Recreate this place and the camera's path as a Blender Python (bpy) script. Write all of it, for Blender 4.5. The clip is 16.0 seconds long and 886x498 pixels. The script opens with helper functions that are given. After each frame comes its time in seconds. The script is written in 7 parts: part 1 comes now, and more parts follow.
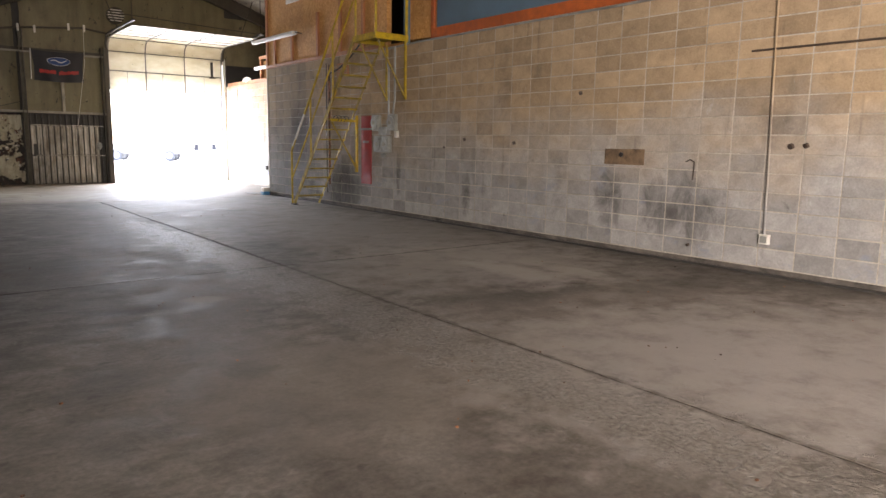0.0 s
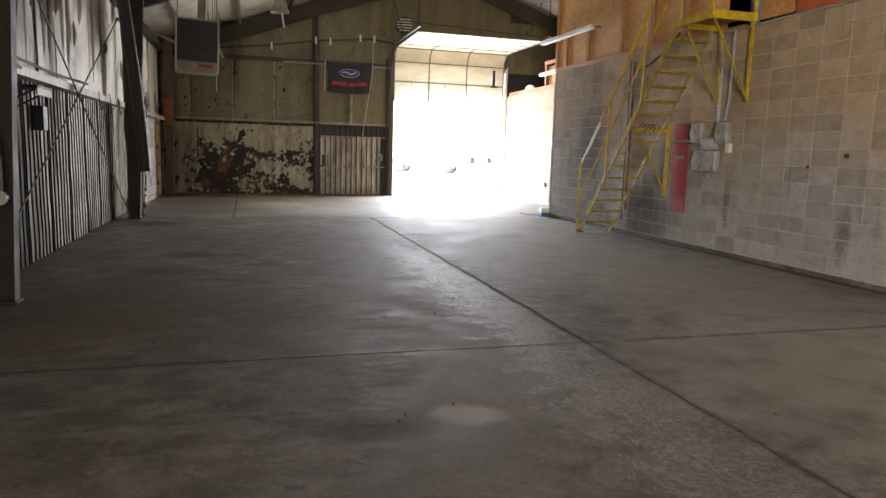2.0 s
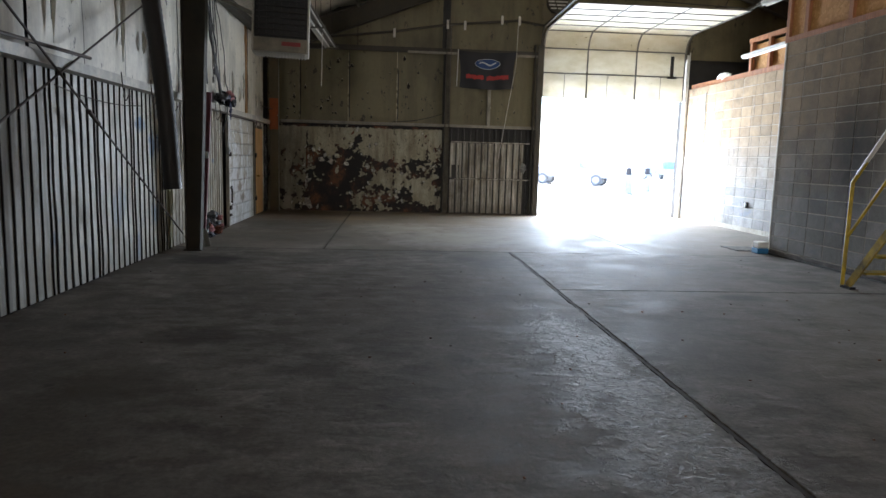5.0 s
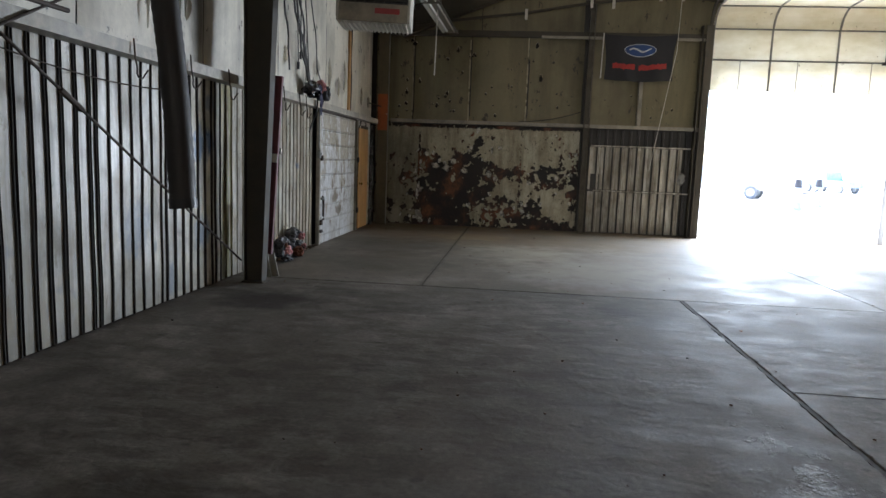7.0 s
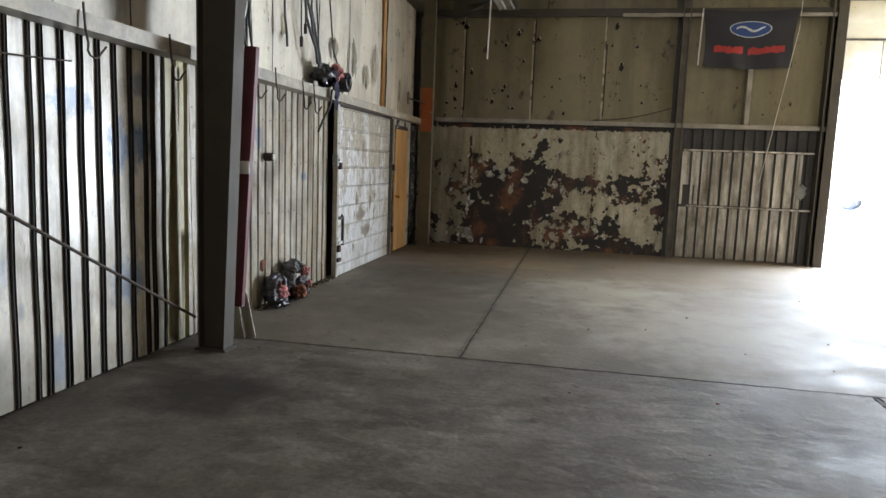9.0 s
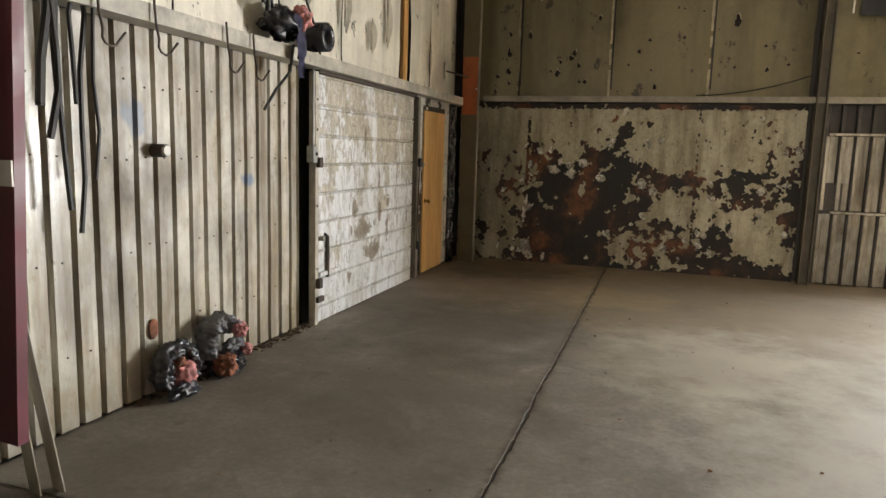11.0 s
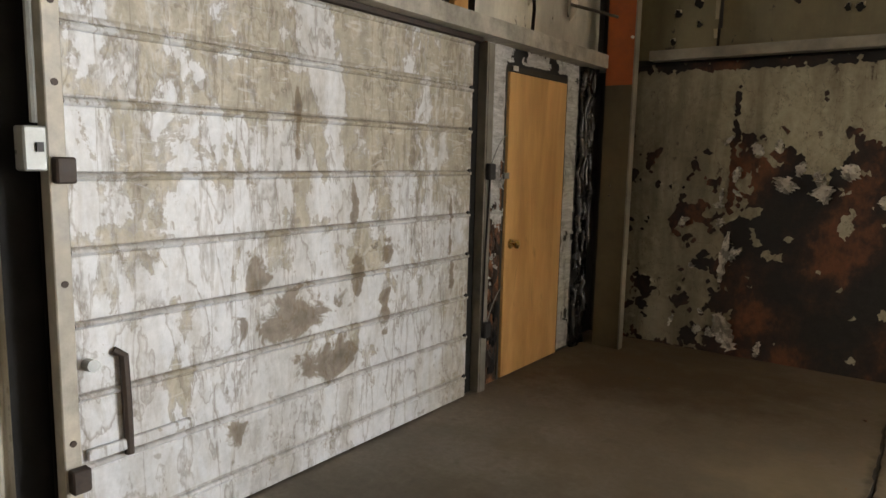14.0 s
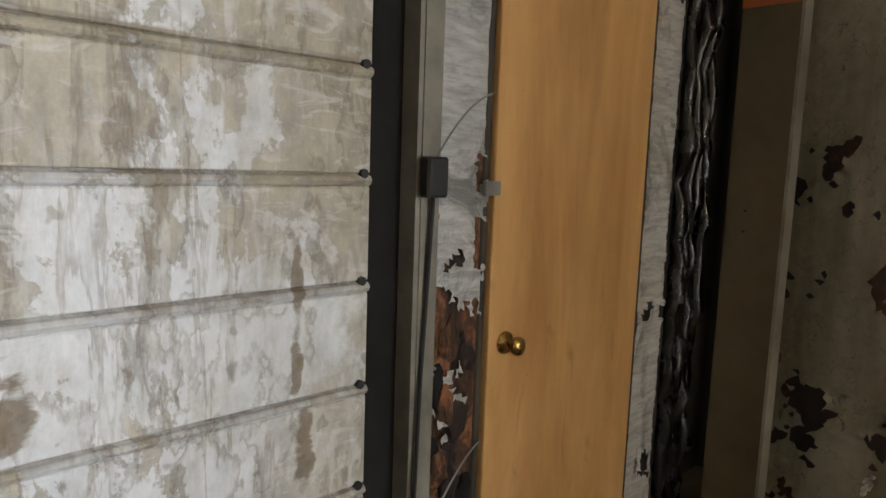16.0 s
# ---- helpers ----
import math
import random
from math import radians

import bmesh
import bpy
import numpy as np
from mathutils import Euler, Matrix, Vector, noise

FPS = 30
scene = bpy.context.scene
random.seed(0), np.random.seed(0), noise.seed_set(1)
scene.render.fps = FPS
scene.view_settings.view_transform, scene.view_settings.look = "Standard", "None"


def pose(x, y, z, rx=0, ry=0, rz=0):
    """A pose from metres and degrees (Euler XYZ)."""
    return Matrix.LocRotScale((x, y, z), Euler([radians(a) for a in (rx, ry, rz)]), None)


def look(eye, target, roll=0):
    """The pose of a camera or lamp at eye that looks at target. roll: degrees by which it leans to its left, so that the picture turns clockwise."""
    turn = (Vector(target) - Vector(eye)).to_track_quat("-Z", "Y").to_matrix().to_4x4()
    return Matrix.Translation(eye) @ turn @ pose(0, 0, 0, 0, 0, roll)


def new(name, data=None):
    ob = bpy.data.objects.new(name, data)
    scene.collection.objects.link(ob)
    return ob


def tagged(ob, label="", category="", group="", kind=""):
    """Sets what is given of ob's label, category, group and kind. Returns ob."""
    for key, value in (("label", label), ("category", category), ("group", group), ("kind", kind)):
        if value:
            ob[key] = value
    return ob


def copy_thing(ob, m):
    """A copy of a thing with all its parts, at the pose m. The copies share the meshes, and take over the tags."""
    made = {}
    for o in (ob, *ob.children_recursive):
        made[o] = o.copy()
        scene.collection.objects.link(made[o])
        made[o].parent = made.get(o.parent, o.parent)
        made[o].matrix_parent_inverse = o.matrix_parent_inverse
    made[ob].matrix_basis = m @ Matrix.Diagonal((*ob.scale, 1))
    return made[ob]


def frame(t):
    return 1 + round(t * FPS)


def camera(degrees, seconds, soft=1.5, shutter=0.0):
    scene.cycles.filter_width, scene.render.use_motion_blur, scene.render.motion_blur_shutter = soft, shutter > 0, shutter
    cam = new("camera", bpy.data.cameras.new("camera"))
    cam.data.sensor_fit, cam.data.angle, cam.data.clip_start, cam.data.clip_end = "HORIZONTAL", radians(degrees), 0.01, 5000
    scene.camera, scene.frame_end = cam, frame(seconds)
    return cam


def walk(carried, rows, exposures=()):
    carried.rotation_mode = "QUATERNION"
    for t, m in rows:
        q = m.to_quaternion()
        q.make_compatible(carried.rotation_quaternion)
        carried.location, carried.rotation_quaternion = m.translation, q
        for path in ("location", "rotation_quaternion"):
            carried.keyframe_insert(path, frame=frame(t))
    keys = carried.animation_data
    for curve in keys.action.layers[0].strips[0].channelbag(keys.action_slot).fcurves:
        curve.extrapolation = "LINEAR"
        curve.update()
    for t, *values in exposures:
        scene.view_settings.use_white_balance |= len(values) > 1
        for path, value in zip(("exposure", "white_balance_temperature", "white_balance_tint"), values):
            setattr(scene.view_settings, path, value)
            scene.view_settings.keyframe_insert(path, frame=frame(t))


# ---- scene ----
cam = camera(66.2, 16.0)
PATH = [
    (0, (1.303, -0.046, 1.518), (2.523, 1.508, 1.211), 0.9),
    (0.5, (1.609, 0.674, 1.508), (2.577, 2.399, 1.216), 1.2),
    (1, (1.833, 1.324, 1.523), (2.682, 3.112, 1.232), 1.5),
    (1.5, (2.001, 2.092, 1.5), (2.666, 3.956, 1.212), 1.7),
    (2, (2.222, 2.812, 1.498), (2.77, 4.714, 1.216), 1.7),
    (2.5, (2.351, 3.556, 1.484), (2.828, 5.479, 1.21), 1.8),
    (3, (2.477, 4.244, 1.505), (2.916, 6.177, 1.233), 1.7),
    (3.2, (2.543, 4.556, 1.512), (2.965, 6.492, 1.245), 1.7),
    (5.3, (3.032, 7.656, 1.448), (3.128, 9.636, 1.184), 1.7),
    (5.5, (3.068, 7.957, 1.45), (3.126, 9.939, 1.186), 1.8),
    (6, (3.073, 8.674, 1.442), (3.038, 10.656, 1.18), 1.9),
    (6.5, (3.058, 9.388, 1.449), (2.955, 11.368, 1.188), 2.0),
    (7, (2.972, 10.115, 1.452), (2.761, 12.087, 1.195), 2.2),
    (7.5, (2.898, 10.799, 1.464), (2.629, 12.764, 1.209), 2.2),
    (8, (2.824, 11.441, 1.507), (2.546, 13.406, 1.256), 2.1),
    (8.5, (2.76, 12.094, 1.505), (2.486, 14.059, 1.255), 1.9),
    (9, (2.738, 12.766, 1.496), (2.357, 14.713, 1.248), 2.2),
    (9.2, (2.714, 13.074, 1.503), (2.315, 15.017, 1.247), 2.2),
    (11.3, (2.542, 16.141, 1.554), (1.852, 17.997, 1.273), 1.4),
    (11.5, (2.511, 16.429, 1.564), (1.753, 18.259, 1.29), 1.2),
    (12, (2.472, 17.127, 1.567), (1.577, 18.896, 1.3), 1.1),
    (12.5, (2.426, 17.762, 1.5), (1.403, 19.46, 1.235), 1.1),
    (13, (2.375, 18.527, 1.524), (1.278, 20.178, 1.257), 1.1),
    (13.5, (2.291, 19.21, 1.498), (1.139, 20.823, 1.235), 1.3),
    (14, (2.065, 19.914, 1.492), (0.884, 21.505, 1.224), 1.3),
    (14.5, (1.848, 20.538, 1.469), (0.596, 22.075, 1.203), 1.5),
    (15, (1.557, 21.196, 1.498), (0.226, 22.663, 1.225), 1.6),
    (15.5, (1.351, 21.768, 1.489), (-0.037, 23.181, 1.211), 1.5),
    (16, (1.019, 22.326, 1.447), (-0.418, 23.693, 1.194), 2.0),
]
EXPOSURES = [(0, 2.78, 6650, 19), (1.5, 2.92, 6800, 18), (3.2, 2.75, 6600, 14), (5.3, 2.25, 5900, 11), (7, 2.5, 5950, 11), (9.2, 3.25, 6350, 11), (11.5, 3.36, 7300, 13), (13, 3.3, 7300, 14), (14, 3.13, 7050, 14), (14.5, 3.14, 6950, 14), (16, 3.38, 6500, 12)]
walk(cam, [(t, look(eye, target, roll)) for t, eye, target, roll in PATH], EXPOSURES)

# ---------------- world, sun, daylight ----------------
world = bpy.data.worlds.new("sky")
scene.world = world
world.use_nodes = True
wn = world.node_tree.nodes
sky = wn.new("ShaderNodeTexSky")
sky.sky_type, sky.sun_disc = "NISHITA", False
sky.sun_elevation, sky.sun_rotation = radians(58), radians(-25)
wn["Background"].inputs["Strength"].default_value = 0.15
world.node_tree.links.new(sky.outputs[0], wn["Background"].inputs[0])


def lamp(name, kind, m, energy, color, **kw):
    d = bpy.data.lights.new(name, kind)
    d.energy, d.color = energy, color
    ob = new(name, d)
    ob.matrix_world = m
    return ob


sun = lamp("sun", "SUN", look((-8, 43, 32), (0, 25, 0)), 5.0, (1.0, 0.95, 0.88))
sun.data.angle = radians(0.6)
# daylight of the sky in the drive-in opening, and in the side doorway behind the start of the walk
sky_front = lamp("sky_front", "AREA", look((8.7, 25.75, 1.65), (8.7, 20, 1.35)), 230, (0.86, 0.93, 1.0))
sky_front.data.shape, sky_front.data.size, sky_front.data.size_y = "RECTANGLE", 3.7, 3.0
sky_side = lamp("sky_side", "AREA", look((-0.42, -6.1, 2.0), (9, -2.0, 1.9)), 520, (1.0, 0.9, 0.78))
sky_side.data.shape, sky_side.data.size, sky_side.data.size_y = "RECTANGLE", 4.6, 3.6

# ---------------- small tools ----------------
def box(bm, x0, x1, y0, y1, z0, z1, bevel=0.0, m=None):
    vs = [bm.verts.new((x, y, z)) for x in (x0, x1) for y in (y0, y1) for z in (z0, z1)]
    fs = []
    for a, b, c, d in ((0, 1, 3, 2), (4, 6, 7, 5), (0, 4, 5, 1), (2, 3, 7, 6), (0, 2, 6, 4), (1, 5, 7, 3)):
        fs.append(bm.faces.new((vs[a], vs[b], vs[c], vs[d])))
    if bevel:
        es = list({e for f in fs for e in f.edges})
        r = bmesh.ops.bevel(bm, geom=es, offset=bevel, segments=1, affect="EDGES", profile=0.5)
        vs = list({v for f in r["faces"] for v in f.verts} | {v for v in vs if v.is_valid})
    if m is not None:
        bmesh.ops.transform(bm, matrix=m, verts=[v for v in vs if v.is_valid])
    return bm


def boxes(*rows, bevel=0.0):
    bm = bmesh.new()
    for r in rows:
        box(bm, *r, bevel=bevel)
    return bm


def tube(bm, pts, r, n=8, r2=None):
    """A round rod along a line of points, capped."""
    pts = [Vector(p) for p in pts]
    rings = []
    up = None
    for i, p in enumerate(pts):
        d = (pts[min(i + 1, len(pts) - 1)] - pts[max(i - 1, 0)]).normalized()
        if up is None:
            up = Vector((0, 0, 1)) if abs(d.z) < 0.9 else Vector((1, 0, 0))
        a = d.cross(up).normalized()
        b = a.cross(d).normalized()
        up = b
        rr = r if r2 is None else r + (r2 - r) * i / (len(pts) - 1)
        rings.append([bm.verts.new(p + (a * math.cos(k * 2 * math.pi / n) + b * math.sin(k * 2 * math.pi / n)) * rr) for k in range(n)])
    for q, s in zip(rings, rings[1:]):
        for k in range(n):
            bm.faces.new((q[k], q[(k + 1) % n], s[(k + 1) % n], s[k]))
    bm.faces.new(rings[0][::-1]), bm.faces.new(rings[-1])
    return bm


def tubes(*lines, r=0.01, n=8):
    bm = bmesh.new()
    for pts in lines:
        tube(bm, pts, r, n)
    return bm


def curve_pts(a, b, sag, n=10):
    a, b = Vector(a), Vector(b)
    return [a.lerp(b, i / n) + Vector((0, 0, -sag * 4 * (i / n) * (1 - i / n))) for i in range(n + 1)]


def bar(bm, a, b, w, d, side=(0, 0, 1)):
    """A square bar from a to b, w wide across the side vector and d deep along it."""
    a, b = Vector(a), Vector(b)
    t = (b - a).normalized()
    s = Vector(side)
    s = (s - t * s.dot(t)).normalized()
    o = t.cross(s)
    vs = [bm.verts.new(p + o * (w / 2 * i) + s * (d / 2 * j)) for p in (a, b) for i, j in ((-1, -1), (1, -1), (1, 1), (-1, 1))]
    for f in ((3, 2, 1, 0), (4, 5, 6, 7), (0, 1, 5, 4), (1, 2, 6, 5), (2, 3, 7, 6), (3, 0, 4, 7)):
        bm.faces.new([vs[i] for i in f])
    return bm


def channel(bm, a, b, w, d, t, open_to):
    """A steel C-section from a to b: web w wide, flanges d deep that point to open_to."""
    a, b, s = Vector(a), Vector(b), Vector(open_to).normalized()
    o = (b - a).normalized().cross(s)
    bar(bm, a, b, w, t, s)
    for k in (-1, 1):
        q = o * (k * (w - t) / 2) + s * (d / 2 + t / 2)
        bar(bm, a + q, b + q, t, d, s)
    return bm


def part(name, bm, material, parent=None, label="", smooth=False):
    me = bpy.data.meshes.new(name)
    bmesh.ops.recalc_face_normals(bm, faces=bm.faces)
    bm.to_mesh(me)
    bm.free()
    for p in me.polygons:
        p.use_smooth = smooth
    me.materials.append(material)
    ob = new(name, me)
    if parent is not None:
        ob.parent = parent
        ob.matrix_parent_inverse = parent.matrix_basis.inverted()
    return tagged(ob, label=label)


def thing(name, label, category, at=(0, 0, 0), group="", kind=""):
    ob = new(name)
    ob.empty_display_size = 0.1
    ob.matrix_basis = Matrix.Translation(at)
    return tagged(ob, label, category, group, kind)


# ---------------- materials ----------------
class Mat:
    """A node material put together in a few lines."""

    def __init__(self, name, rough=0.7, metal=0.0, spec=0.5):
        self.m = bpy.data.materials.new(name)
        self.m.use_nodes = True
        self.t = self.m.node_tree
        self.b = self.t.nodes["Principled BSDF"]
        self.b.inputs["Roughness"].default_value = rough
        self.b.inputs["Metallic"].default_value = metal
        self.b.inputs["Specular IOR Level"].default_value = spec
        self.pos = self.t.nodes.new("ShaderNodeNewGeometry").outputs["Position"]
        self.info = None

    def n(self, kind, **kw):
        q = self.t.nodes.new(kind)
        for k, v in kw.items():
            if k == "operation":
                q.operation = v
            elif k == "data_type":
                q.data_type = v
            elif k == "blend_type":
                q.blend_type = v
            else:
                q.inputs[k.replace("_", " ")].default_value = v
        return q

    def link(self, a, b):
        self.t.links.new(a, b)

    def scaled(self, sx, sy, sz, off=(0, 0, 0)):
        q = self.n("ShaderNodeMapping")
        q.inputs["Scale"].default_value = (sx, sy, sz)
        q.inputs["Location"].default_value = off
        self.link(self.pos, q.inputs["Vector"])
        return q.outputs[0]

    def noise(self, scale=(1, 1, 1), detail=6, rough=0.6, off=(0, 0, 0), distort=0.0):
        q = self.n("ShaderNodeTexNoise", Scale=1.0, Detail=detail, Roughness=rough, Distortion=distort)
        self.link(self.scaled(*scale, off), q.inputs["Vector"])
        return q.outputs[0]

    def ramp(self, fac, *stops, smooth=False):
        q = self.n("ShaderNodeValToRGB")
        e = q.color_ramp.elements
        while len(e) < len(stops):
            e.new(0.5)
        for el, (p, c) in zip(e, stops):
            el.position = p
            el.color = (*c, 1) if isinstance(c, tuple) else (c, c, c, 1)
        if smooth:
            q.color_ramp.interpolation = "EASE"
        self.link(fac, q.inputs[0])
        return q.outputs[0]

    def mix(self, fac, a, b, kind="MIX"):
        q = self.n("ShaderNodeMix", data_type="RGBA", blend_type=kind)
        for sock, v in ((q.inputs[0], fac), (q.inputs[6], a), (q.inputs[7], b)):
            if hasattr(v, "is_linked"):
                self.link(v, sock)
            elif isinstance(v, tuple):
                sock.default_value = (*v, 1)
            else:
                sock.default_value = v if sock == q.inputs[0] else (v, v, v, 1)
        return q.outputs[2]

    def math(self, op, a, b=0.0):
        q = self.n("ShaderNodeMath", operation=op)
        for sock, v in zip(q.inputs, (a, b)):
            if hasattr(v, "is_linked"):
                self.link(v, sock)
            else:
                sock.default_value = v
        return q.outputs[0]

    def axis(self, k):
        q = self.n("ShaderNodeSeparateXYZ")
        self.link(self.pos, q.inputs[0])
        return q.outputs[k]

    def band(self, v, a, b):
        """0 below a, 1 above b."""
        q = self.n("ShaderNodeMapRange")
        q.inputs["From Min"].default_value, q.inputs["From Max"].default_value = a, b
        self.link(v, q.inputs[0])
        return q.outputs[0]

    def rnd(self):
        return self.n("ShaderNodeObjectInfo").outputs["Random"]

    def color(self, c):
        if isinstance(c, tuple):
            self.b.inputs["Base Color"].default_value = (*c, 1)
        else:
            self.link(c, self.b.inputs["Base Color"])

    def rough(self, r):
        self.link(r, self.b.inputs["Roughness"])

    def bump(self, h, strength=0.3, dist=0.01):
        q = self.n("ShaderNodeBump", Strength=strength, Distance=dist)
        self.link(h, q.inputs["Height"])
        self.link(q.outputs[0], self.b.inputs["Normal"])


def plain(name, c, rough=0.6, metal=0.0, vary=0.25, scale=6.0, bump=0.15):
    """Paint or metal with grime at two scales."""
    k = Mat(name, rough, metal)
    f = k.noise((scale, scale, scale), 8, 0.65)
    g = k.noise((scale * 0.17,) * 3, 3, 0.5, (3, 1, 7))
    lo = tuple(v * (1 - vary * 1.5) for v in c)
    hi = tuple(min(1, v * (1 + vary)) for v in c)
    col = k.ramp(f, (0.3, lo), (0.7, hi))
    k.color(k.mix(k.ramp(g, (0.35, 0.0), (0.75, 0.5)), col, tuple(v * 0.45 for v in c)))
    k.rough(k.ramp(f, (0.3, max(0.05, rough - 0.15)), (0.7, min(1, rough + 0.15))))
    k.bump(f, bump, 0.004)
    return k.m


def concrete():
    k = Mat("concrete_floor", 0.6, spec=0.27)
    old = k.band(k.axis(1), 17.9, 17.8)
    big = k.noise((0.35, 0.35, 1), 4, 0.55, (5, 2, 0))
    mid = k.noise((1.5, 1.5, 1), 10, 0.7, distort=0.3)
    fine = k.noise((28, 28, 28), 8, 0.7)
    streak = k.noise((2.6, 2.9, 1), 6, 0.65, (2, 9, 0), 0.6)
    # screed ridges left across each lane, broken at the lane edges
    lane = k.ramp(k.noise((0.75, 0.35, 1), 4, 0.6, (8, 3, 0)), (0.4, 0.2), (0.54, 1.0))
    lane = k.math("MULTIPLY", lane, k.math("ADD", k.math("MULTIPLY", old, 0.85), 0.15))
    ridge_a = k.ramp(k.noise((2.6, 5.0, 1), 3, 0.5, (6, 1, 0), 0.15), (0.42, 0.0), (0.58, 1.0))
    ridge_b = k.ramp(k.noise((5.0, 6.0, 1), 5, 0.6, (16, 9, 0), 0.3), (0.5, 0.0), (0.62, 1.0))
    ridge = k.math("MULTIPLY", k.math("ADD", k.math("MULTIPLY", ridge_a, 0.6), k.math("MULTIPLY", ridge_b, 0.4)), lane)
    flake = k.ramp(k.noise((9, 9, 9), 5, 0.62, (4, 4, 0), 0.8), (0.47, 0.0), (0.55, 1.0))
    c = k.ramp(mid, (0.32, (0.1, 0.085, 0.07)), (0.48, (0.2, 0.178, 0.155)), (0.66, (0.34, 0.31, 0.278)))
    c = k.mix(k.ramp(big, (0.4, 0.0), (0.62, 0.8)), c, (0.095, 0.08, 0.063))
    c = k.mix(k.ramp(streak, (0.5, 0.0), (0.68, 0.18)), c, (0.34, 0.32, 0.295))
    c = k.mix(k.ramp(streak, (0.3, 0.25), (0.42, 0.0)), c, (0.085, 0.07, 0.056))
    c = k.mix(k.math("MULTIPLY", k.math("SUBTRACT", 1.0, ridge), k.math("MULTIPLY", lane, 0.5)), c, (0.085, 0.07, 0.055))
    c = k.mix(k.math("MULTIPLY", ridge, 0.28), c, (0.33, 0.31, 0.28))
    c = k.mix(0.6, c, k.ramp(fine, (0.3, 0.28), (0.7, 0.72)), "OVERLAY")
    smear = k.noise((2.4, 2.0, 1), 8, 0.7, (12, 7, 0), 0.5)
    c = k.mix(k.ramp(smear, (0.55, 0.0), (0.7, 0.5)), c, (0.075, 0.06, 0.047))
    c = k.mix(k.ramp(smear, (0.32, 0.3), (0.42, 0.0)), c, (0.38, 0.35, 0.32))
    spots = k.noise((6, 6, 6), 2, 0.5, (11, 4, 0))
    c = k.mix(k.ramp(spots, (0.67, 0.0), (0.72, 0.45)), c, (0.05, 0.043, 0.036))
    oil = k.noise((0.8, 0.8, 1), 5, 0.6, (31, 17, 0))
    c = k.mix(k.ramp(oil, (0.56, 0.0), (0.72, 0.7)), c, (0.055, 0.047, 0.04))
    # the newer bays by the end wall are paler
    c = k.mix(k.math("MULTIPLY", k.math("SUBTRACT", 1.0, old), 0.17), c, (0.36, 0.325, 0.255))
    # old spills and scuffs; broad pale pools paint in sheen, the corner pool shade
    def pool(cx, cy, rx, ry):
        a = k.math("POWER", k.math("DIVIDE", k.math("SUBTRACT", k.axis(0), cx), rx), 2.0)
        b = k.math("POWER", k.math("DIVIDE", k.math("SUBTRACT", k.axis(1), cy), ry), 2.0)
        return k.math("SUBTRACT", 1.0, k.math("ADD", a, b))
    jag = k.math("MULTIPLY", k.math("SUBTRACT", k.noise((2.5, 2.5, 1), 6, 0.68, (3, 12, 0)), 0.5), 2.6)
    for cx, cy, rx, ry, tone, amount in ((6.3, 2.4, 3.0, 3.0, (0.33, 0.295, 0.26), 0.55), (6.5, 5.0, 1.2, 0.6, (0.055, 0.045, 0.038), 0.7), (7.9, 4.2, 0.9, 0.5, (0.06, 0.05, 0.04), 0.5), (7.5, 10.0, 2.2, 7.0, (0.36, 0.33, 0.29), 0.5), (7.0, 5.75, 0.4, 1.2, (0.5, 0.46, 0.42), 0.6), (7.6, 5.4, 0.25, 0.9, (0.5, 0.46, 0.42), 0.5), (1.6, 23.2, 1.8, 1.6, (0.15, 0.112, 0.065), 0.5), (3.6, 22.6, 2.2, 1.6, (0.3, 0.24, 0.165), 0.45), (4.2, 20.6, 1.8, 2.2, (0.38, 0.34, 0.28), 0.55), (2.7, 20.9, 0.7, 0.5, (0.1, 0.08, 0.055), 0.4), (4.3, 12.5, 0.55, 3.2, (0.085, 0.058, 0.038), 0.55), (3.2, 14.5, 1.0, 2.2, (0.09, 0.065, 0.045), 0.4), (1.5, 12.6, 0.5, 0.35, (0.05, 0.04, 0.03), 0.65), (3.44, 6.39, 0.26, 0.18, (0.55, 0.53, 0.5), 0.65),
                                         (2.9, 6.3, 0.45, 0.2, (0.06, 0.05, 0.042), 0.7), (0.5, 16.6, 0.6, 0.5, (0.04, 0.034, 0.03), 0.8), (1.3, 11.4, 0.5, 0.4, (0.08, 0.065, 0.045), 0.6), (6.9, 14.4, 0.35, 0.22, (0.05, 0.045, 0.04), 0.7), (0.9, 9.0, 1.3, 1.6, (0.13, 0.085, 0.045), 0.5), (0.4, 24.7, 1.3, 1.1, (0.035, 0.026, 0.016), 0.75), (4.0, 19.4, 1.3, 1.5, (0.42, 0.39, 0.34), 0.5), (3.0, 21.2, 1.1, 1.2, (0.44, 0.4, 0.33), 0.55), (2.0, 23.3, 0.9, 0.7, (0.34, 0.27, 0.17), 0.5), (1.1, 19.6, 1.1, 1.3, (0.1, 0.085, 0.065), 0.5), (0.9, 21.4, 1.2, 1.4, (0.085, 0.072, 0.055), 0.6), (5.6, 2.6, 2.0, 1.6, (0.46, 0.43, 0.4), 0.6), (6.9, 1.2, 2.2, 2.6, (0.44, 0.41, 0.38), 0.65), (6.7, 6.6, 2.4, 2.0, (0.4, 0.37, 0.33), 0.55), (3.6, 3.6, 1.8, 1.4, (0.33, 0.29, 0.25), 0.4)):
        c = k.mix(k.math("MULTIPLY", k.band(k.math("ADD", pool(cx, cy, rx, ry), jag), 0.0, 0.9), amount), c, tone)
    crumbs = k.math("MULTIPLY", k.band(k.math("ADD", pool(1.2, 20.3, 0.8, 0.6), jag), 0.0, 1.0), k.ramp(k.noise((42, 42, 42), 4, 0.7, (1, 1, 5)), (0.5, 0.0), (0.62, 1.0)))
    c = k.mix(k.math("MULTIPLY", crumbs, 0.5), c, (0.22, 0.175, 0.1))
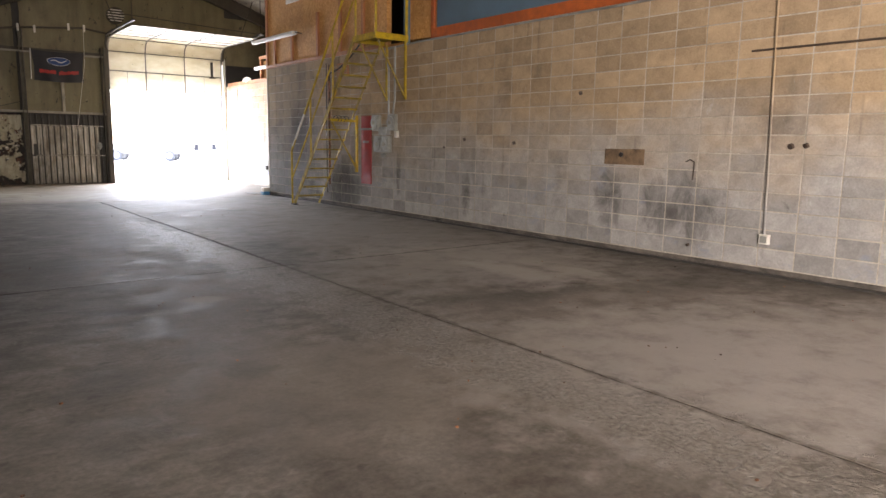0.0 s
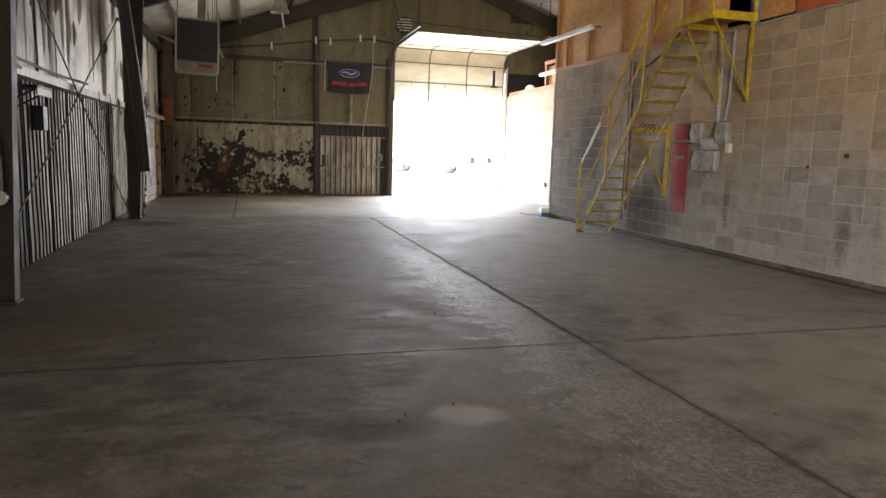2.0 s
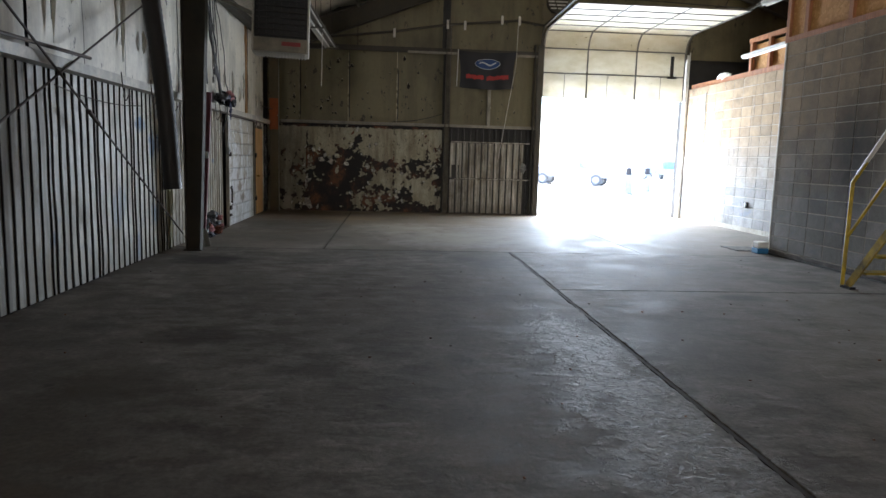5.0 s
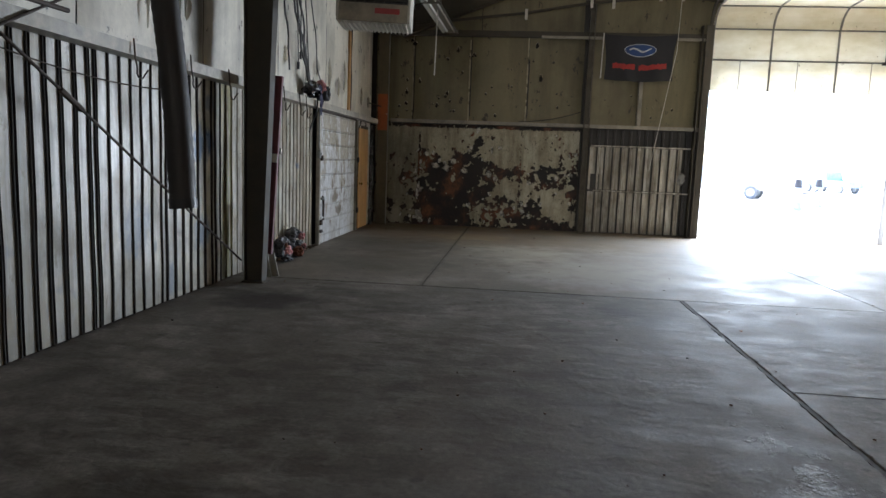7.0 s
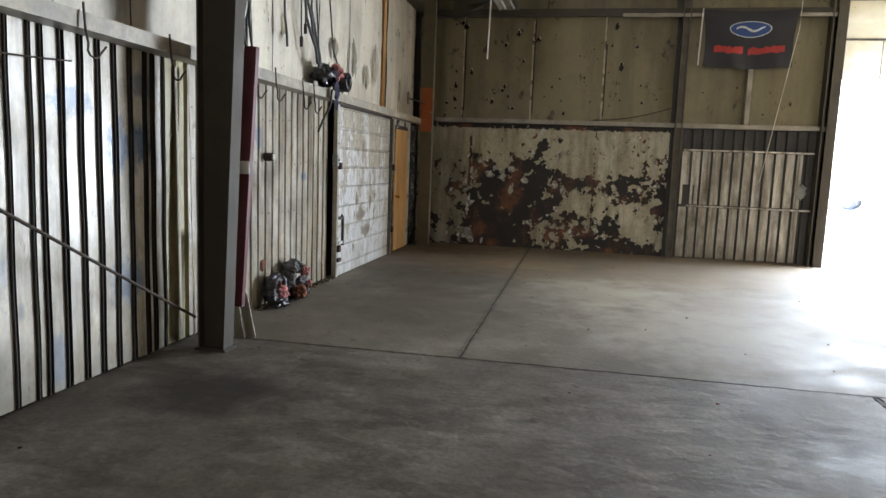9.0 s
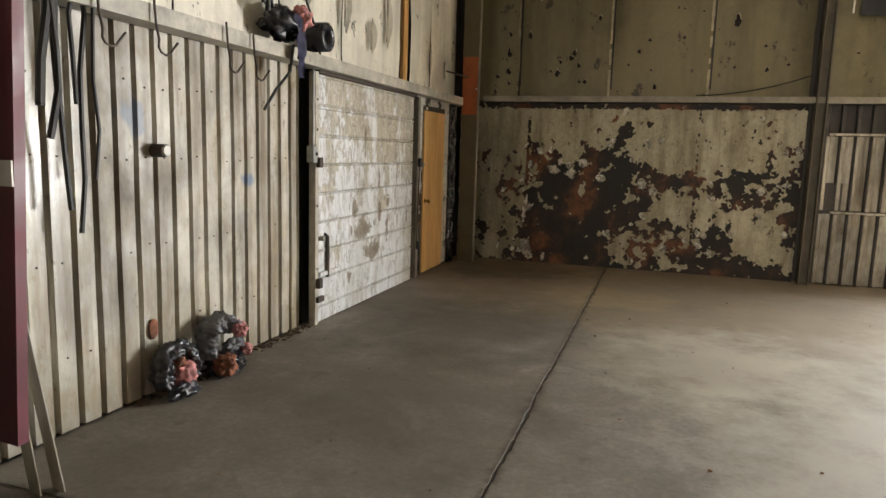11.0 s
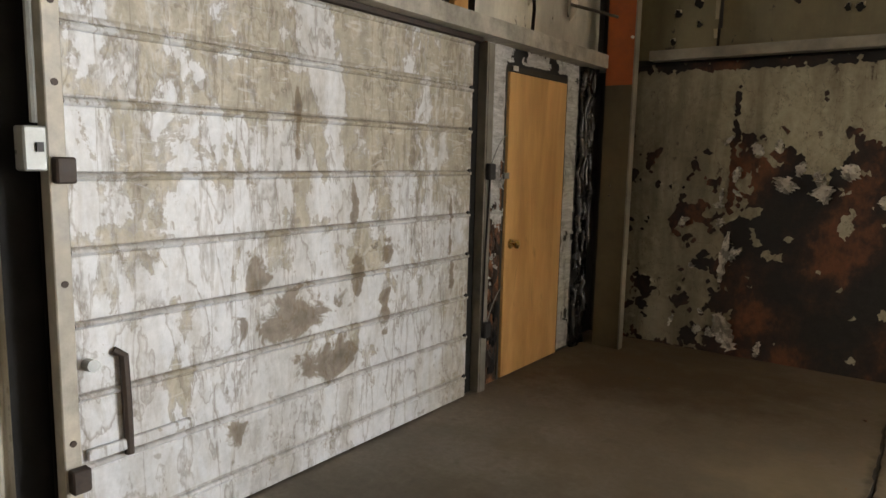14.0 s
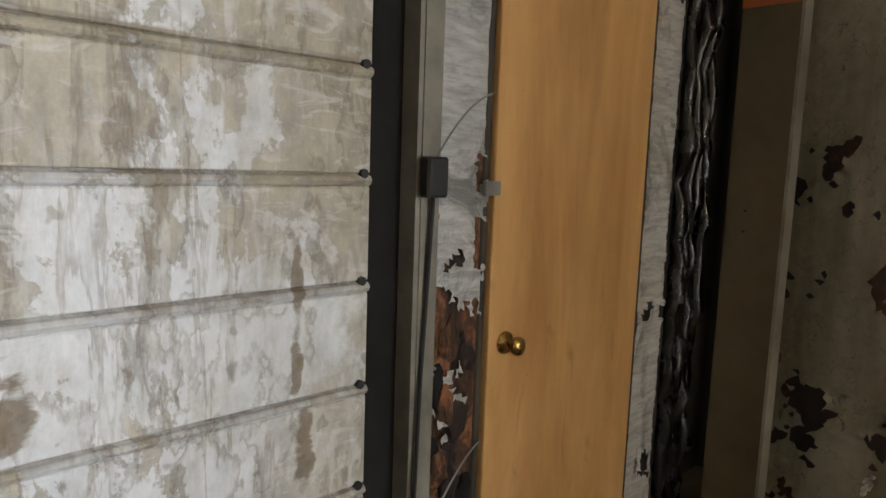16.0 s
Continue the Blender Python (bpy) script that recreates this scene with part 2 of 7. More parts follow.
    # broken band along the long joint
    dx = k.math("ABSOLUTE", k.math("SUBTRACT", k.axis(0), 4.45))
    near = k.math("SUBTRACT", k.math("SUBTRACT", 0.6, dx), k.math("MULTIPLY", k.band(k.axis(1), 12.5, 15.0), 0.8))
    worn = k.ramp(k.math("ADD", k.math("MULTIPLY", near, 0.45), k.noise((5, 4, 1), 7, 0.7, (7, 7, 0))), (0.57, 0.0), (0.7, 1.0))
    c = k.mix(k.math("MULTIPLY", worn, 0.68), c, k.ramp(fine, (0.35, (0.12, 0.105, 0.09)), (0.65, (0.36, 0.335, 0.3))))
    # dirt worked into the edges of the joints
    for ax, at, lo, hi in ((1, 7.65, -9, 99), (1, 14.75, 4.85, 99), (1, 17.85, -9, 99), (0, 4.85, -99, 17.85), (0, 1.9, 17.85, 99), (0, 7.05, 17.85, 21)):
        d = k.math("ABSOLUTE", k.math("SUBTRACT", k.axis(ax), at))
        d = k.math("ADD", d, k.math("MULTIPLY", k.math("SUBTRACT", k.noise((7, 7, 1), 5, 0.7, (at, 2, 0)), 0.5), 0.16))
        run = k.math("MULTIPLY", k.band(k.axis(1 - ax), lo, lo + 0.02), k.band(k.axis(1 - ax), hi, hi - 0.02))
        c = k.mix(k.math("MULTIPLY", k.math("MULTIPLY", k.band(d, 0.045, 0.0), run), 0.7), c, (0.06, 0.048, 0.036))
    # rust-brown dust along the far wall
    dust = k.math("MULTIPLY", k.band(k.axis(1), 21.6, 25.2), k.ramp(mid, (0.3, 0.4), (0.6, 1.0)))
    c = k.mix(k.math("MULTIPLY", dust, 0.6), c, (0.18, 0.12, 0.06))
    k.color(c)
    smooth_ = k.ramp(mid, (0.35, 0.56), (0.65, 0.86))
    k.rough(k.mix(worn, k.mix(old, smooth_, k.ramp(k.math("ADD", k.math("MULTIPLY", mid, 0.6), k.math("MULTIPLY", streak, 0.4)), (0.35, 0.62), (0.65, 0.9))), 0.66))
    h = k.math("ADD", k.math("MULTIPLY", fine, 0.2), k.math("ADD", k.math("ADD", k.math("MULTIPLY", k.math("MULTIPLY", streak, old), 0.3), k.math("MULTIPLY", ridge, 0.55)), k.math("MULTIPLY", worn, k.math("MULTIPLY", flake, 1.4))))
    k.bump(h, 0.5, 0.012)
    return k.m


def block_mat():
    k = Mat("concrete_block", 0.9, spec=0.25)
    fine = k.noise((40, 40, 40), 8, 0.7)
    mid = k.noise((1.0, 1.0, 1.4), 6, 0.6, (2, 4, 1))
    low = k.ramp(fine, (0.3, (0.25, 0.245, 0.24)), (0.7, (0.34, 0.335, 0.325)))
    high = k.ramp(fine, (0.3, (0.29, 0.215, 0.135)), (0.7, (0.37, 0.28, 0.18)))
    h = k.math("ADD", k.axis(2), k.math("MULTIPLY", k.math("SUBTRACT", mid, 0.5), 2.2))
    c = k.mix(k.band(h, 0.9, 2.3), low, high)
    c = k.mix(0.36, c, k.ramp(k.math("FRACT", k.math("ADD", k.rnd(), k.n("ShaderNodeNewGeometry").outputs["Random Per Island"])), (0, 0.22), (0.5, 0.5), (1, 0.72)), "OVERLAY")
    cloud = k.noise((4.5, 4.5, 5.5), 7, 0.7, (17, 3, 9), 0.4)
    c = k.mix(0.38, c, k.ramp(cloud, (0.32, 0.25), (0.68, 0.72)), "OVERLAY")
    blue = k.noise((1.6, 1.6, 3.2), 5, 0.65, (9, 31, 4), 0.7)
    c = k.mix(k.math("MULTIPLY", k.ramp(blue, (0.58, 0.0), (0.68, 0.5)), k.band(h, 1.3, 0.8)), c, (0.2, 0.23, 0.29))
    chalk = k.noise((9, 9, 5), 6, 0.75, (6, 13, 2), 1.0)
    c = k.mix(k.ramp(chalk, (0.64, 0.0), (0.72, 0.5)), c, (0.46, 0.45, 0.43))
    black = k.noise((3.4, 3.4, 2.4), 7, 0.72, (27, 6, 3), 0.6)
    c = k.mix(k.ramp(black, (0.63, 0.0), (0.74, 0.7)), c, (0.05, 0.045, 0.04))
    def blot(cy, cz, ry, rz):
        a = k.math("POWER", k.math("DIVIDE", k.math("SUBTRACT", k.axis(1), cy), ry), 2.0)
        b = k.math("POWER", k.math("DIVIDE", k.math("SUBTRACT", k.axis(2), cz), rz), 2.0)
        return k.math("SUBTRACT", 1.0, k.math("ADD", a, b))
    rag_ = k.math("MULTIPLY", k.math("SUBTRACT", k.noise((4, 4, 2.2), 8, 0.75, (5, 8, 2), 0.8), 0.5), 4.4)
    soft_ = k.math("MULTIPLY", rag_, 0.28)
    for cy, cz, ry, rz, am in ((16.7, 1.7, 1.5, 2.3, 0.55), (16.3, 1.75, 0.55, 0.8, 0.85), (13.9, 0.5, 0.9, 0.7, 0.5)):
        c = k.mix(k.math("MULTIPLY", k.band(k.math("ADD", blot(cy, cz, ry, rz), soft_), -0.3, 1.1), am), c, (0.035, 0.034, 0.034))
    for cy, cz, ry, rz in ((14.0, 0.5, 0.7, 0.5), (5.1, 0.7, 0.65, 0.42), (6.3, 0.75, 0.25, 0.5), (11.75, 0.9, 0.09, 0.5), (9.55, 0.6, 0.14, 0.4)):
        c = k.mix(k.math("MULTIPLY", k.band(k.math("ADD", blot(cy, cz, ry, rz), rag_), -0.2, 1.3), 0.72), c, (0.04, 0.038, 0.036))
    soot = k.noise((0.9, 0.9, 0.7), 6, 0.65, (14, 3, 5))
    c = k.mix(k.ramp(soot, (0.56, 0.0), (0.76, 0.75)), c, (0.05, 0.047, 0.045))
    white = k.noise((2.6, 2.6, 1.6), 5, 0.7, (1, 21, 8))
    c = k.mix(k.ramp(white, (0.66, 0.0), (0.76, 0.45)), c, (0.5, 0.52, 0.54))
    runs = k.noise((5, 5, 0.5), 5, 0.6, (9, 9, 2))
    c = k.mix(k.ramp(runs, (0.62, 0.0), (0.72, 0.4)), c, (0.08, 0.07, 0.06))
    k.color(c)
    k.bump(fine, 0.5, 0.004)
    return k.m


def mortar_mat():
    k = Mat("mortar", 0.95, spec=0.2)
    f = k.noise((30, 30, 30), 6, 0.7)
    g = k.noise((1.2, 1.2, 1.2), 4, 0.6, (4, 4, 4))
    c = k.ramp(f, (0.3, (0.34, 0.31, 0.265)), (0.7, (0.48, 0.45, 0.39)))
    s = k.noise((3.4, 3.4, 2.4), 6, 0.7, (12, 6, 3), 0.5)
    c = k.mix(k.ramp(s, (0.52, 0.0), (0.7, 0.6)), c, (0.16, 0.14, 0.115))
    k.color(k.mix(k.ramp(g, (0.42, 0.0), (0.66, 0.5)), c, (0.2, 0.175, 0.14)))
    k.bump(f, 0.5, 0.004)
    return k.m


def sheet_steel(name, c, dirt, amount=0.5, rough=0.38, metal=0.0, blue=False):
    """Painted steel sheet with vertical runs of dirt."""
    k = Mat(name, rough, metal)
    runs = k.noise((7, 7, 0.55), 6, 0.62, (2, 2, 2))
    blot = k.noise((1.3, 1.3, 0.9), 7, 0.65, (8, 3, 1))
    fine = k.noise((22, 22, 14), 8, 0.7)
    col = k.ramp(fine, (0.3, tuple(v * 0.86 for v in c)), (0.7, c))
    mott = k.noise((6, 5, 2.6), 8, 0.66, (3, 11, 7), 0.6)
    col = k.mix(k.ramp(mott, (0.47, 0.0), (0.6, amount * 0.65)), col, (c[0] * 0.66, c[1] * 0.58, c[2] * 0.42))
    scuff = k.noise((17, 15, 6), 6, 0.7, (8, 1, 17), 0.7)
    col = k.mix(k.ramp(scuff, (0.6, 0.0), (0.68, amount * 0.8)), col, dirt)
    col = k.mix(k.ramp(runs, (0.42, 0.0), (0.66, amount)), col, dirt)
    col = k.mix(k.ramp(blot, (0.45, 0.0), (0.7, amount)), col, tuple(v * 0.6 for v in dirt))
    low = k.math("ADD", k.axis(2), k.math("MULTIPLY", runs, 0.8))
    col = k.mix(k.math("MULTIPLY", k.band(low, 0.75, 0.3), 0.6), col, tuple(v * 0.5 for v in dirt))
    # Streaked darkening that grows towards the low-y end of the wall.
    near_dark = k.math("MULTIPLY", k.band(k.math("ADD", k.axis(1), k.math("MULTIPLY", blot, 5.0)), 17.8, 14.6), k.ramp(runs, (0.3, 0.4), (0.55, 1.0)))
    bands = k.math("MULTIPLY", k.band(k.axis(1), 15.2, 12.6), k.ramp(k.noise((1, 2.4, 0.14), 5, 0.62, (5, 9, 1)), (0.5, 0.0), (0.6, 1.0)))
    near_dark = k.math("MAXIMUM", near_dark, k.math("MULTIPLY", bands, 0.85))
    col = k.mix(k.math("MULTIPLY", near_dark, 0.92), col, (0.035, 0.028, 0.021))
    if blue:
        # sprayed blue marks, an olive cast beside the column
        jag = k.math("MULTIPLY", k.math("SUBTRACT", k.noise((9, 9, 6), 6, 0.7, (2, 6, 1)), 0.5), 3.0)
        for cy, cz, ry, rz, am in ((16.45, 1.79, 0.22, 0.12, 0.8), (16.87, 1.55, 0.12, 0.25, 0.85), (17.1, 1.55, 0.16, 0.2, 0.85), (16.96, 0.6, 0.22, 0.2, 0.6), (17.13, 1.97, 0.16, 0.1, 0.7), (15.7, 0.75, 0.3, 0.3, 0.4), (20.05, 1.3, 0.09, 0.06, 0.7), (16.3, 0.2, 0.12, 0.2, 0.4)):
            q = k.math("ADD", k.math("POWER", k.math("DIVIDE", k.math("SUBTRACT", k.axis(1), cy), ry), 2.0), k.math("POWER", k.math("DIVIDE", k.math("SUBTRACT", k.axis(2), cz), rz), 2.0))
            col = k.mix(k.math("MULTIPLY", k.band(k.math("ADD", k.math("SUBTRACT", 1.0, q), jag), 0.0, 0.8), am), col, (0.035, 0.13, 0.3))
        b = k.noise((2.1, 2.1, 1.5), 3, 0.5, (3, 15, 6))
        col = k.mix(k.ramp(b, (0.7, 0.0), (0.74, 0.5)), col, (0.04, 0.11, 0.22))
        ol = k.noise((1.7, 1.7, 1.0), 4, 0.6, (23, 5, 6))
        col = k.mix(k.ramp(ol, (0.54, 0.0), (0.7, 0.4)), col, (0.3, 0.235, 0.135))
    k.color(col)
    k.rough(k.mix(near_dark, k.ramp(blot, (0.35, rough - 0.08), (0.7, rough + 0.3)), 0.85))
    k.bump(k.math("ADD", k.math("MULTIPLY", blot, 2.0), k.math("MULTIPLY", fine, 0.2)), 0.25, 0.012)
    return k.m


def facing_mat(name, c, side=False):
    """Old vinyl facing of wall insulation, wrinkled and grimy."""
    k = Mat(name, 0.5)
    runs = k.noise((3.2, 3.2, 0.35), 6, 0.62, (4, 1, 2))
    blot = k.noise((0.8, 0.8, 0.7), 6, 0.6, (1, 6, 3))
    fine = k.noise((18, 18, 18), 8, 0.7)
    col = k.ramp(fine, (0.25, tuple(v * 0.8 for v in c)), (0.75, c))
    col = k.mix(k.ramp(runs, (0.44, 0.0), (0.68, 0.6)), col, tuple(v * 0.42 for v in c))
    col = k.mix(k.ramp(blot, (0.5, 0.0), (0.7, 0.6)), col, tuple(v * 0.28 for v in c))
    # The facing also turns darker, in streaks, towards low y.
    near_dark = k.math("MULTIPLY", k.band(k.math("ADD", k.axis(1), k.math("MULTIPLY", blot, 6.0)), 17.4, 14.2), k.ramp(runs, (0.35, 0.45), (0.55, 1.0)))
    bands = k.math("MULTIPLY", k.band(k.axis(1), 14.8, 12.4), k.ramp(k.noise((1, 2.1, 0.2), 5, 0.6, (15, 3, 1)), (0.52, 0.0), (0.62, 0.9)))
    near_dark = k.math("MAXIMUM", near_dark, bands)
    col = k.mix(k.math("MULTIPLY", near_dark, 0.78), col, (0.04, 0.032, 0.023))
    spots = k.noise((4.5, 4.5, 3.0), 5, 0.75, (7, 2, 9))
    col = k.mix(k.ramp(spots, (0.62, 0.0), (0.66, 0.9)), col, (0.03, 0.025, 0.018))
    if side:
        jag = k.math("MULTIPLY", k.math("SUBTRACT", k.noise((5, 5, 1.6), 6, 0.7, (2, 6, 1)), 0.5), 1.2)
        for cy, cz, ry, rz, am in ((16.9, 3.4, 0.3, 1.3, 0.9), (15.3, 4.4, 0.55, 0.9, 0.9), (13.1, 3.9, 0.3, 1.0, 0.8), (12.2, 3.5, 0.25, 1.3, 0.8), (11.2, 4.2, 0.7, 1.0, 0.8)):
            q = k.math("ADD", k.math("POWER", k.math("DIVIDE", k.math("SUBTRACT", k.axis(1), cy), ry), 2.0), k.math("POWER", k.math("DIVIDE", k.math("SUBTRACT", k.axis(2), cz), rz), 2.0))
            col = k.mix(k.math("MULTIPLY", k.band(k.math("ADD", k.math("SUBTRACT", 1.0, q), jag), 0.0, 0.9), am), col, (0.025, 0.02, 0.015))
    k.color(col)
    k.bump(k.math("ADD", k.noise((2.2, 2.2, 0.5), 5, 0.6), k.math("MULTIPLY", fine, 0.12)), 0.55, 0.03)
    return k.m


def wood_mat(name, c1, c2, along=2, rough=0.45, ring=14.0, grain=0.5):
    k = Mat(name, rough)
    s = [ring, ring, ring]
    s[along] = 0.55
    g = k.noise(tuple(s), 5, 0.6, (3, 1, 2), 0.8)
    s2 = [v * 5 for v in s]
    f = k.noise(tuple(s2), 4, 0.6)
    big = k.noise((1.4, 1.4, 0.7), 4, 0.55, (5, 5, 1))
    col = k.ramp(g, (0.3, c1), (0.62, c2))
    col = k.mix(grain, col, k.ramp(f, (0.3, 0.28), (0.7, 0.66)), "OVERLAY")
    knot = k.noise((7, 7, 2.2), 5, 0.6, (13, 2, 6), 1.2)
    col = k.mix(k.ramp(knot, (0.62, 0.0), (0.72, 0.5)), col, tuple(v * 0.6 for v in c1))
    nick = k.noise((30, 30, 14), 4, 0.7, (3, 8, 8))
    col = k.mix(k.ramp(nick, (0.7, 0.0), (0.73, 0.6)), col, tuple(v * 0.3 for v in c1))
    col = k.mix(k.ramp(big, (0.5, 0.0), (0.8, 0.45)), col, tuple(v * 0.45 for v in c1))
    k.color(col)
    k.bump(f, 0.12, 0.002)
    return k.m


def osb_mat():
    k = Mat("osb_board", 0.7)
    v = k.n("ShaderNodeTexVoronoi", Scale=1.0)
    k.link(k.scaled(14, 24, 24), v.inputs["Vector"])
    c = k.ramp(v.outputs["Color"], (0.0, (0.4, 0.19, 0.05)), (0.5, (0.5, 0.26, 0.08)), (1.0, (0.6, 0.34, 0.12)))
    g = k.noise((0.9, 0.9, 0.9), 5, 0.6, (4, 2, 2))
    k.color(k.mix(k.ramp(g, (0.45, 0.0), (0.75, 0.6)), c, (0.16, 0.07, 0.025)))
    k.bump(v.outputs["Distance"], 0.2, 0.003)
    return k.m


CONCRETE, BLOCK, MORTAR = concrete(), block_mat(), mortar_mat()
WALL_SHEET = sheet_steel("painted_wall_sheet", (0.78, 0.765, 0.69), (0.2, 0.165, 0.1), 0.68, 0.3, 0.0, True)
CREAM_SHEET = sheet_steel("cream_wall_sheet", (0.62, 0.595, 0.52), (0.16, 0.12, 0.075), 0.9, 0.3, 0.0, True)
BACK_SHEET = sheet_steel("end_wall_sheet", (0.62, 0.6, 0.53), (0.1, 0.078, 0.05), 0.85, 0.42)
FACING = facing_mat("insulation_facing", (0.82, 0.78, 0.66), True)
FACING_TAPE = plain("pale_facing_tape", (0.42, 0.37, 0.25), 0.5, 0.0, 0.3, 9)
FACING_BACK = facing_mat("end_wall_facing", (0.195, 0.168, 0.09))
ROOF_FACING = facing_mat("roof_insulation", (0.62, 0.58, 0.48))
STEEL = plain("grey_primer_steel", (0.062, 0.053, 0.038), 0.7, 0.0, 0.3, 5)
GIRT = plain("galvanised_girt", (0.29, 0.27, 0.22), 0.55, 0.2, 0.3, 5)
PALE_GIRT = plain("chipped_pale_girt", (0.46, 0.43, 0.36), 0.5, 0.0, 0.35, 8)
DARK = plain("sooty_steel", (0.045, 0.042, 0.038), 0.6, 0.0, 0.3, 5)
BLACK = plain("black_plastic", (0.018, 0.017, 0.017), 0.5, 0.0, 0.3, 9)
YELLOW = plain("yellow_paint", (0.46, 0.32, 0.008), 0.6, 0.0, 0.4, 7)
ORANGE = plain("orange_primer", (0.42, 0.1, 0.02), 0.6, 0.0, 0.25, 6)
RED = plain("red_paint", (0.33, 0.03, 0.03), 0.6, 0.0, 0.25, 3)
WHITE = plain("old_white_paint", (0.7, 0.68, 0.62), 0.5, 0.0, 0.15, 6)
BLUE = plain("blue_sheet", (0.1, 0.17, 0.24), 0.5, 0.0, 0.15, 2)
OSB = osb_mat()
STUD = wood_mat("stained_stud", (0.25, 0.1, 0.04), (0.4, 0.17, 0.07), 2, 0.6)
DOOR_WOOD = wood_mat("varnished_veneer", (0.5, 0.255, 0.08), (0.74, 0.44, 0.175), 2, 0.36, 3.2, 0.25)
GREYBOX = plain("grey_enamel", (0.3, 0.31, 0.29), 0.4, 0.2, 0.2, 8)
ASPHALT = plain("pale_yard", (0.5, 0.49, 0.47), 0.9, 0.0, 0.15, 3)

# ---------------- structure ----------------
XL, XR, YB, YF = -0.33, 9.35, 25.45, -9.0
RIDGE_X, FAR_X = 8.5, 17.3
GIRT_Z = 2.23


def roof_z(x):
    return 4.62 + (x - XL) * 0.345 if x < RIDGE_X else 4.62 + (2 * RIDGE_X - XL - x) * 0.345 - 0.0


def structure(name, bm, mat, label, category="wall", smooth=False):
    ob = part(name, bm, mat, None, label, smooth)
    return tagged(ob, label, category, kind="structure")


structure("ground", boxes((-300, 300, 26.05, 600, -0.12, -0.02), (-300, 300, -300, YF - 0.35, -0.12, -0.02), (-300, XL - 0.42, YF - 0.35, 26.05, -0.12, -0.02), (FAR_X + 0.01, 300, YF - 0.35, 26.05, -0.12, -0.02)), ASPHALT, "pale sunlit yard outside the open door", "ground")
sub = structure("floor", boxes((XL - 0.4, FAR_X, YF - 0.3, 26.05, -0.2, -0.03)), CONCRETE, "worn stained concrete workshop floor", "floor")


def slab(x0, x1, y0, y1):
    """One cast bay with ragged edges along its joints."""
    g, bm = 0.007, bmesh.new()
    def edge(a, b):
        n = max(2, int((Vector(b) - Vector(a)).length / 0.05))
        out = []
        for i in range(n):
            p = Vector(a).lerp(Vector(b), i / n)
            w = 0.014 * noise.noise((p.x * 2.3, p.y * 2.3, 4)) + 0.008 * noise.noise((p.x * 9, p.y * 9, 8))
            out.append((p.x + w + random.uniform(-0.006, 0.006), p.y + w + random.uniform(-0.006, 0.006)))
        return out
    x0, x1, y0, y1 = x0 + g, x1 - g, y0 + g, y1 - g
    ring = edge((x0, y0, 0), (x1, y0, 0)) + edge((x1, y0, 0), (x1, y1, 0)) + edge((x1, y1, 0), (x0, y1, 0)) + edge((x0, y1, 0), (x0, y0, 0))
    cx, cy = (x0 + x1) / 2, (y0 + y1) / 2
    top = [bm.verts.new((x + (cx - x) / abs(cx - x + 1e-9) * 0.004, y + (cy - y) / abs(cy - y + 1e-9) * 0.004, 0)) for x, y in ring]
    mid = [bm.verts.new((x, y, -0.006)) for x, y in ring]
    low = [bm.verts.new((x, y, -0.029)) for x, y in ring]
    bm.faces.new(top)
    n = len(ring)
    for q, s in ((top, mid), (mid, low)):
        for i in range(n):
            bm.faces.new((q[i], s[i], s[(i + 1) % n], q[(i + 1) % n]))
    return part("slab", bm, CONCRETE, sub)


XS, YS = XL - 0.02, 26.0
for x0, x1, y0, y1 in ((XS, 4.85, YF, 0.0), (XS, 4.85, 0.0, 7.65), (XS, 4.835, 7.65, 17.85), (4.85, 9.45, YF, 0.0), (4.85, 9.45, 0.0, 7.65), (4.865, 9.45, 7.65, 14.75),
                       (4.865, 9.45, 14.75, 17.85), (XS, 1.9, 17.85, YS), (1.9, 7.05, 17.85, YS), (7.05, 12.0, 17.85, YS)):
    slab(x0, x1, y0, y1)

JOINT = plain("joint_dirt", (0.06, 0.048, 0.036), 0.95, 0.0, 0.5, 14, 0.8)
for x0, x1, y0, y1 in ((4.835, 4.865, YF, 17.83), (XS, 9.4, 7.638, 7.662), (4.87, 9.4, 14.738, 14.762), (XS, 11, 17.838, 17.862), (1.889, 1.911, 17.865, YS - 0.6), (7.04, 7.06, 17.865, 21.0)):
    part("joint_filler", boxes((x0, x1, y0, y1, -0.029, -0.0035)), JOINT, sub)

# left wall: outer shell, sheets, girts, facing
structure("wall_left", boxes((XL - 0.3, XL - 0.12, YF, -8.5, -0.1, 4.75), (XL - 0.3, XL - 0.12, -3.7, 26.0, -0.1, 4.75), (XL - 0.3, XL - 0.12, -8.5, -3.7, 4.0, 4.75)), DARK, "dark outer shell of the metal wall with a side doorway")
structure("wall_rear", boxes((XL - 0.3, FAR_X, YF - 0.3, YF, -0.1, 8)), FACING, "plain grimy rear wall")
structure("wall_far_side", boxes((FAR_X, FAR_X + 0.2, YF, 26.0, -0.1, 4.9)), FACING, "plain side wall behind the block partition")
structure("wall_back", boxes((XL - 0.3, 6.82, YB + 0.1, YB + 0.3, -0.1, 8), (10.78, FAR_X, YB + 0.1, YB + 0.3, -0.1, 8), (6.82, 10.78, YB + 0.1, YB + 0.3, 4.35, 8)), DARK, "dark outer shell of the end wall")

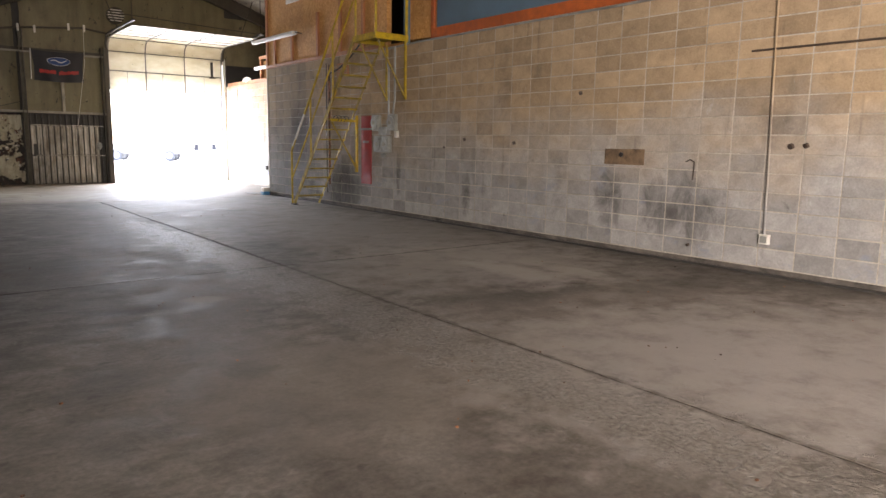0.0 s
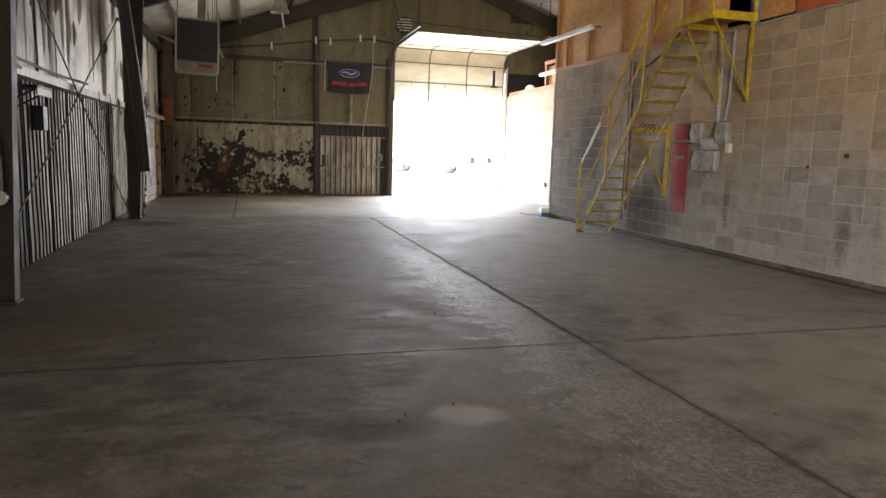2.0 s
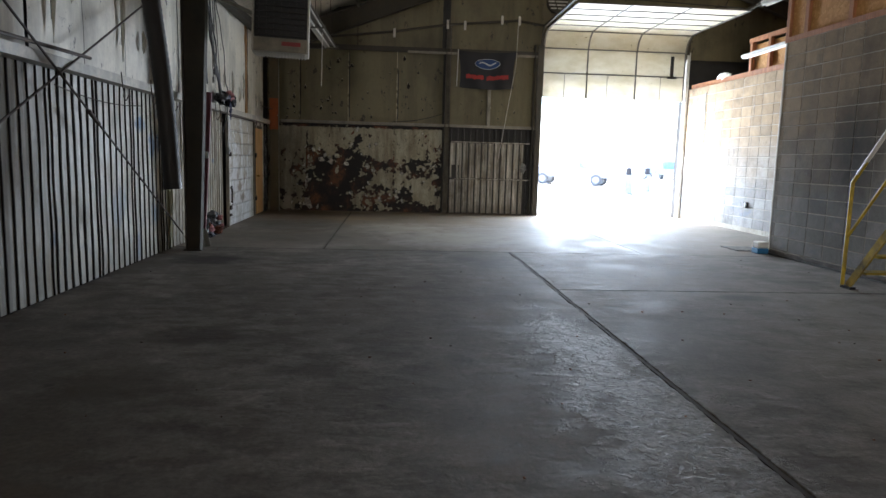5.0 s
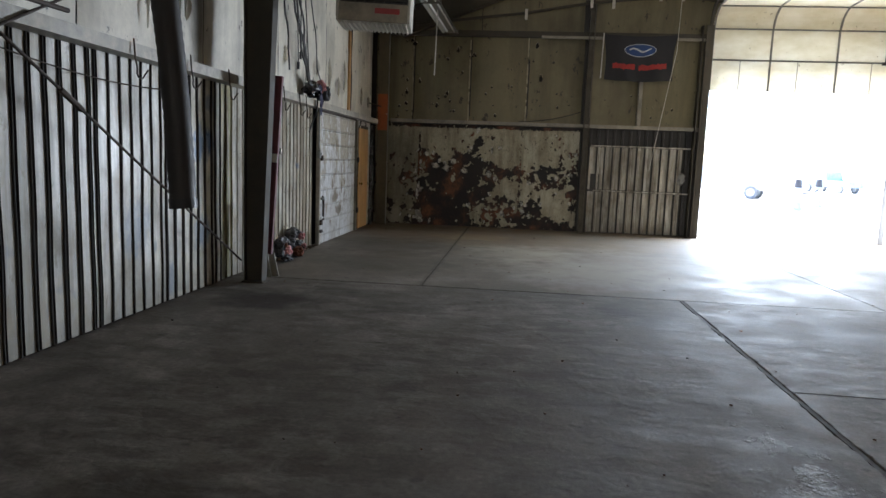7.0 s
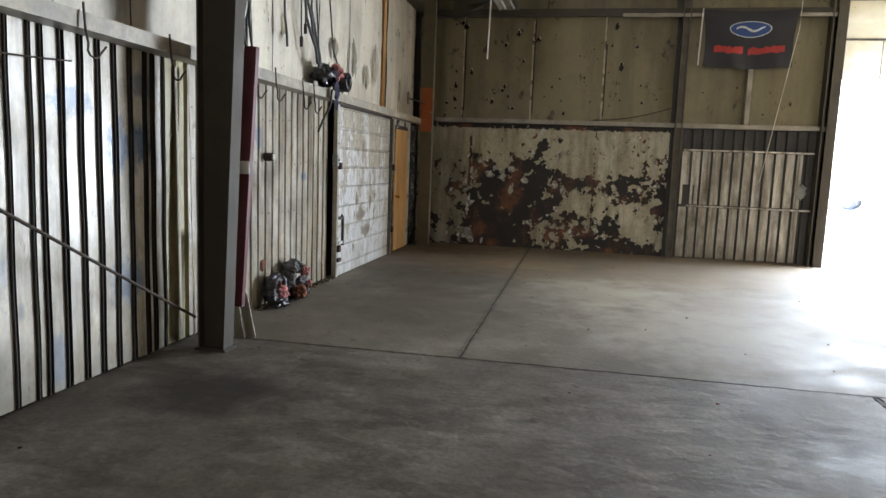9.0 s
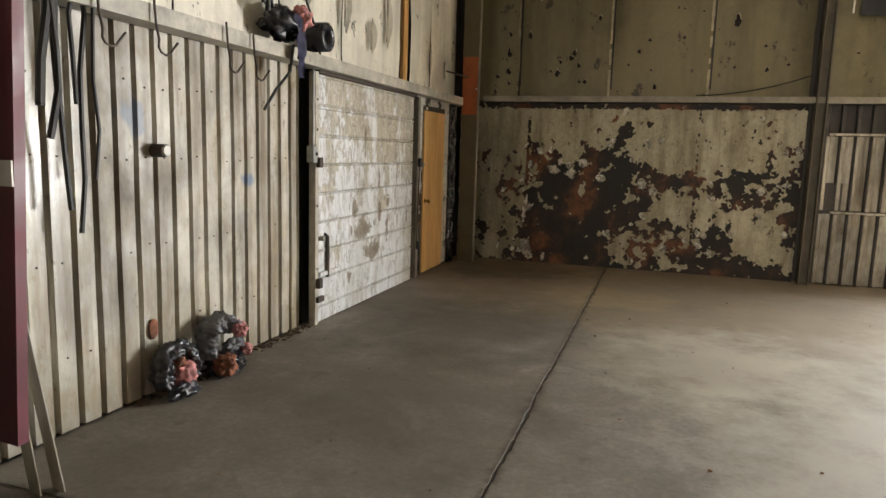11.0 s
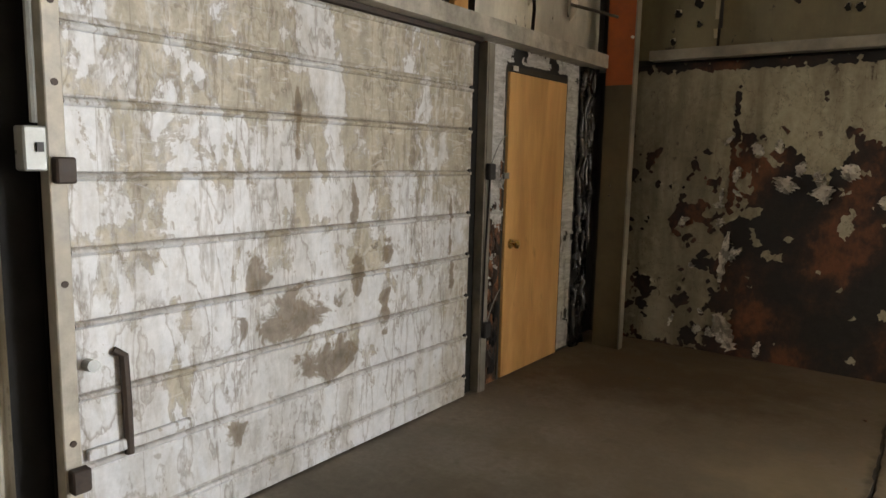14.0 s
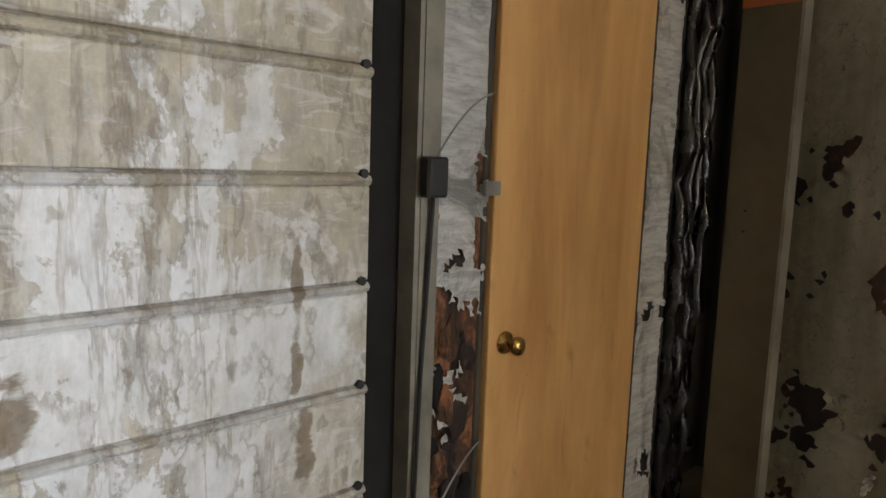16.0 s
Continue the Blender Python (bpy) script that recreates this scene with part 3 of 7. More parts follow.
roof = bmesh.new()
for xa, xb in ((XL - 0.5, RIDGE_X), (RIDGE_X, FAR_X + 0.4)):
    za, zb = roof_z(xa), roof_z(xb)
    n = 40
    ny = 70
    grid = [[None] * (ny + 1) for _ in range(n + 1)]
    for i in range(n + 1):
        for j in range(ny + 1):
            x = xa + (xb - xa) * i / n
            y = YF - 0.3 + (26.0 - YF + 0.3) * j / ny
            ph = (x / 1.5) % 1.0
            sag = 0.09 * math.sin(math.pi * ph) + 0.03 * noise.noise((x * 2, y * 1.3, 3))
            grid[i][j] = roof.verts.new((x, y, za + (zb - za) * i / n - sag))
    for i in range(n):
        for j in range(ny):
            roof.faces.new((grid[i][j], grid[i + 1][j], grid[i + 1][j + 1], grid[i][j + 1]))
structure("ceiling", roof, ROOF_FACING, "sagging grimy roof insulation between purlins", "ceiling", True)
rs = bmesh.new()
for xa, xb in ((XL - 0.6, RIDGE_X), (RIDGE_X, FAR_X + 0.5)):
    za, zb = roof_z(xa) + 0.1, roof_z(xb) + 0.1
    vs = [rs.verts.new(p) for p in ((xa, YF - 0.4, za), (xb, YF - 0.4, zb), (xb, 26.1, zb), (xa, 26.1, za), (xa, YF - 0.4, za + 0.05), (xb, YF - 0.4, zb + 0.05), (xb, 26.1, zb + 0.05), (xa, 26.1, za + 0.05))]
    for f in ((0, 1, 2, 3), (4, 7, 6, 5), (0, 4, 5, 1), (1, 5, 6, 2), (2, 6, 7, 3), (3, 7, 4, 0)):
        rs.faces.new([vs[i] for i in f])
structure("roof", rs, DARK, "dark metal roof sheeting", "roof")


def rafter_frame(y, first=False):
    """A welded portal frame: tapered column, haunch and two tapered rafters."""
    f = thing("portal_frame", "dark welded steel portal frame with tapered columns", "steel frame", (0, y, 0), "portal frames")
    zt = roof_z(0.3) - 0.25
    col = bmesh.new()
    def prism(pts, y0, y1):
        nonlocal col
        a = [col.verts.new((px, y0, pz)) for px, pz in pts]
        b = [col.verts.new((px, y1, pz)) for px, pz in pts]
        col.faces.new(a), col.faces.new(b[::-1])
        for i in range(len(pts)):
            col.faces.new((a[i], a[(i + 1) % len(pts)], b[(i + 1) % len(pts)], b[i]))
    xo, xi0, xi1 = -0.07, 0.14, 0.32
    if not first:
        for nm, pts, w in (("outer_flange", ((xo, 0), (xo + 0.012, 0), (xo + 0.012, zt), (xo, zt)), 0.075),
                           ("inner_flange", ((xi0 - 0.014, 0), (xi0, 0), (xi1, zt), (xi1 - 0.014, zt)), 0.075),
                           ("web", ((xo + 0.012, 0), (xi0 - 0.014, 0), (xi1 - 0.014, zt), (xo + 0.012, zt)), 0.006),
                           ("base_plate", ((xo - 0.03, 0), (xi0 + 0.03, 0), (xi0 + 0.01, 0.02), (xo - 0.02, 0.02)), 0.09)):
            col = bmesh.new()
            prism(pts, y - w, y + w)
            part(nm, col, STEEL, f)
    for s in (-1, 1):
        col = bmesh.new()
        e0 = xi1 if s < 0 else 2 * RIDGE_X - xi1
        def zz(x, d):
            return roof_z(x) - d
        mx = (e0 + RIDGE_X) / 2
        top0, top1 = (e0, zz(e0, 0.2)), (RIDGE_X, zz(RIDGE_X, 0.2))
        low0, lowm, low1 = (e0, zz(e0, 0.75)), (mx, zz(mx, 0.6)), (RIDGE_X, zz(RIDGE_X, 0.72))
        prism((top0, top1, low1, lowm, low0), y - 0.006, y + 0.006)
        for a, b in ((top0, top1), (low0, lowm), (lowm, low1)):
            prism((a, b, (b[0], b[1] + 0.016), (a[0], a[1] + 0.016)), y - 0.09, y + 0.09)
        part("rafter", col, STEEL, f)
    return f


for y in (25.2, 17.5, 9.85, 2.1, -5.6):
    rafter_frame(y, y > 25)

# purlins under the roof
for i in range(1, 12):
    x = XL + 1.5 * i - 0.67
    if x > FAR_X:
        break
    bm = bmesh.new()
    z = roof_z(x) - 0.13
    channel(bm, (x, YF, z), (x, YB + 0.1, z), 0.18, 0.06, 0.006, (1, 0, 0))
    structure("purlin", bm, GIRT if i % 3 else STEEL, "light steel roof purlin", "purlin")

# right-hand block partition, courses of blocks on a low curb
BW, BH, J = 0.44, 0.225, 0.011
Z0, NC = 0.1, 15
wall_right = structure("wall_right", boxes((XR + 0.005, XR + 0.2, YF, 18.2, -0.03, Z0 + NC * BH)), MORTAR, "stained concrete block partition with pale mortar joints")
part("curb", boxes((XR - 0.012, XR + 0.015, YF, 18.2, 0.03, 0.09), bevel=0.008), plain("grimy_curb", (0.13, 0.115, 0.1), 0.9, 0.0, 0.6, 4, 0.5), wall_right)
part("foot_joint", boxes((XR - 0.02, XR + 0.015, YF, 18.2, -0.03, 0.028)), DARK, wall_right, "dark dirty joint along the floor")
wall_side = structure("wall_side", boxes((10.9 + 0.005, 11.1, 18.2, YB + 0.1, -0.03, Z0 + NC * BH - 0.05), (XR + 0.2, 11.1, 18.0, 18.186, -0.03, Z0 + NC * BH)), MORTAR, "pale sunlit concrete block wall beside the opening")


def block_bm(w, h, d, axis="y"):
    bm = bmesh.new()
    b = 0.006
    o = [(-w / 2, -h / 2), (w / 2, -h / 2), (w / 2, h / 2), (-w / 2, h / 2)]
    i = [(-w / 2 + b, -h / 2 + b), (w / 2 - b, -h / 2 + b), (w / 2 - b, h / 2 - b), (-w / 2 + b, h / 2 - b)]
    back = [bm.verts.new((d, u, v)) for u, v in o]
    mid = [bm.verts.new((b, u, v)) for u, v in o]
    front = [bm.verts.new((0, u, v)) for u, v in i]
    bm.faces.new(front)
    for q, s in ((back, mid), (mid, front)):
        for k in range(4):
            bm.faces.new((q[k], q[(k + 1) % 4], s[(k + 1) % 4], s[k]))
    return bm


def block_wall(parent, x, ya, yb, near, y_joint=4.46):
    me = None
    rest_v, rest_f = [], []
    k0, k1 = math.floor((ya - y_joint) / BW), math.ceil((yb - y_joint) / BW)
    tb = block_bm(BW - J, BH - J, 0.03)
    tv = [v.co.copy() for v in tb.verts]
    tb.verts.index_update()
    tf = [[v.index for v in f.verts] for f in tb.faces]
    for k in range(k0, k1):
        a, b = max(ya, y_joint + k * BW), min(yb, y_joint + (k + 1) * BW)
        if b - a < 0.06:
            continue
        for c in range(NC):
            zc = Z0 + (c + 0.5) * BH
            off = random.uniform(-0.002, 0.002)
            if near[0] <= (a + b) / 2 <= near[1] and b - a > BW - 0.01:
                if me is None:
                    bm = tb.copy()
                    first = part("block", bm, BLOCK, parent)
                    me = first.data
                    ob = first
                else:
                    ob = new("block", me)
                    ob.parent = parent
                ob.location = (x + off, (a + b) / 2, zc)
            else:
                s = (b - a - J) / (BW - J)
                n0 = len(rest_v)
                rest_v += [(x + off + v.x, (a + b) / 2 + v.y * s, zc + v.z) for v in tv]
                rest_f += [[n0 + i for i in f] for f in tf]
    tb.free()
    me2 = bpy.data.meshes.new("blocks")
    me2.from_pydata(rest_v, [], rest_f)
    me2.materials.append(BLOCK)
    ob = new("blocks", me2)
    ob.parent = parent
    tagged(ob, "further blocks of the wall", "", kind="stuff")


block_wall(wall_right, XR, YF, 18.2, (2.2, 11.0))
block_wall(wall_side, 10.9, 18.2, YB + 0.05, (0, 0))

# ---------------- left wall: sheets, girt, facing ----------------
def rib_sheet(y0, y1, z0, z1, pitch, groove, depth, lean=0.0, warp=0.006, darkened=False):
    """Ribbed wall sheet seen from inside: wide pans with narrow recessed ribs, gently dented."""
    bm = bmesh.new()
    prof, shaded = [], set()
    y = y0
    while y < y1 - 1e-4:
        e = min(y + pitch, y1)
        # An added lip and the groove faces carry the rib's shade as colour.
        if darkened:
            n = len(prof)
            shaded |= {n + 1, n + 2, n + 3, n + 4, n + 5}
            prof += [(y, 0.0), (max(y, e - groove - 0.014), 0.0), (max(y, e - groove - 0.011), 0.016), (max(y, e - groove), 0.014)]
        else:
            prof += [(y, 0.0), (max(y, e - groove), 0.0)]
        prof += [(max(y, e - groove * 0.88), -depth), (max(y, e - groove * 0.12), -depth)]
        y = e
    prof.append((y1, 0.0))
    nz = 14
    rows = []
    for j in range(nz + 1):
        z = z0 + (z1 - z0) * j / nz
        rows.append([bm.verts.new((XL + d + lean * (1 - j / nz) + warp * noise.noise((yy * 2.3, z * 1.7, 5)), yy, z)) for yy, d in prof])
    for q, s in zip(rows, rows[1:]):
        for i in range(len(prof) - 1):
            bm.faces.new((q[i], q[i + 1], s[i + 1], s[i])).material_index = int(i in shaded)
    return bm


wall_left = bpy.data.objects["wall_left"]
# Near-black paint for the shade on rib sides and in grooves.
RIB_SHADE = plain("shade_dark_rib", (0.03, 0.025, 0.02), 0.85, 0.0, 0.6, 5, 0.4)
# Flat black that stands in for the shade inside tears and holes.
HOLE_SHADE = plain("hole_shade_black", (0.012, 0.01, 0.008), 0.9)
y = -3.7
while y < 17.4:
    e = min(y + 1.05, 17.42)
    part("sheet", rib_sheet(y, e - 0.004, 0.015, 2.2, 0.16, random.choice((0.028, 0.034, 0.044)), 0.065, random.uniform(-0.004, 0.01), 0.009, True), WALL_SHEET, wall_left).data.materials.append(RIB_SHADE)
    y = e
y = 17.72
while y < 20.75:
    e = min(y + 0.93, 20.79)
    part("sheet", rib_sheet(y, e - 0.004, 0.015, 2.2, 0.155, 0.042, 0.036, random.uniform(-0.004, 0.008)), CREAM_SHEET, wall_left)
    y = e
sc = None
RUST_ = plain("rusty_screw", (0.06, 0.045, 0.035), 0.7)
for i in range(19):
    for z in (0.42, 0.93, 1.45, 1.88):
        yy = 17.775 + 0.155 * i + random.uniform(-0.008, 0.008)
        if random.random() < 0.4:
            continue
        if sc is None:
            sc = part("screw", tubes([(0, 0, 0), (0.006, 0, 0)], r=0.0055, n=8), RUST_, wall_left)
            ob = sc
        else:
            ob = new("screw", sc.data)
            ob.parent = wall_left
        ob.location = (XL + 0.004, yy, z + random.uniform(-0.02, 0.02))
part("sheet", rib_sheet(17.424, 17.716, 0.015, 2.2, 0.15, 0.05, 0.05, 0.0), sheet_steel("olive_wall_sheet", (0.42, 0.38, 0.2), (0.12, 0.1, 0.05), 0.7, 0.4), wall_left)
# two loosened sheet edges beside the column
for yy, xx, w in ((17.52, -0.27, 0.06), (17.62, -0.22, 0.035)):
    bm = bmesh.new()
    bar(bm, (xx, yy, 0.05), (xx - 0.05, yy + 0.03, 2.15), w, 0.004, (1, 0.3, 0))
    part("loose_edge", bm, WALL_SHEET, wall_left)

bm = bmesh.new()
channel(bm, (XL + 0.17, -1.0, 2.25), (XL + 0.17, 25.25, 2.25), 0.1, 0.16, 0.006, (-1, 0, 0))
structure("girt_left", bm, PALE_GIRT, "pale dusty steel girt along the side wall", "girt")
bm = bmesh.new()
channel(bm, (XL + 0.17, YF, 4.3), (XL + 0.17, 25.25, 4.3), 0.16, 0.16, 0.006, (-1, 0, 0))
structure("eave_strut", bm, STEEL, "steel eave strut under the roof edge", "girt")


def facing_panel(axis, u0, u1, z0, z1, base, puff, sign, nz=18):
    """A quilted insulation panel that bulges between its seams. axis 1: lies along y, axis 0: along x."""
    bm = bmesh.new()
    nu = max(3, int((u1 - u0) / 0.11))
    rows = []
    for j in range(nz + 1):
        r = []
        for i in range(nu + 1):
            u, z = u0 + (u1 - u0) * i / nu, z0 + (z1 - z0) * j / nz
            b = puff * abs(math.sin(math.pi * i / nu)) ** 0.6 * (0.6 + 0.4 * math.sin(math.pi * j / nz))
            b += 0.02 * noise.noise((u * 3.1, z * 1.1, base * 7)) + 0.008 * noise.noise((u * 9, z * 5, base * 3))
            p = base + sign * b
            uu = u + (0.018 * noise.noise((u * 5, z * 4, 2)) if i in (0, nu) else 0)
            r.append(bm.verts.new((p, uu, z) if axis else (uu, p, z)))
        rows.append(r)
    for q, s in zip(rows, rows[1:]):
        for i in range(nu):
            bm.faces.new((q[i], q[i + 1], s[i + 1], s[i]))
    return bm


seams = [-3.7]
while seams[-1] < 22.0:
    seams.append(seams[-1] + random.uniform(0.9, 1.25))
seams[-1] = 23.2
for a, b in zip(seams, seams[1:]):
    gap = random.choice((0.012, 0.02, 0.05))
    part("facing_panel", facing_panel(1, a + 0.006, b - gap, 2.26, 4.6, XL - 0.06, 0.06, 1), FACING, wall_left, smooth=True)
part("facing_panel", facing_panel(1, 23.5, 24.2, 2.26, 4.6, XL - 0.06, 0.07, 1), FACING, wall_left, smooth=True)
part("facing_panel", facing_panel(1, 24.25, 25.3, 2.26, 4.6, XL - 0.06, 0.05, 1), FACING, wall_left, smooth=True)
part("board", boxes((XL - 0.1, XL - 0.06, 23.28, 23.42, 2.3, 4.3)), DOOR_WOOD, wall_left, "bare pine board in a torn gap")


def slit(y, z, h, w, x=XL + 0.022):
    """The two curled lips of a torn slit; a flat black piece paints its shaded inside."""
    bm = bmesh.new()
    n = 8
    for s in (-1, 1):
        a = [bm.verts.new((x, y + s * w * math.sin(math.pi * i / n) * 0.5 + random.uniform(-0.008, 0.008), z + h * i / n)) for i in range(n + 1)]
        b = [bm.verts.new((x + 0.03 * math.sin(math.pi * i / n) + 0.006, v.co.y + s * 0.03 * math.sin(math.pi * i / n), v.co.z)) for i, v in enumerate(a)]
        for i in range(n):
            bm.faces.new((a[i], a[i + 1], b[i + 1], b[i]))
    return bm


tears = ((10.6, 2.6, 1.6, 0.06), (11.4, 2.7, 1.4, 0.05), (11.9, 2.9, 1.2, 0.09), (12.45, 3.1, 0.9, 0.12), (13.2, 2.5, 1.7, 0.05), (14.2, 2.45, 1.8, 0.04), (15.9, 2.5, 1.7, 0.03), (12.9, 3.0, 0.5, 0.05), (13.6, 3.2, 0.35, 0.06), (14.6, 2.9, 0.4, 0.04), (15.0, 3.3, 0.5, 0.07), (16.6, 2.7, 0.3, 0.05), (17.0, 3.1, 0.25, 0.07), (18.6, 2.8, 0.4, 0.05), (19.4, 2.7, 0.25, 0.04),
         (20.9, 2.7, 0.3, 0.05), (21.6, 2.6, 0.5, 0.06), (22.2, 2.5, 0.35, 0.05), (22.6, 2.6, 0.6, 0.06), (24.0, 2.5, 0.4, 0.05), (24.6, 2.5, 0.25, 0.06))
for yy, zz, hh, ww in tears:
    part("tear", slit(yy, zz, hh, ww), FACING, wall_left)
    # Black strip on the facing in place of the tear's shaded depth.
    part("tear_pocket", boxes((XL + 0.015, XL + 0.02, yy - ww * 0.3, yy + ww * 0.3, zz + hh * 0.12, zz + hh * 0.88), bevel=0.002), HOLE_SHADE, wall_left)
# sectional door in the side wall
def stained_door():
    k = Mat("stained_white_door", 0.42)
    # each leaf has stains of its own
    whole = k.pos
    leaf_no = k.math("FLOOR", k.math("DIVIDE", k.math("SUBTRACT", k.axis(2), 0.157), 0.2518))
    shift = k.n("ShaderNodeCombineXYZ")
    k.link(k.math("MULTIPLY", leaf_no, 2.37), shift.inputs[0])
    k.link(k.math("MULTIPLY", leaf_no, 0.23), shift.inputs[1])
    own = k.n("ShaderNodeVectorMath", operation="ADD")
    k.link(whole, own.inputs[0]), k.link(shift.outputs[0], own.inputs[1])
    k.pos = own.outputs[0]
    runs = k.noise((2.5, 3.6, 1.5), 8, 0.62, (1, 7, 3), 0.5)
    swipe = k.noise((3, 7, 22), 5, 0.6, (4, 2, 9), 1.6)
    k.pos = whole
    blot = k.noise((3, 2.6, 2.6), 9, 0.66, (6, 6, 2), 0.4)
    fine = k.noise((30, 30, 30), 6, 0.7)
    big = k.noise((1, 0.9, 0.9), 4, 0.55, (2, 1, 8))
    tan = k.ramp(fine, (0.3, (0.35, 0.305, 0.21)), (0.7, (0.47, 0.42, 0.305)))
    white = k.ramp(fine, (0.3, (0.64, 0.66, 0.67)), (0.7, (0.78, 0.8, 0.82)))
    s = k.math("ADD", k.math("MULTIPLY", runs, 0.55), k.math("ADD", k.math("MULTIPLY", blot, 0.5), k.math("MULTIPLY", k.band(k.axis(2), 0.3, 2.2), 0.12)))
    c = k.mix(k.ramp(s, (0.59, 0.0), (0.62, 0.85)), white, tan)
    edge = k.ramp(s, (0.59, 0.0), (0.6, 0.55), (0.62, 0.0))
    c = k.mix(edge, c, (0.2, 0.165, 0.115))
    c = k.mix(k.ramp(blot, (0.64, 0.0), (0.66, 0.75), (0.76, 0.6)), c, (0.13, 0.105, 0.075))
    c = k.mix(k.ramp(big, (0.62, 0.0), (0.72, 0.35)), c, (0.24, 0.2, 0.15))
    grime = k.noise((9, 11, 2.6), 8, 0.7, (12, 5, 1), 0.6)
    c = k.mix(k.ramp(grime, (0.5, 0.0), (0.66, 0.4)), c, (0.36, 0.32, 0.25))
    scr = k.noise((26, 20, 7), 6, 0.75, (2, 15, 4), 0.8)
    c = k.mix(k.ramp(scr, (0.57, 0.0), (0.7, 0.3)), c, (0.27, 0.24, 0.19))
    band_ = k.noise((0.5, 3.0, 0.15), 4, 0.6, (3, 19, 4))
    c = k.mix(k.ramp(band_, (0.5, 0.0), (0.6, 0.3)), c, (0.3, 0.265, 0.2))
    rt = k.math("MULTIPLY", k.band(k.axis(1), 22.75, 23.25), k.ramp(blot, (0.42, 0.0), (0.5, 0.8)))
    c = k.mix(rt, c, (0.4, 0.36, 0.28))
    # tide marks of old leaks
    for sc, of, lo, am in (((4, 3.2, 1.4), (21, 3, 5), 0.52, 0.7), ((5, 5.5, 0.7), (4, 28, 7), 0.56, 0.65), ((6, 4.5, 3.0), (14, 8, 2), 0.6, 0.6)):
        tide = k.noise(sc, 8, 0.56, of, 0.1)
        c = k.mix(k.math("MULTIPLY", k.ramp(tide, (lo - 0.004, 0.0), (lo + 0.004, 1.0), (lo + 0.03, 0.0)), am * 0.75), c, (0.17, 0.13, 0.085))
    # dust on the beads and in the joints below them
    zz_ = k.math("FRACT", k.math("DIVIDE", k.math("SUBTRACT", k.axis(2), 0.157), 0.2518))
    seam = k.math("MAXIMUM", k.band(zz_, 0.9, 0.985), k.band(zz_, 0.02, 0.0))
    c = k.mix(k.math("MULTIPLY", seam, k.ramp(k.noise((3, 5, 3), 6, 0.7, (3, 3, 13)), (0.3, 0.2), (0.6, 0.6))), c, (0.2, 0.165, 0.12))
    # wiped streaks through the dirt
    wipe = k.noise((5, 26, 9), 5, 0.6, (7, 4, 9), 0.5)
    c = k.mix(k.math("MULTIPLY", k.ramp(wipe, (0.52, 0.0), (0.62, 0.75)), k.ramp(big, (0.45, 0.0), (0.55, 0.7))), c, (0.66, 0.67, 0.66))
    c = k.mix(k.math("MULTIPLY", k.ramp(swipe, (0.54, 0.0), (0.64, 0.45)), k.ramp(blot, (0.46, 0.0), (0.54, 0.8))), c, (0.74, 0.76, 0.77))
    shape = k.math("MULTIPLY", k.math("SUBTRACT", k.noise((5, 7, 8), 6, 0.6, (2, 5, 21), 0.7), 0.5), 5.5)
    for cy, cz, ry, rz in ((22.55, 1.0, 0.05, 0.08), (22.53, 0.74, 0.05, 0.15), (21.9, 0.78, 0.26, 0.12), (22.1, 0.52, 0.2, 0.11), (22.3, 1.25, 0.03, 0.14), (22.33, 0.95, 0.04, 0.12), (23.1, 1.1, 0.018, 0.18), (23.12, 0.8, 0.03, 0.12), (21.72, 0.98, 0.06, 0.11), (21.6, 0.32, 0.07, 0.07), (21.95, 1.62, 0.02, 0.16)):
        q = k.math("ADD", k.math("POWER", k.math("DIVIDE", k.math("SUBTRACT", k.axis(1), cy), ry), 2.0), k.math("POWER", k.math("DIVIDE", k.math("SUBTRACT", k.axis(2), cz), rz), 2.0))
        q = k.math("ADD", k.math("SUBTRACT", 1.0, q), shape)
        c = k.mix(k.math("MULTIPLY", k.band(q, 0.0, 0.4), 0.8), c, (0.17, 0.12, 0.062))
        c = k.mix(k.math("MULTIPLY", k.band(q, 0.7, 1.8), 0.6), c, (0.075, 0.05, 0.027))
    speck = k.noise((16, 15, 9), 7, 0.72, (9, 9, 4))
    c = k.mix(0.4, c, k.ramp(speck, (0.36, 0.24), (0.64, 0.7)), "OVERLAY")
    drops = k.noise((14, 14, 14), 2, 0.4, (5, 3, 1))
    c = k.mix(k.ramp(drops, (0.7, 0.0), (0.73, 0.5)), c, (0.2, 0.165, 0.12))
    k.color(c)
    k.rough(k.ramp(s, (0.45, 0.3), (0.6, 0.55)))
    k.bump(k.math("ADD", k.math("MULTIPLY", blot, 0.8), k.math("MULTIPLY", fine, 0.15)), 0.22, 0.006)
    return k.m


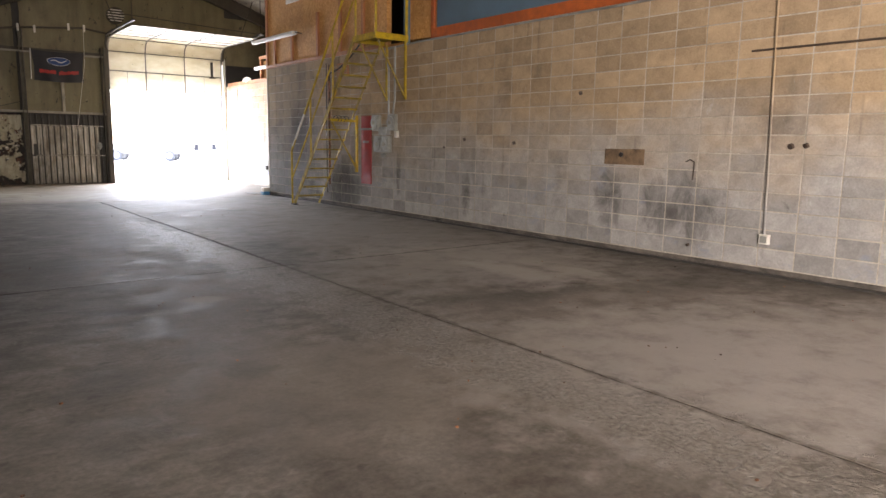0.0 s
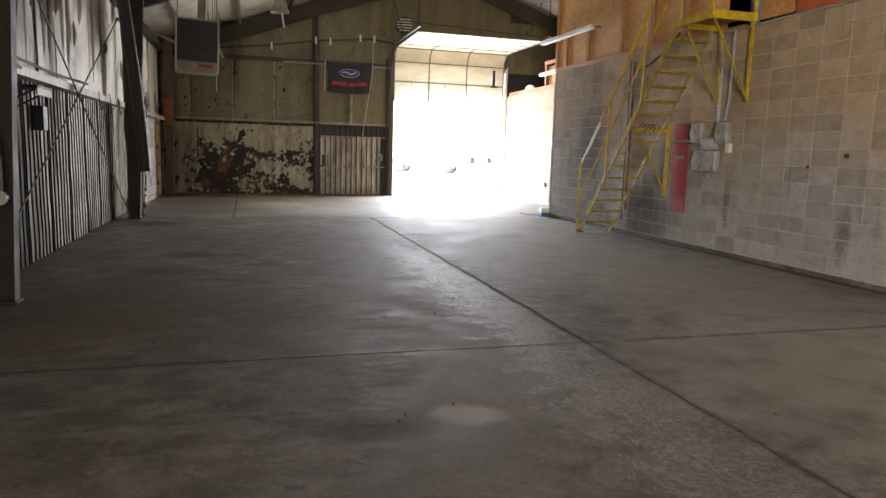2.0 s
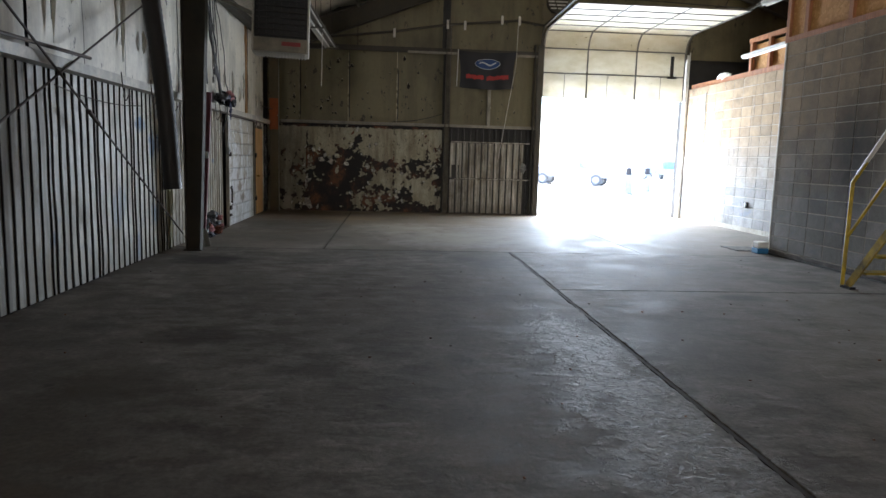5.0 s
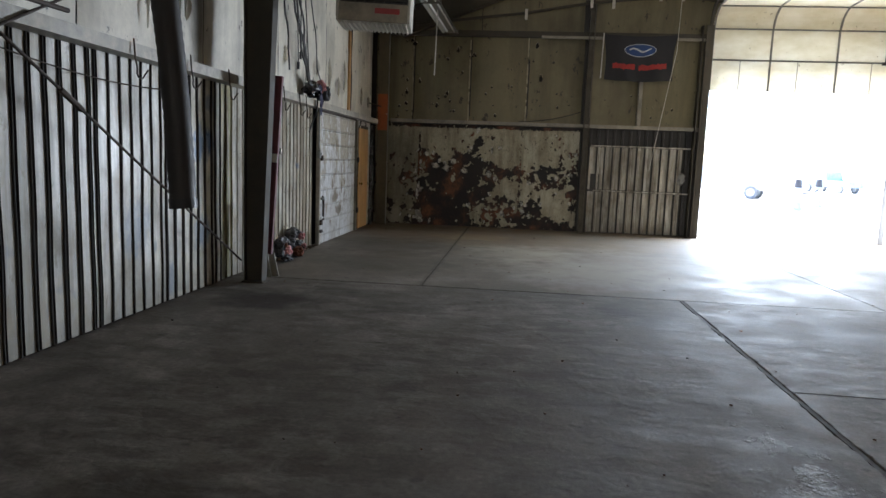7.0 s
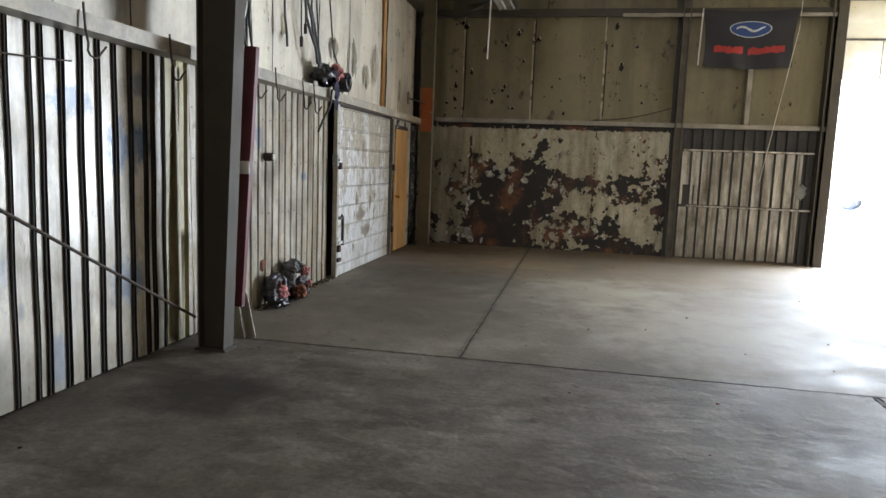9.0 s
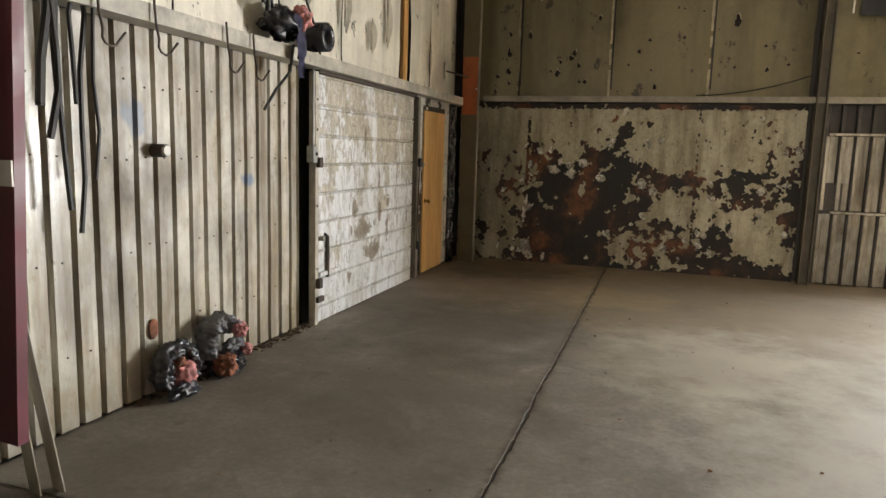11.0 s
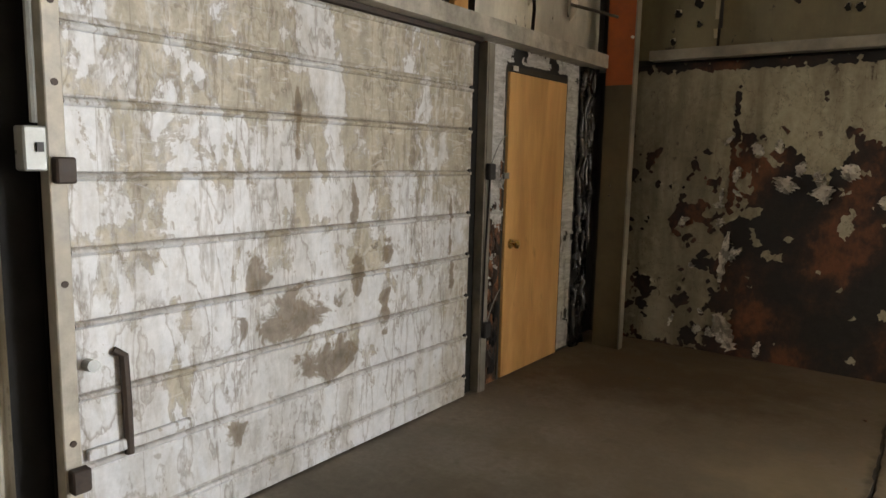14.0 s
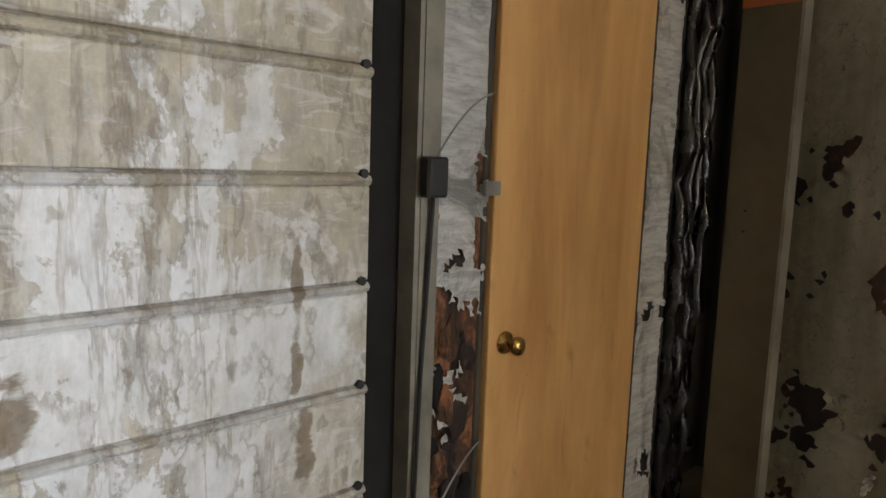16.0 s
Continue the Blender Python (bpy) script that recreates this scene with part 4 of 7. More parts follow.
STAINED = stained_door()
# Near-black for shade painted into gaps, and for black rotten wood.
GAP_ROT_BLACK = plain("gap_shade_rot_black", (0.008, 0.007, 0.006), 0.9)
CREAMY = plain("cream_post_paint", (0.55, 0.51, 0.42), 0.5, 0.0, 0.25, 9)
RUST = plain("dark_rusty_steel", (0.07, 0.05, 0.038), 0.65, 0.2, 0.4, 12)
BRASS = plain("brass", (0.55, 0.36, 0.12), 0.28, 1.0, 0.12, 20, 0.03)
sd = thing("sectional_door", "closed white sectional door with brown water stains", "door", (-0.25, 22.13, 0), kind="structure")
JZ = [0.012, 0.15, 0.41, 0.66, 0.915, 1.165, 1.415, 1.66, 1.9, 2.165]
for z0, z1 in zip(JZ, JZ[1:]):
    bm = bmesh.new()
    prof = [(-0.004, z0), (0.0, z0 + 0.003), (0.0, z1 - 0.034), (-0.003, z1 - 0.03), (0.006, z1 - 0.024), (0.011, z1 - 0.016), (0.006, z1 - 0.007), (-0.002, z1 - 0.004), (-0.006, z1)]
    n = 10
    cols = []
    for i in range(n + 1):
        yy = 20.965 + (23.29 - 20.965) * i / n
        cols.append([bm.verts.new((-0.25 + d + 0.002 * noise.noise((yy * 3, z, 1)), yy, z)) for d, z in prof])
    for q, s in zip(cols, cols[1:]):
        for j in range(len(prof) - 1):
            bm.faces.new((q[j], s[j], s[j + 1], q[j + 1]))
    part("panel", bm, STAINED, sd)
for z in JZ[1:-1]:
    part("rivet", tubes([(-0.255, 23.27, z), (-0.24, 23.27, z)], r=0.011), BLACK, sd)
h = part("lift_handle", tubes([(-0.245, 21.09, 0.79), (-0.232, 21.12, 0.77), (-0.23, 21.125, 0.6), (-0.235, 21.13, 0.4)], r=0.017), RUST, sd, "dark bent steel lift handle")
part("slide_bolt", boxes((-0.246, -0.225, 20.98, 21.38, 0.42, 0.46), bevel=0.004), STAINED, sd)
part("lock_cylinder", tubes([(-0.25, 21.0, 0.76), (-0.2, 21.0, 0.765)], r=0.022, n=12), GREYBOX, sd, "small bright lock cylinder")
for z in (0.33, 1.38):
    part("roller_bracket", boxes((-0.237, -0.195, 20.912, 20.975, z, z + 0.085), bevel=0.006), RUST, sd)
part("hasp", boxes((-0.243, -0.21, 20.92, 21.03, 0.2, 0.25), bevel=0.004), RUST, sd)
side = thing("door_track", "pale perforated steel track post beside the sectional door", "door track", (-0.2, 20.95, 0), kind="structure")
part("post", boxes((-0.3, -0.235, 20.905, 20.962, 0, 2.18), bevel=0.004), CREAMY, side)
for z in (0.5, 1.05, 1.7, 1.95):
    part("rust_spot", tubes([(-0.236, 20.935, z), (-0.232, 20.935, z)], r=0.012), RUST, side)
# Flat sheets behind the gap carry its shade as colour.
bm = boxes((-0.4, -0.385, 20.74, 20.93, 0, 2.2), (-0.385, -0.36, 20.795, 20.81, 0, 2.2))
structure("door_recess", bm, GAP_ROT_BLACK, "near-black sheets painting the shade between wall sheets and sectional door", "trim")
structure("door_header", boxes((-0.3, -0.24, 20.985, 23.38, 2.168, 2.2), bevel=0.005), RUST, "dented pale lintel over the sectional door", "trim")
# Strip coloured near-black in place of the shade in this gap.
structure("door_gap", boxes((-0.34, -0.3, 23.3, 23.43, 0, 2.2)), GAP_ROT_BLACK, "near-black strip painting the gap's shade beside the sectional door", "trim")
bm = boxes((-0.3, -0.24, 23.425, 23.44, 0, 2.18), (-0.25, -0.236, 23.44, 23.5, 0, 2.18))
structure("door_post", bm, GIRT, "grey steel channel post between the two doors", "trim")
sw = thing("switch_box", "small grey switch box with conduit on the wall", "switch box", (-0.24, 20.87, 1.42))
part("body", boxes((-0.28, -0.21, 20.825, 20.895, 1.42, 1.56), bevel=0.006), GREYBOX, sw)
part("toggle", boxes((-0.212, -0.2, 20.86, 20.88, 1.48, 1.51)), BLACK, sw)
part("conduit", tubes([(-0.24, 20.87, 1.57), (-0.24, 20.87, 2.19)], r=0.012), GREYBOX, sw)

# wooden door with its ruined surround
k = Mat("peeling_grey_board", 0.4, spec=0.6)
f1, f2, f3 = k.noise((9, 9, 55), 5, 0.7, (3, 1, 1), 0.4), k.noise((5, 5, 4), 8, 0.7, (8, 8, 3), 0.8), k.noise((26, 26, 26), 6, 0.7)
c = k.ramp(f1, (0.35, (0.4, 0.4, 0.385)), (0.65, (0.72, 0.72, 0.71)))
c = k.mix(k.ramp(f2, (0.52, 0.0), (0.62, 0.75)), c, (0.15, 0.145, 0.13))
c = k.mix(k.ramp(f2, (0.32, 0.9), (0.36, 0.0)), c, (0.02, 0.016, 0.012))
k.color(c)
k.bump(k.math("ADD", f1, k.math("ADD", k.math("MULTIPLY", f2, 2.0), k.math("MULTIPLY", f3, 0.3))), 0.8, 0.012)
PEEL = k.m
k = Mat("rotten_wood", 0.7)
f1, f2 = k.noise((9, 9, 5), 7, 0.7, (1, 4, 4), 0.6), k.noise((40, 40, 12), 6, 0.7, (5, 2, 2))
c = k.ramp(f1, (0.38, (0.018, 0.012, 0.01)), (0.5, (0.1, 0.045, 0.022)), (0.58, (0.34, 0.14, 0.055)), (0.7, (0.07, 0.05, 0.045)))
k.color(k.mix(0.6, c, k.ramp(f2, (0.3, 0.2), (0.7, 0.75)), "OVERLAY"))
k.bump(k.math("ADD", k.math("MULTIPLY", f1, 1.5), f2), 0.9, 0.015)
ROT = k.m
CHAR = plain("charred_wood", (0.035, 0.022, 0.015), 0.8, 0.0, 0.6, 14, 0.9)
dr = thing("door_1", "orange-brown varnished plain wooden door, closed", "door", (-0.27, 24.155, 0), kind="structure")
leaf = part("leaf", boxes((-0.31, -0.27, 23.745, 24.545, 0.012, 2.045), bevel=0.003), DOOR_WOOD, dr)
kn = bmesh.new()
prof = [(0.0, 0.034), (0.006, 0.034), (0.01, 0.014), (0.03, 0.012), (0.036, 0.022), (0.05, 0.029), (0.062, 0.027), (0.068, 0.014), (0.069, 0.0005)]
rings = [[kn.verts.new((-0.27 + d, 23.815 + r * math.cos(a * math.pi / 10), 0.925 + r * math.sin(a * math.pi / 10))) for a in range(20)] for d, r in prof]
for q, s in zip(rings, rings[1:]):
    for i in range(20):
        kn.faces.new((q[i], q[(i + 1) % 20], s[(i + 1) % 20], s[i]))
part("door_knob", kn, BRASS, dr, "shiny brass door knob", True)
part("strike_plate", boxes((-0.275, -0.262, 23.7, 23.76, 1.36, 1.4)), GREYBOX, dr)
part("tag", boxes((-0.268, -0.262, 23.77, 23.83, 2.055, 2.085)), WHITE, dr, "small white paper tag")
bm = boxes((-0.33, -0.285, 23.715, 23.74, 0, 2.09), (-0.33, -0.285, 24.55, 24.585, 0, 2.09), (-0.33, -0.285, 23.715, 24.585, 2.05, 2.09), bevel=0.004)
part("frame", bm, STEEL, dr, "dark steel door frame")


def ragged(y0, y1, z0, z1, x, puff, cell=0.018, hole=None, seed=0):
    """A peeled layer: a fine skin with torn holes and lifted rims. hole(u, z) above 0 is torn away."""
    bm = bmesh.new()
    nu, nz = int((y1 - y0) / cell), int((z1 - z0) / cell)
    grid = {}
    def vert(i, j):
        if (i, j) not in grid:
            u, z = y0 + (y1 - y0) * i / nu, z0 + (z1 - z0) * j / nz
            h = hole(u, z)
            lift = puff * max(0.0, 1 + h * 7) ** 2 + 0.004 * noise.noise((u * 20, z * 12, seed))
            grid[i, j] = bm.verts.new((x + min(lift, puff * 1.6), u + random.uniform(-0.4, 0.4) * cell, z + random.uniform(-0.4, 0.4) * cell))
        return grid[i, j]
    for i in range(nu):
        for j in range(nz):
            u, z = y0 + (y1 - y0) * (i + 0.5) / nu, z0 + (z1 - z0) * (j + 0.5) / nz
            if hole(u, z) < 0:
                bm.faces.new((vert(i, j), vert(i + 1, j), vert(i + 1, j + 1), vert(i, j + 1)))
    return bm


def fbm(u, z, s, seed):
    return noise.fractal((u * s, z * s, seed), 0.7, 2.1, 5)


def lump(c, r, seed, rough=0.35, squash=(1, 1, 1), sub=4):
    bm = bmesh.new()
    bmesh.ops.create_icosphere(bm, subdivisions=sub, radius=1)
    for v in bm.verts:
        d = v.co.normalized()
        k = 1 + rough * noise.noise(d * 2.2 + Vector((seed, 0, 0))) + rough * 0.5 * noise.noise(d * 6 + Vector((0, seed, 0))) - rough * 0.45 * abs(noise.noise(d * 9 + Vector((0, 0, seed))))
        v.co = Vector((c[0] + d.x * r * k * squash[0], c[1] + d.y * r * k * squash[1], max(0.004, c[2] + d.z * r * k * squash[2])))
    return bm


jamb = structure("jamb_left", boxes((-0.33, -0.292, 23.5, 23.715, 0, 2.2)), ROT, "rotten door jamb with peeling grey skin", "trim")
for i in range(16):
    zz = 0.06 + i * 0.06
    part("rotten_chunk", lump((-0.288, 23.53 + 0.16 * ((i * 7) % 10) / 10, zz), 0.05, 70 + i, 0.7, (0.35, 0.8, 1.3), 2), (ROT, GAP_ROT_BLACK, CHAR)[i % 3], jamb)
part("skin", ragged(23.5, 23.725, 0.02, 2.2, -0.288, 0.008, 0.012, lambda u, z: (1.02 - z) * 0.9 + 0.55 * fbm(u, z, 6, 4) + (0.25 if abs(u - 23.71) < 0.02 else 0) * (1 if z < 1.6 else 0), 3), PEEL, jamb, "grey peeling wrap")
jr = structure("jamb_right", boxes((-0.33, -0.292, 24.585, 24.8, 0, 2.2)), BLACK, "door jamb wrapped in torn grey facing", "trim")
part("skin", ragged(24.585, 24.77, 0.02, 2.2, -0.288, 0.008, 0.014, lambda u, z: -0.35 + 0.55 * fbm(u, z, 5, 9), 3), PEEL, jr, "torn grey wrap")
jt = structure("jamb_head", boxes((-0.33, -0.295, 23.7, 24.62, 2.09, 2.2)), BLACK, "dark head over the door", "trim")
part("skin", ragged(23.72, 24.62, 2.11, 2.2, -0.29, 0.006, 0.014, lambda u, z: -0.12 + 0.55 * fbm(u, z, 5, 2), 3), PEEL, jt)
bm = bmesh.new()
for i in range(4):
    yy = 24.83 + i * 0.055
    bm2 = [(-0.28 + 0.05 * noise.noise((i * 2.1, k * 0.5, 3)), yy + 0.035 * noise.noise((i * 3, k * 0.45, 1)), 2.2 * k / 30) for k in range(31)]
    n0 = len(bm.verts)
    tube(bm, bm2, 0.032, 9)
    bm.verts.ensure_lookup_table()
    for v in bm.verts[n0:]:
        v.co.x += 0.022 * noise.noise((v.co.y * 30, v.co.z * 9, i)) + 0.008 * noise.noise((v.co.y * 60, v.co.z * 30, i))
        v.co.y += 0.016 * noise.noise((v.co.z * 7, v.co.y * 20, i + 5))
structure("plastic_folds", bm, plain("glossy_black_plastic", (0.012, 0.011, 0.01), 0.25, 0.0, 0.4, 9, 0.8), "folds of black plastic sheet in the wall corner", "plastic sheet", True)
for z in (0.36, 1.36):
    lk = thing("latch_box", "small black latch box wired to the door post", "latch", (-0.12, 23.45, z))
    part("body", boxes((-0.236, -0.2, 23.43, 23.5, z, z + 0.1), bevel=0.006), BLACK, lk)
    part("wire", tubes(curve_pts((-0.215, 23.47, z + 0.1), (-0.275, 23.73, z + 0.28), -0.03), r=0.003, n=5), GREYBOX, lk)
cord = thing("cord", "thin dark cord hanging along the door post", "cord", (-0.12, 23.44, 0.4))
part("strand", tubes([(-0.225, 23.47, 1.36), (-0.23, 23.45, 0.9), (-0.225, 23.43, 0.4)], r=0.006, n=6), BLACK, cord)

# corner column with an orange stretch
OLIVE = plain("olive_brown_paint", (0.12, 0.095, 0.05), 0.5, 0.0, 0.25, 4)
cc = thing("corner_column", "brown painted corner column with an orange primed stretch", "steel column", (-0.06, 25.0, 0), kind="structure")
part("shaft", boxes((-0.17, 0.05, 25.0, 25.012, 0, 2.07), (-0.17, 0.05, 25.0, 25.012, 2.85, 4.7), (-0.17, -0.158, 25.012, 25.2, 0, 4.7)), OLIVE, cc)
part("primed_stretch", boxes((-0.172, 0.045, 24.998, 25.01, 2.07, 2.85)), ORANGE, cc, "orange primed stretch")
part("edge_flange", boxes((0.05, 0.062, 24.985, 25.06, 0, 4.7)), GIRT, cc, "pale worn edge flange")
for z in (1.22, 1.3):
    part("bolt", tubes([(-0.09, 25.0, z), (-0.09, 24.992, z)], r=0.006), BLACK, cc)
part("bolt", tubes([(0.03, 24.998, 2.42), (0.03, 24.985, 2.42)], r=0.012), WHITE, cc)
part("rod", tubes([(-0.3, 24.6, 2.62), (-0.1, 25.0, 2.58)], r=0.012), STEEL, cc)

# torn rolls of wrapped insulation
PINK = plain("pink_glass_wool", (0.6, 0.26, 0.25), 0.95, 0.0, 0.5, 22, 0.9)
BROWNWOOL = plain("scorched_wool", (0.24, 0.09, 0.05), 0.95, 0.0, 0.6, 18, 0.9)
WRAP = plain("black_poly_wrap", (0.03, 0.03, 0.036), 0.3, 0.0, 0.4, 7, 0.4)
GREYWRAP = plain("grey_poly_wrap", (0.13, 0.13, 0.14), 0.4, 0.0, 0.4, 7, 0.4)


def wrap_arc(c, rad, thick, a0, a1, seed, wx=1.0, n=70, m=28):
    """A crumpled arch of plastic wrap round a roll."""
    bm = bmesh.new()
    rings = []
    for i in range(n + 1):
        a = a0 + (a1 - a0) * i / n
        p = Vector((c[0], c[1] + rad * math.cos(a), c[2] + rad * math.sin(a)))
        ring = []
        for k in range(m):
            b = 2 * math.pi * k / m
            e = noise.noise((i * 0.13, k * 0.39, seed)), abs(noise.noise((i * 0.3, k * 0.6, seed + 9))), abs(noise.noise((i * 0.7, k * 1.3, seed + 3)))
            t = thick * (1.05 + 0.6 * e[0] - 0.55 * e[1] - 0.3 * e[2])
            q = p + Vector((wx * 1.5 * t * math.sin(b), t * math.cos(b) * math.cos(a), t * math.cos(b) * math.sin(a)))
            ring.append(bm.verts.new((q.x, q.y, max(0.003, q.z))))
        rings.append(ring)
    for q, s in zip(rings, rings[1:]):
        for k in range(m):
            bm.faces.new((q[k], q[(k + 1) % m], s[(k + 1) % m], s[k]))
    bm.faces.new(rings[0][::-1]), bm.faces.new(rings[-1])
    return bm


roll_a = thing("insulation_roll", "torn black-wrapped roll spilling pink insulation on the floor", "insulation", (-0.2, 19.08, 0), "torn insulation rolls")
part("wrap", wrap_arc((-0.2, 19.07, 0.17), 0.13, 0.05, -0.5, 3.7, 2), WRAP, roll_a, smooth=True)
part("wool", lump((-0.17, 19.09, 0.13), 0.085, 3, 0.5), PINK, roll_a, smooth=True)
part("scorched_wool", lump((-0.2, 19.04, 0.23), 0.075, 8, 0.5), BROWNWOOL, roll_a, smooth=True)
part("torn_wrap", lump((-0.13, 19.05, 0.05), 0.1, 5, 0.55, (0.6, 1.2, 0.5)), WRAP, roll_a, smooth=True)
roll_b = thing("insulation_roll", "torn grey-wrapped roll with pink and scorched wool", "insulation", (-0.2, 19.5, 0), "torn insulation rolls")
part("wrap", wrap_arc((-0.2, 19.5, 0.23), 0.14, 0.055, 0.4, 3.6, 7), GREYWRAP, roll_b, smooth=True)
part("core", lump((-0.16, 19.52, 0.08), 0.11, 11, 0.4, (1.1, 1.3, 0.75)), WRAP, roll_b, smooth=True)
part("scorched_wool", lump((-0.09, 19.42, 0.1), 0.075, 13, 0.5), BROWNWOOL, roll_b, smooth=True)
part("wool", lump((-0.12, 19.61, 0.3), 0.055, 17, 0.5), PINK, roll_b, smooth=True)
part("wool", lump((-0.1, 19.66, 0.15), 0.045, 19, 0.5), PINK, roll_b, smooth=True)
part("torn_wrap", lump((-0.13, 19.55, 0.2), 0.075, 23, 0.6, (0.7, 1.3, 0.6)), GREYWRAP, roll_b, smooth=True)
part("torn_wrap", lump((-0.2, 19.72, 0.14), 0.05, 29, 0.6, (0.6, 0.8, 1.5)), WRAP, roll_b, smooth=True)
leaf_bit = thing("leather_scrap", "brown oval leather scrap standing against the wall", "scrap", (-0.3, 19.03, 0.3))
part("scrap", lump((-0.315, 19.02, 0.42), 0.06, 31, 0.1, (0.15, 0.7, 1.1), 2), BROWNWOOL, leaf_bit, smooth=True)

bundle = thing("wrapped_bundle", "black plastic roll, pink wool and dark rag on the girt", "insulation", (-0.2, 20.5, 2.32))
part("wrap", lump((-0.2, 20.32, 2.45), 0.15, 41, 0.35, (0.8, 1.3, 0.85)), WRAP, bundle, smooth=True)
part("wool", lump((-0.1, 20.42, 2.5), 0.085, 43, 0.5), PINK, bundle, smooth=True)
rag = bmesh.new()
g = [[rag.verts.new((-0.07 + 0.04 * noise.noise((i * 0.5, j * 0.4, 2)), 20.38 + (i - 4) * 0.022 * (1 - j * 0.045), 2.52 - j * 0.035)) for j in range(14)] for i in range(9)]
for i in range(8):
    for j in range(13):
        rag.faces.new((g[i][j], g[i + 1][j], g[i + 1][j + 1], g[i][j + 1]))
part("rag", rag, plain("dark_blue_cloth", (0.03, 0.03, 0.07), 0.9, 0.0, 0.4, 12), bundle, "dark blue hanging rag", True)
roll_c = thing("plastic_roll", "roll of black plastic resting on the girt", "plastic roll", (-0.2, 20.85, 2.32))
bm = bmesh.new()
for r0, r1, x0, x1 in ((0.12, 0.055, -0.27, -0.1),):
    ro = [[bm.verts.new((x, 20.86 + r * math.cos(a * math.pi / 12), 2.44 + r * math.sin(a * math.pi / 12))) for a in range(24)] for x, r in ((x0, r0), (x1, r0 * 0.97), (x1 + 0.01, r0 * 0.8), (x1, r1), (x0 + 0.03, r1))]
    for q, s in zip(ro, ro[1:]):
        for i in range(24):
            bm.faces.new((q[i], q[(i + 1) % 24], s[(i + 1) % 24], s[i]))
part("roll", bm, WRAP, roll_c, smooth=True)

# hooks on the girt, hanging hoses and cables
hook = thing("wire_hook", "bent dark steel wire hook hung on the girt", "hook", (0, 0, 0), "hooks on the girt")
pts = [(-0.14, 0, 2.33), (-0.13, 0, 2.18), (-0.12, 0.01, 2.1)] + [(-0.12, 0.06 - 0.06 * math.cos(a), 2.08 - 0.06 * math.sin(a)) for a in (0.4, 0.9, 1.57, 2.2, 2.7)] + [(-0.1, 0.14, 2.1)]
part("wire", tubes(pts, r=0.007, n=6), RUST, hook)
hook.matrix_basis = Matrix.Translation((0, 18.5, 0))
for yy in (18.9, 19.55, 19.85, 16.35, 17.2, 15.4):
    copy_thing(hook, Matrix.Translation((0, yy, random.uniform(-0.03, 0.02))))
for k, (y0, y1, zl, r) in enumerate(((18.55, 18.2, 1.7, 0.022), (18.5, 18.25, 1.55, 0.018), (18.6, 18.4, 1.08, 0.013), (19.1, 20.05, 2.55, 0.016), (19.18, 20.12, 2.55, 0.016), (18.1, 18.35, 1.2, 0.014), (18.25, 18.55, 2.5, 0.012), (18.3, 18.4, 1.72, 0.012), (18.6, 18.5, 1.35, 0.01), (18.9, 19.3, 2.6, 0.012), (19.4, 20.2, 2.5, 0.014), (19.9, 20.9, 2.3, 0.009))):
    hz = thing("hanging_hose", "black air hose hanging down the wall from above", "hose", (-0.2, y0, zl), "hanging hoses and cables")
    n = 12
    pts = [(-0.2 + 0.05 * noise.noise((k, i * 0.4, 1)), y0 + (y1 - y0) * i / n + 0.07 * noise.noise((k * 2, i * 0.5, 4)), 4.3 + (zl - 4.3) * i / n) for i in range(n + 1)]
    part("hose", tubes(pts, r=r, n=7), BLACK, hz)
for y0, y1, z0, z1 in ((19.55, 19.6, 4.3, 2.75), (19.75, 19.7, 4.3, 2.9), (19.85, 20.1, 4.3, 2.6)):
    hz = thing("hanging_cable", "thin dark cable with a coupling hanging by the wall", "cable", (-0.2, y0, z1), "hanging hoses and cables")
    part("cable", tubes([(-0.22, y0, z0), (-0.2, (y0 + y1) / 2 + 0.03, (z0 + z1) / 2), (-0.18, y1, z1)], r=0.008, n=6), BLACK, hz)
    part("coupling", tubes([(-0.18, y1, z1), (-0.18, y1, z1 - 0.1)], r=0.02), BLACK, hz)
loop = thing("hanging_hose", "black hose end curling below the girt", "hose", (-0.15, 20.0, 1.8), "hanging hoses and cables")
part("hose", tubes([(-0.12, 20.35, 2.3), (-0.12, 20.3, 2.1), (-0.12, 20.1, 1.95), (-0.12, 19.95, 1.8)], r=0.011), BLACK, loop)
cap = thing("round_cap", "round white plastic cap on the ribbed wall", "cap", (-0.3, 19.08, 1.5))
part("body", tubes([(-0.34, 19.08, 1.5), (-0.24, 19.08, 1.5)], r=0.04, n=20), RUST, cap)
part("face", tubes([(-0.24, 19.08, 1.5), (-0.228, 19.08, 1.5)], r=0.03, n=20), WHITE, cap, "white round face")

# cross bracing between the frames
for (y0, z0, y1, z1), pair in (((17.45, 0.25, 9.95, 4.2), 0), ((9.95, 0.2, 17.45, 3.85), 1)):
    rod = thing("brace_rod", "thin dark diagonal steel brace rod with turnbuckle", "brace", (-0.1, y0, z0), "cross braces")
    part("rod", tubes([(-0.11 - 0.03 * pair, y0, z0), (-0.11 - 0.03 * pair, y1, z1)], r=0.011), RUST, rod)
    if not pair:
        a, b = Vector((-0.11, y0, z0)), Vector((-0.11, y1, z1))
        part("turnbuckle", tubes([a.lerp(b, 0.37), a.lerp(b, 0.40)], r=0.022), RUST, rod)
wire = thing("wire_line", "slack thin wire strung along the ribbed wall", "wire", (-0.28, 15, 2.0))
part("strand", tubes(curve_pts((-0.27, 14.1, 2.05), (-0.27, 16.4, 2.02), 0.06), r=0.006, n=5), RUST, wire)

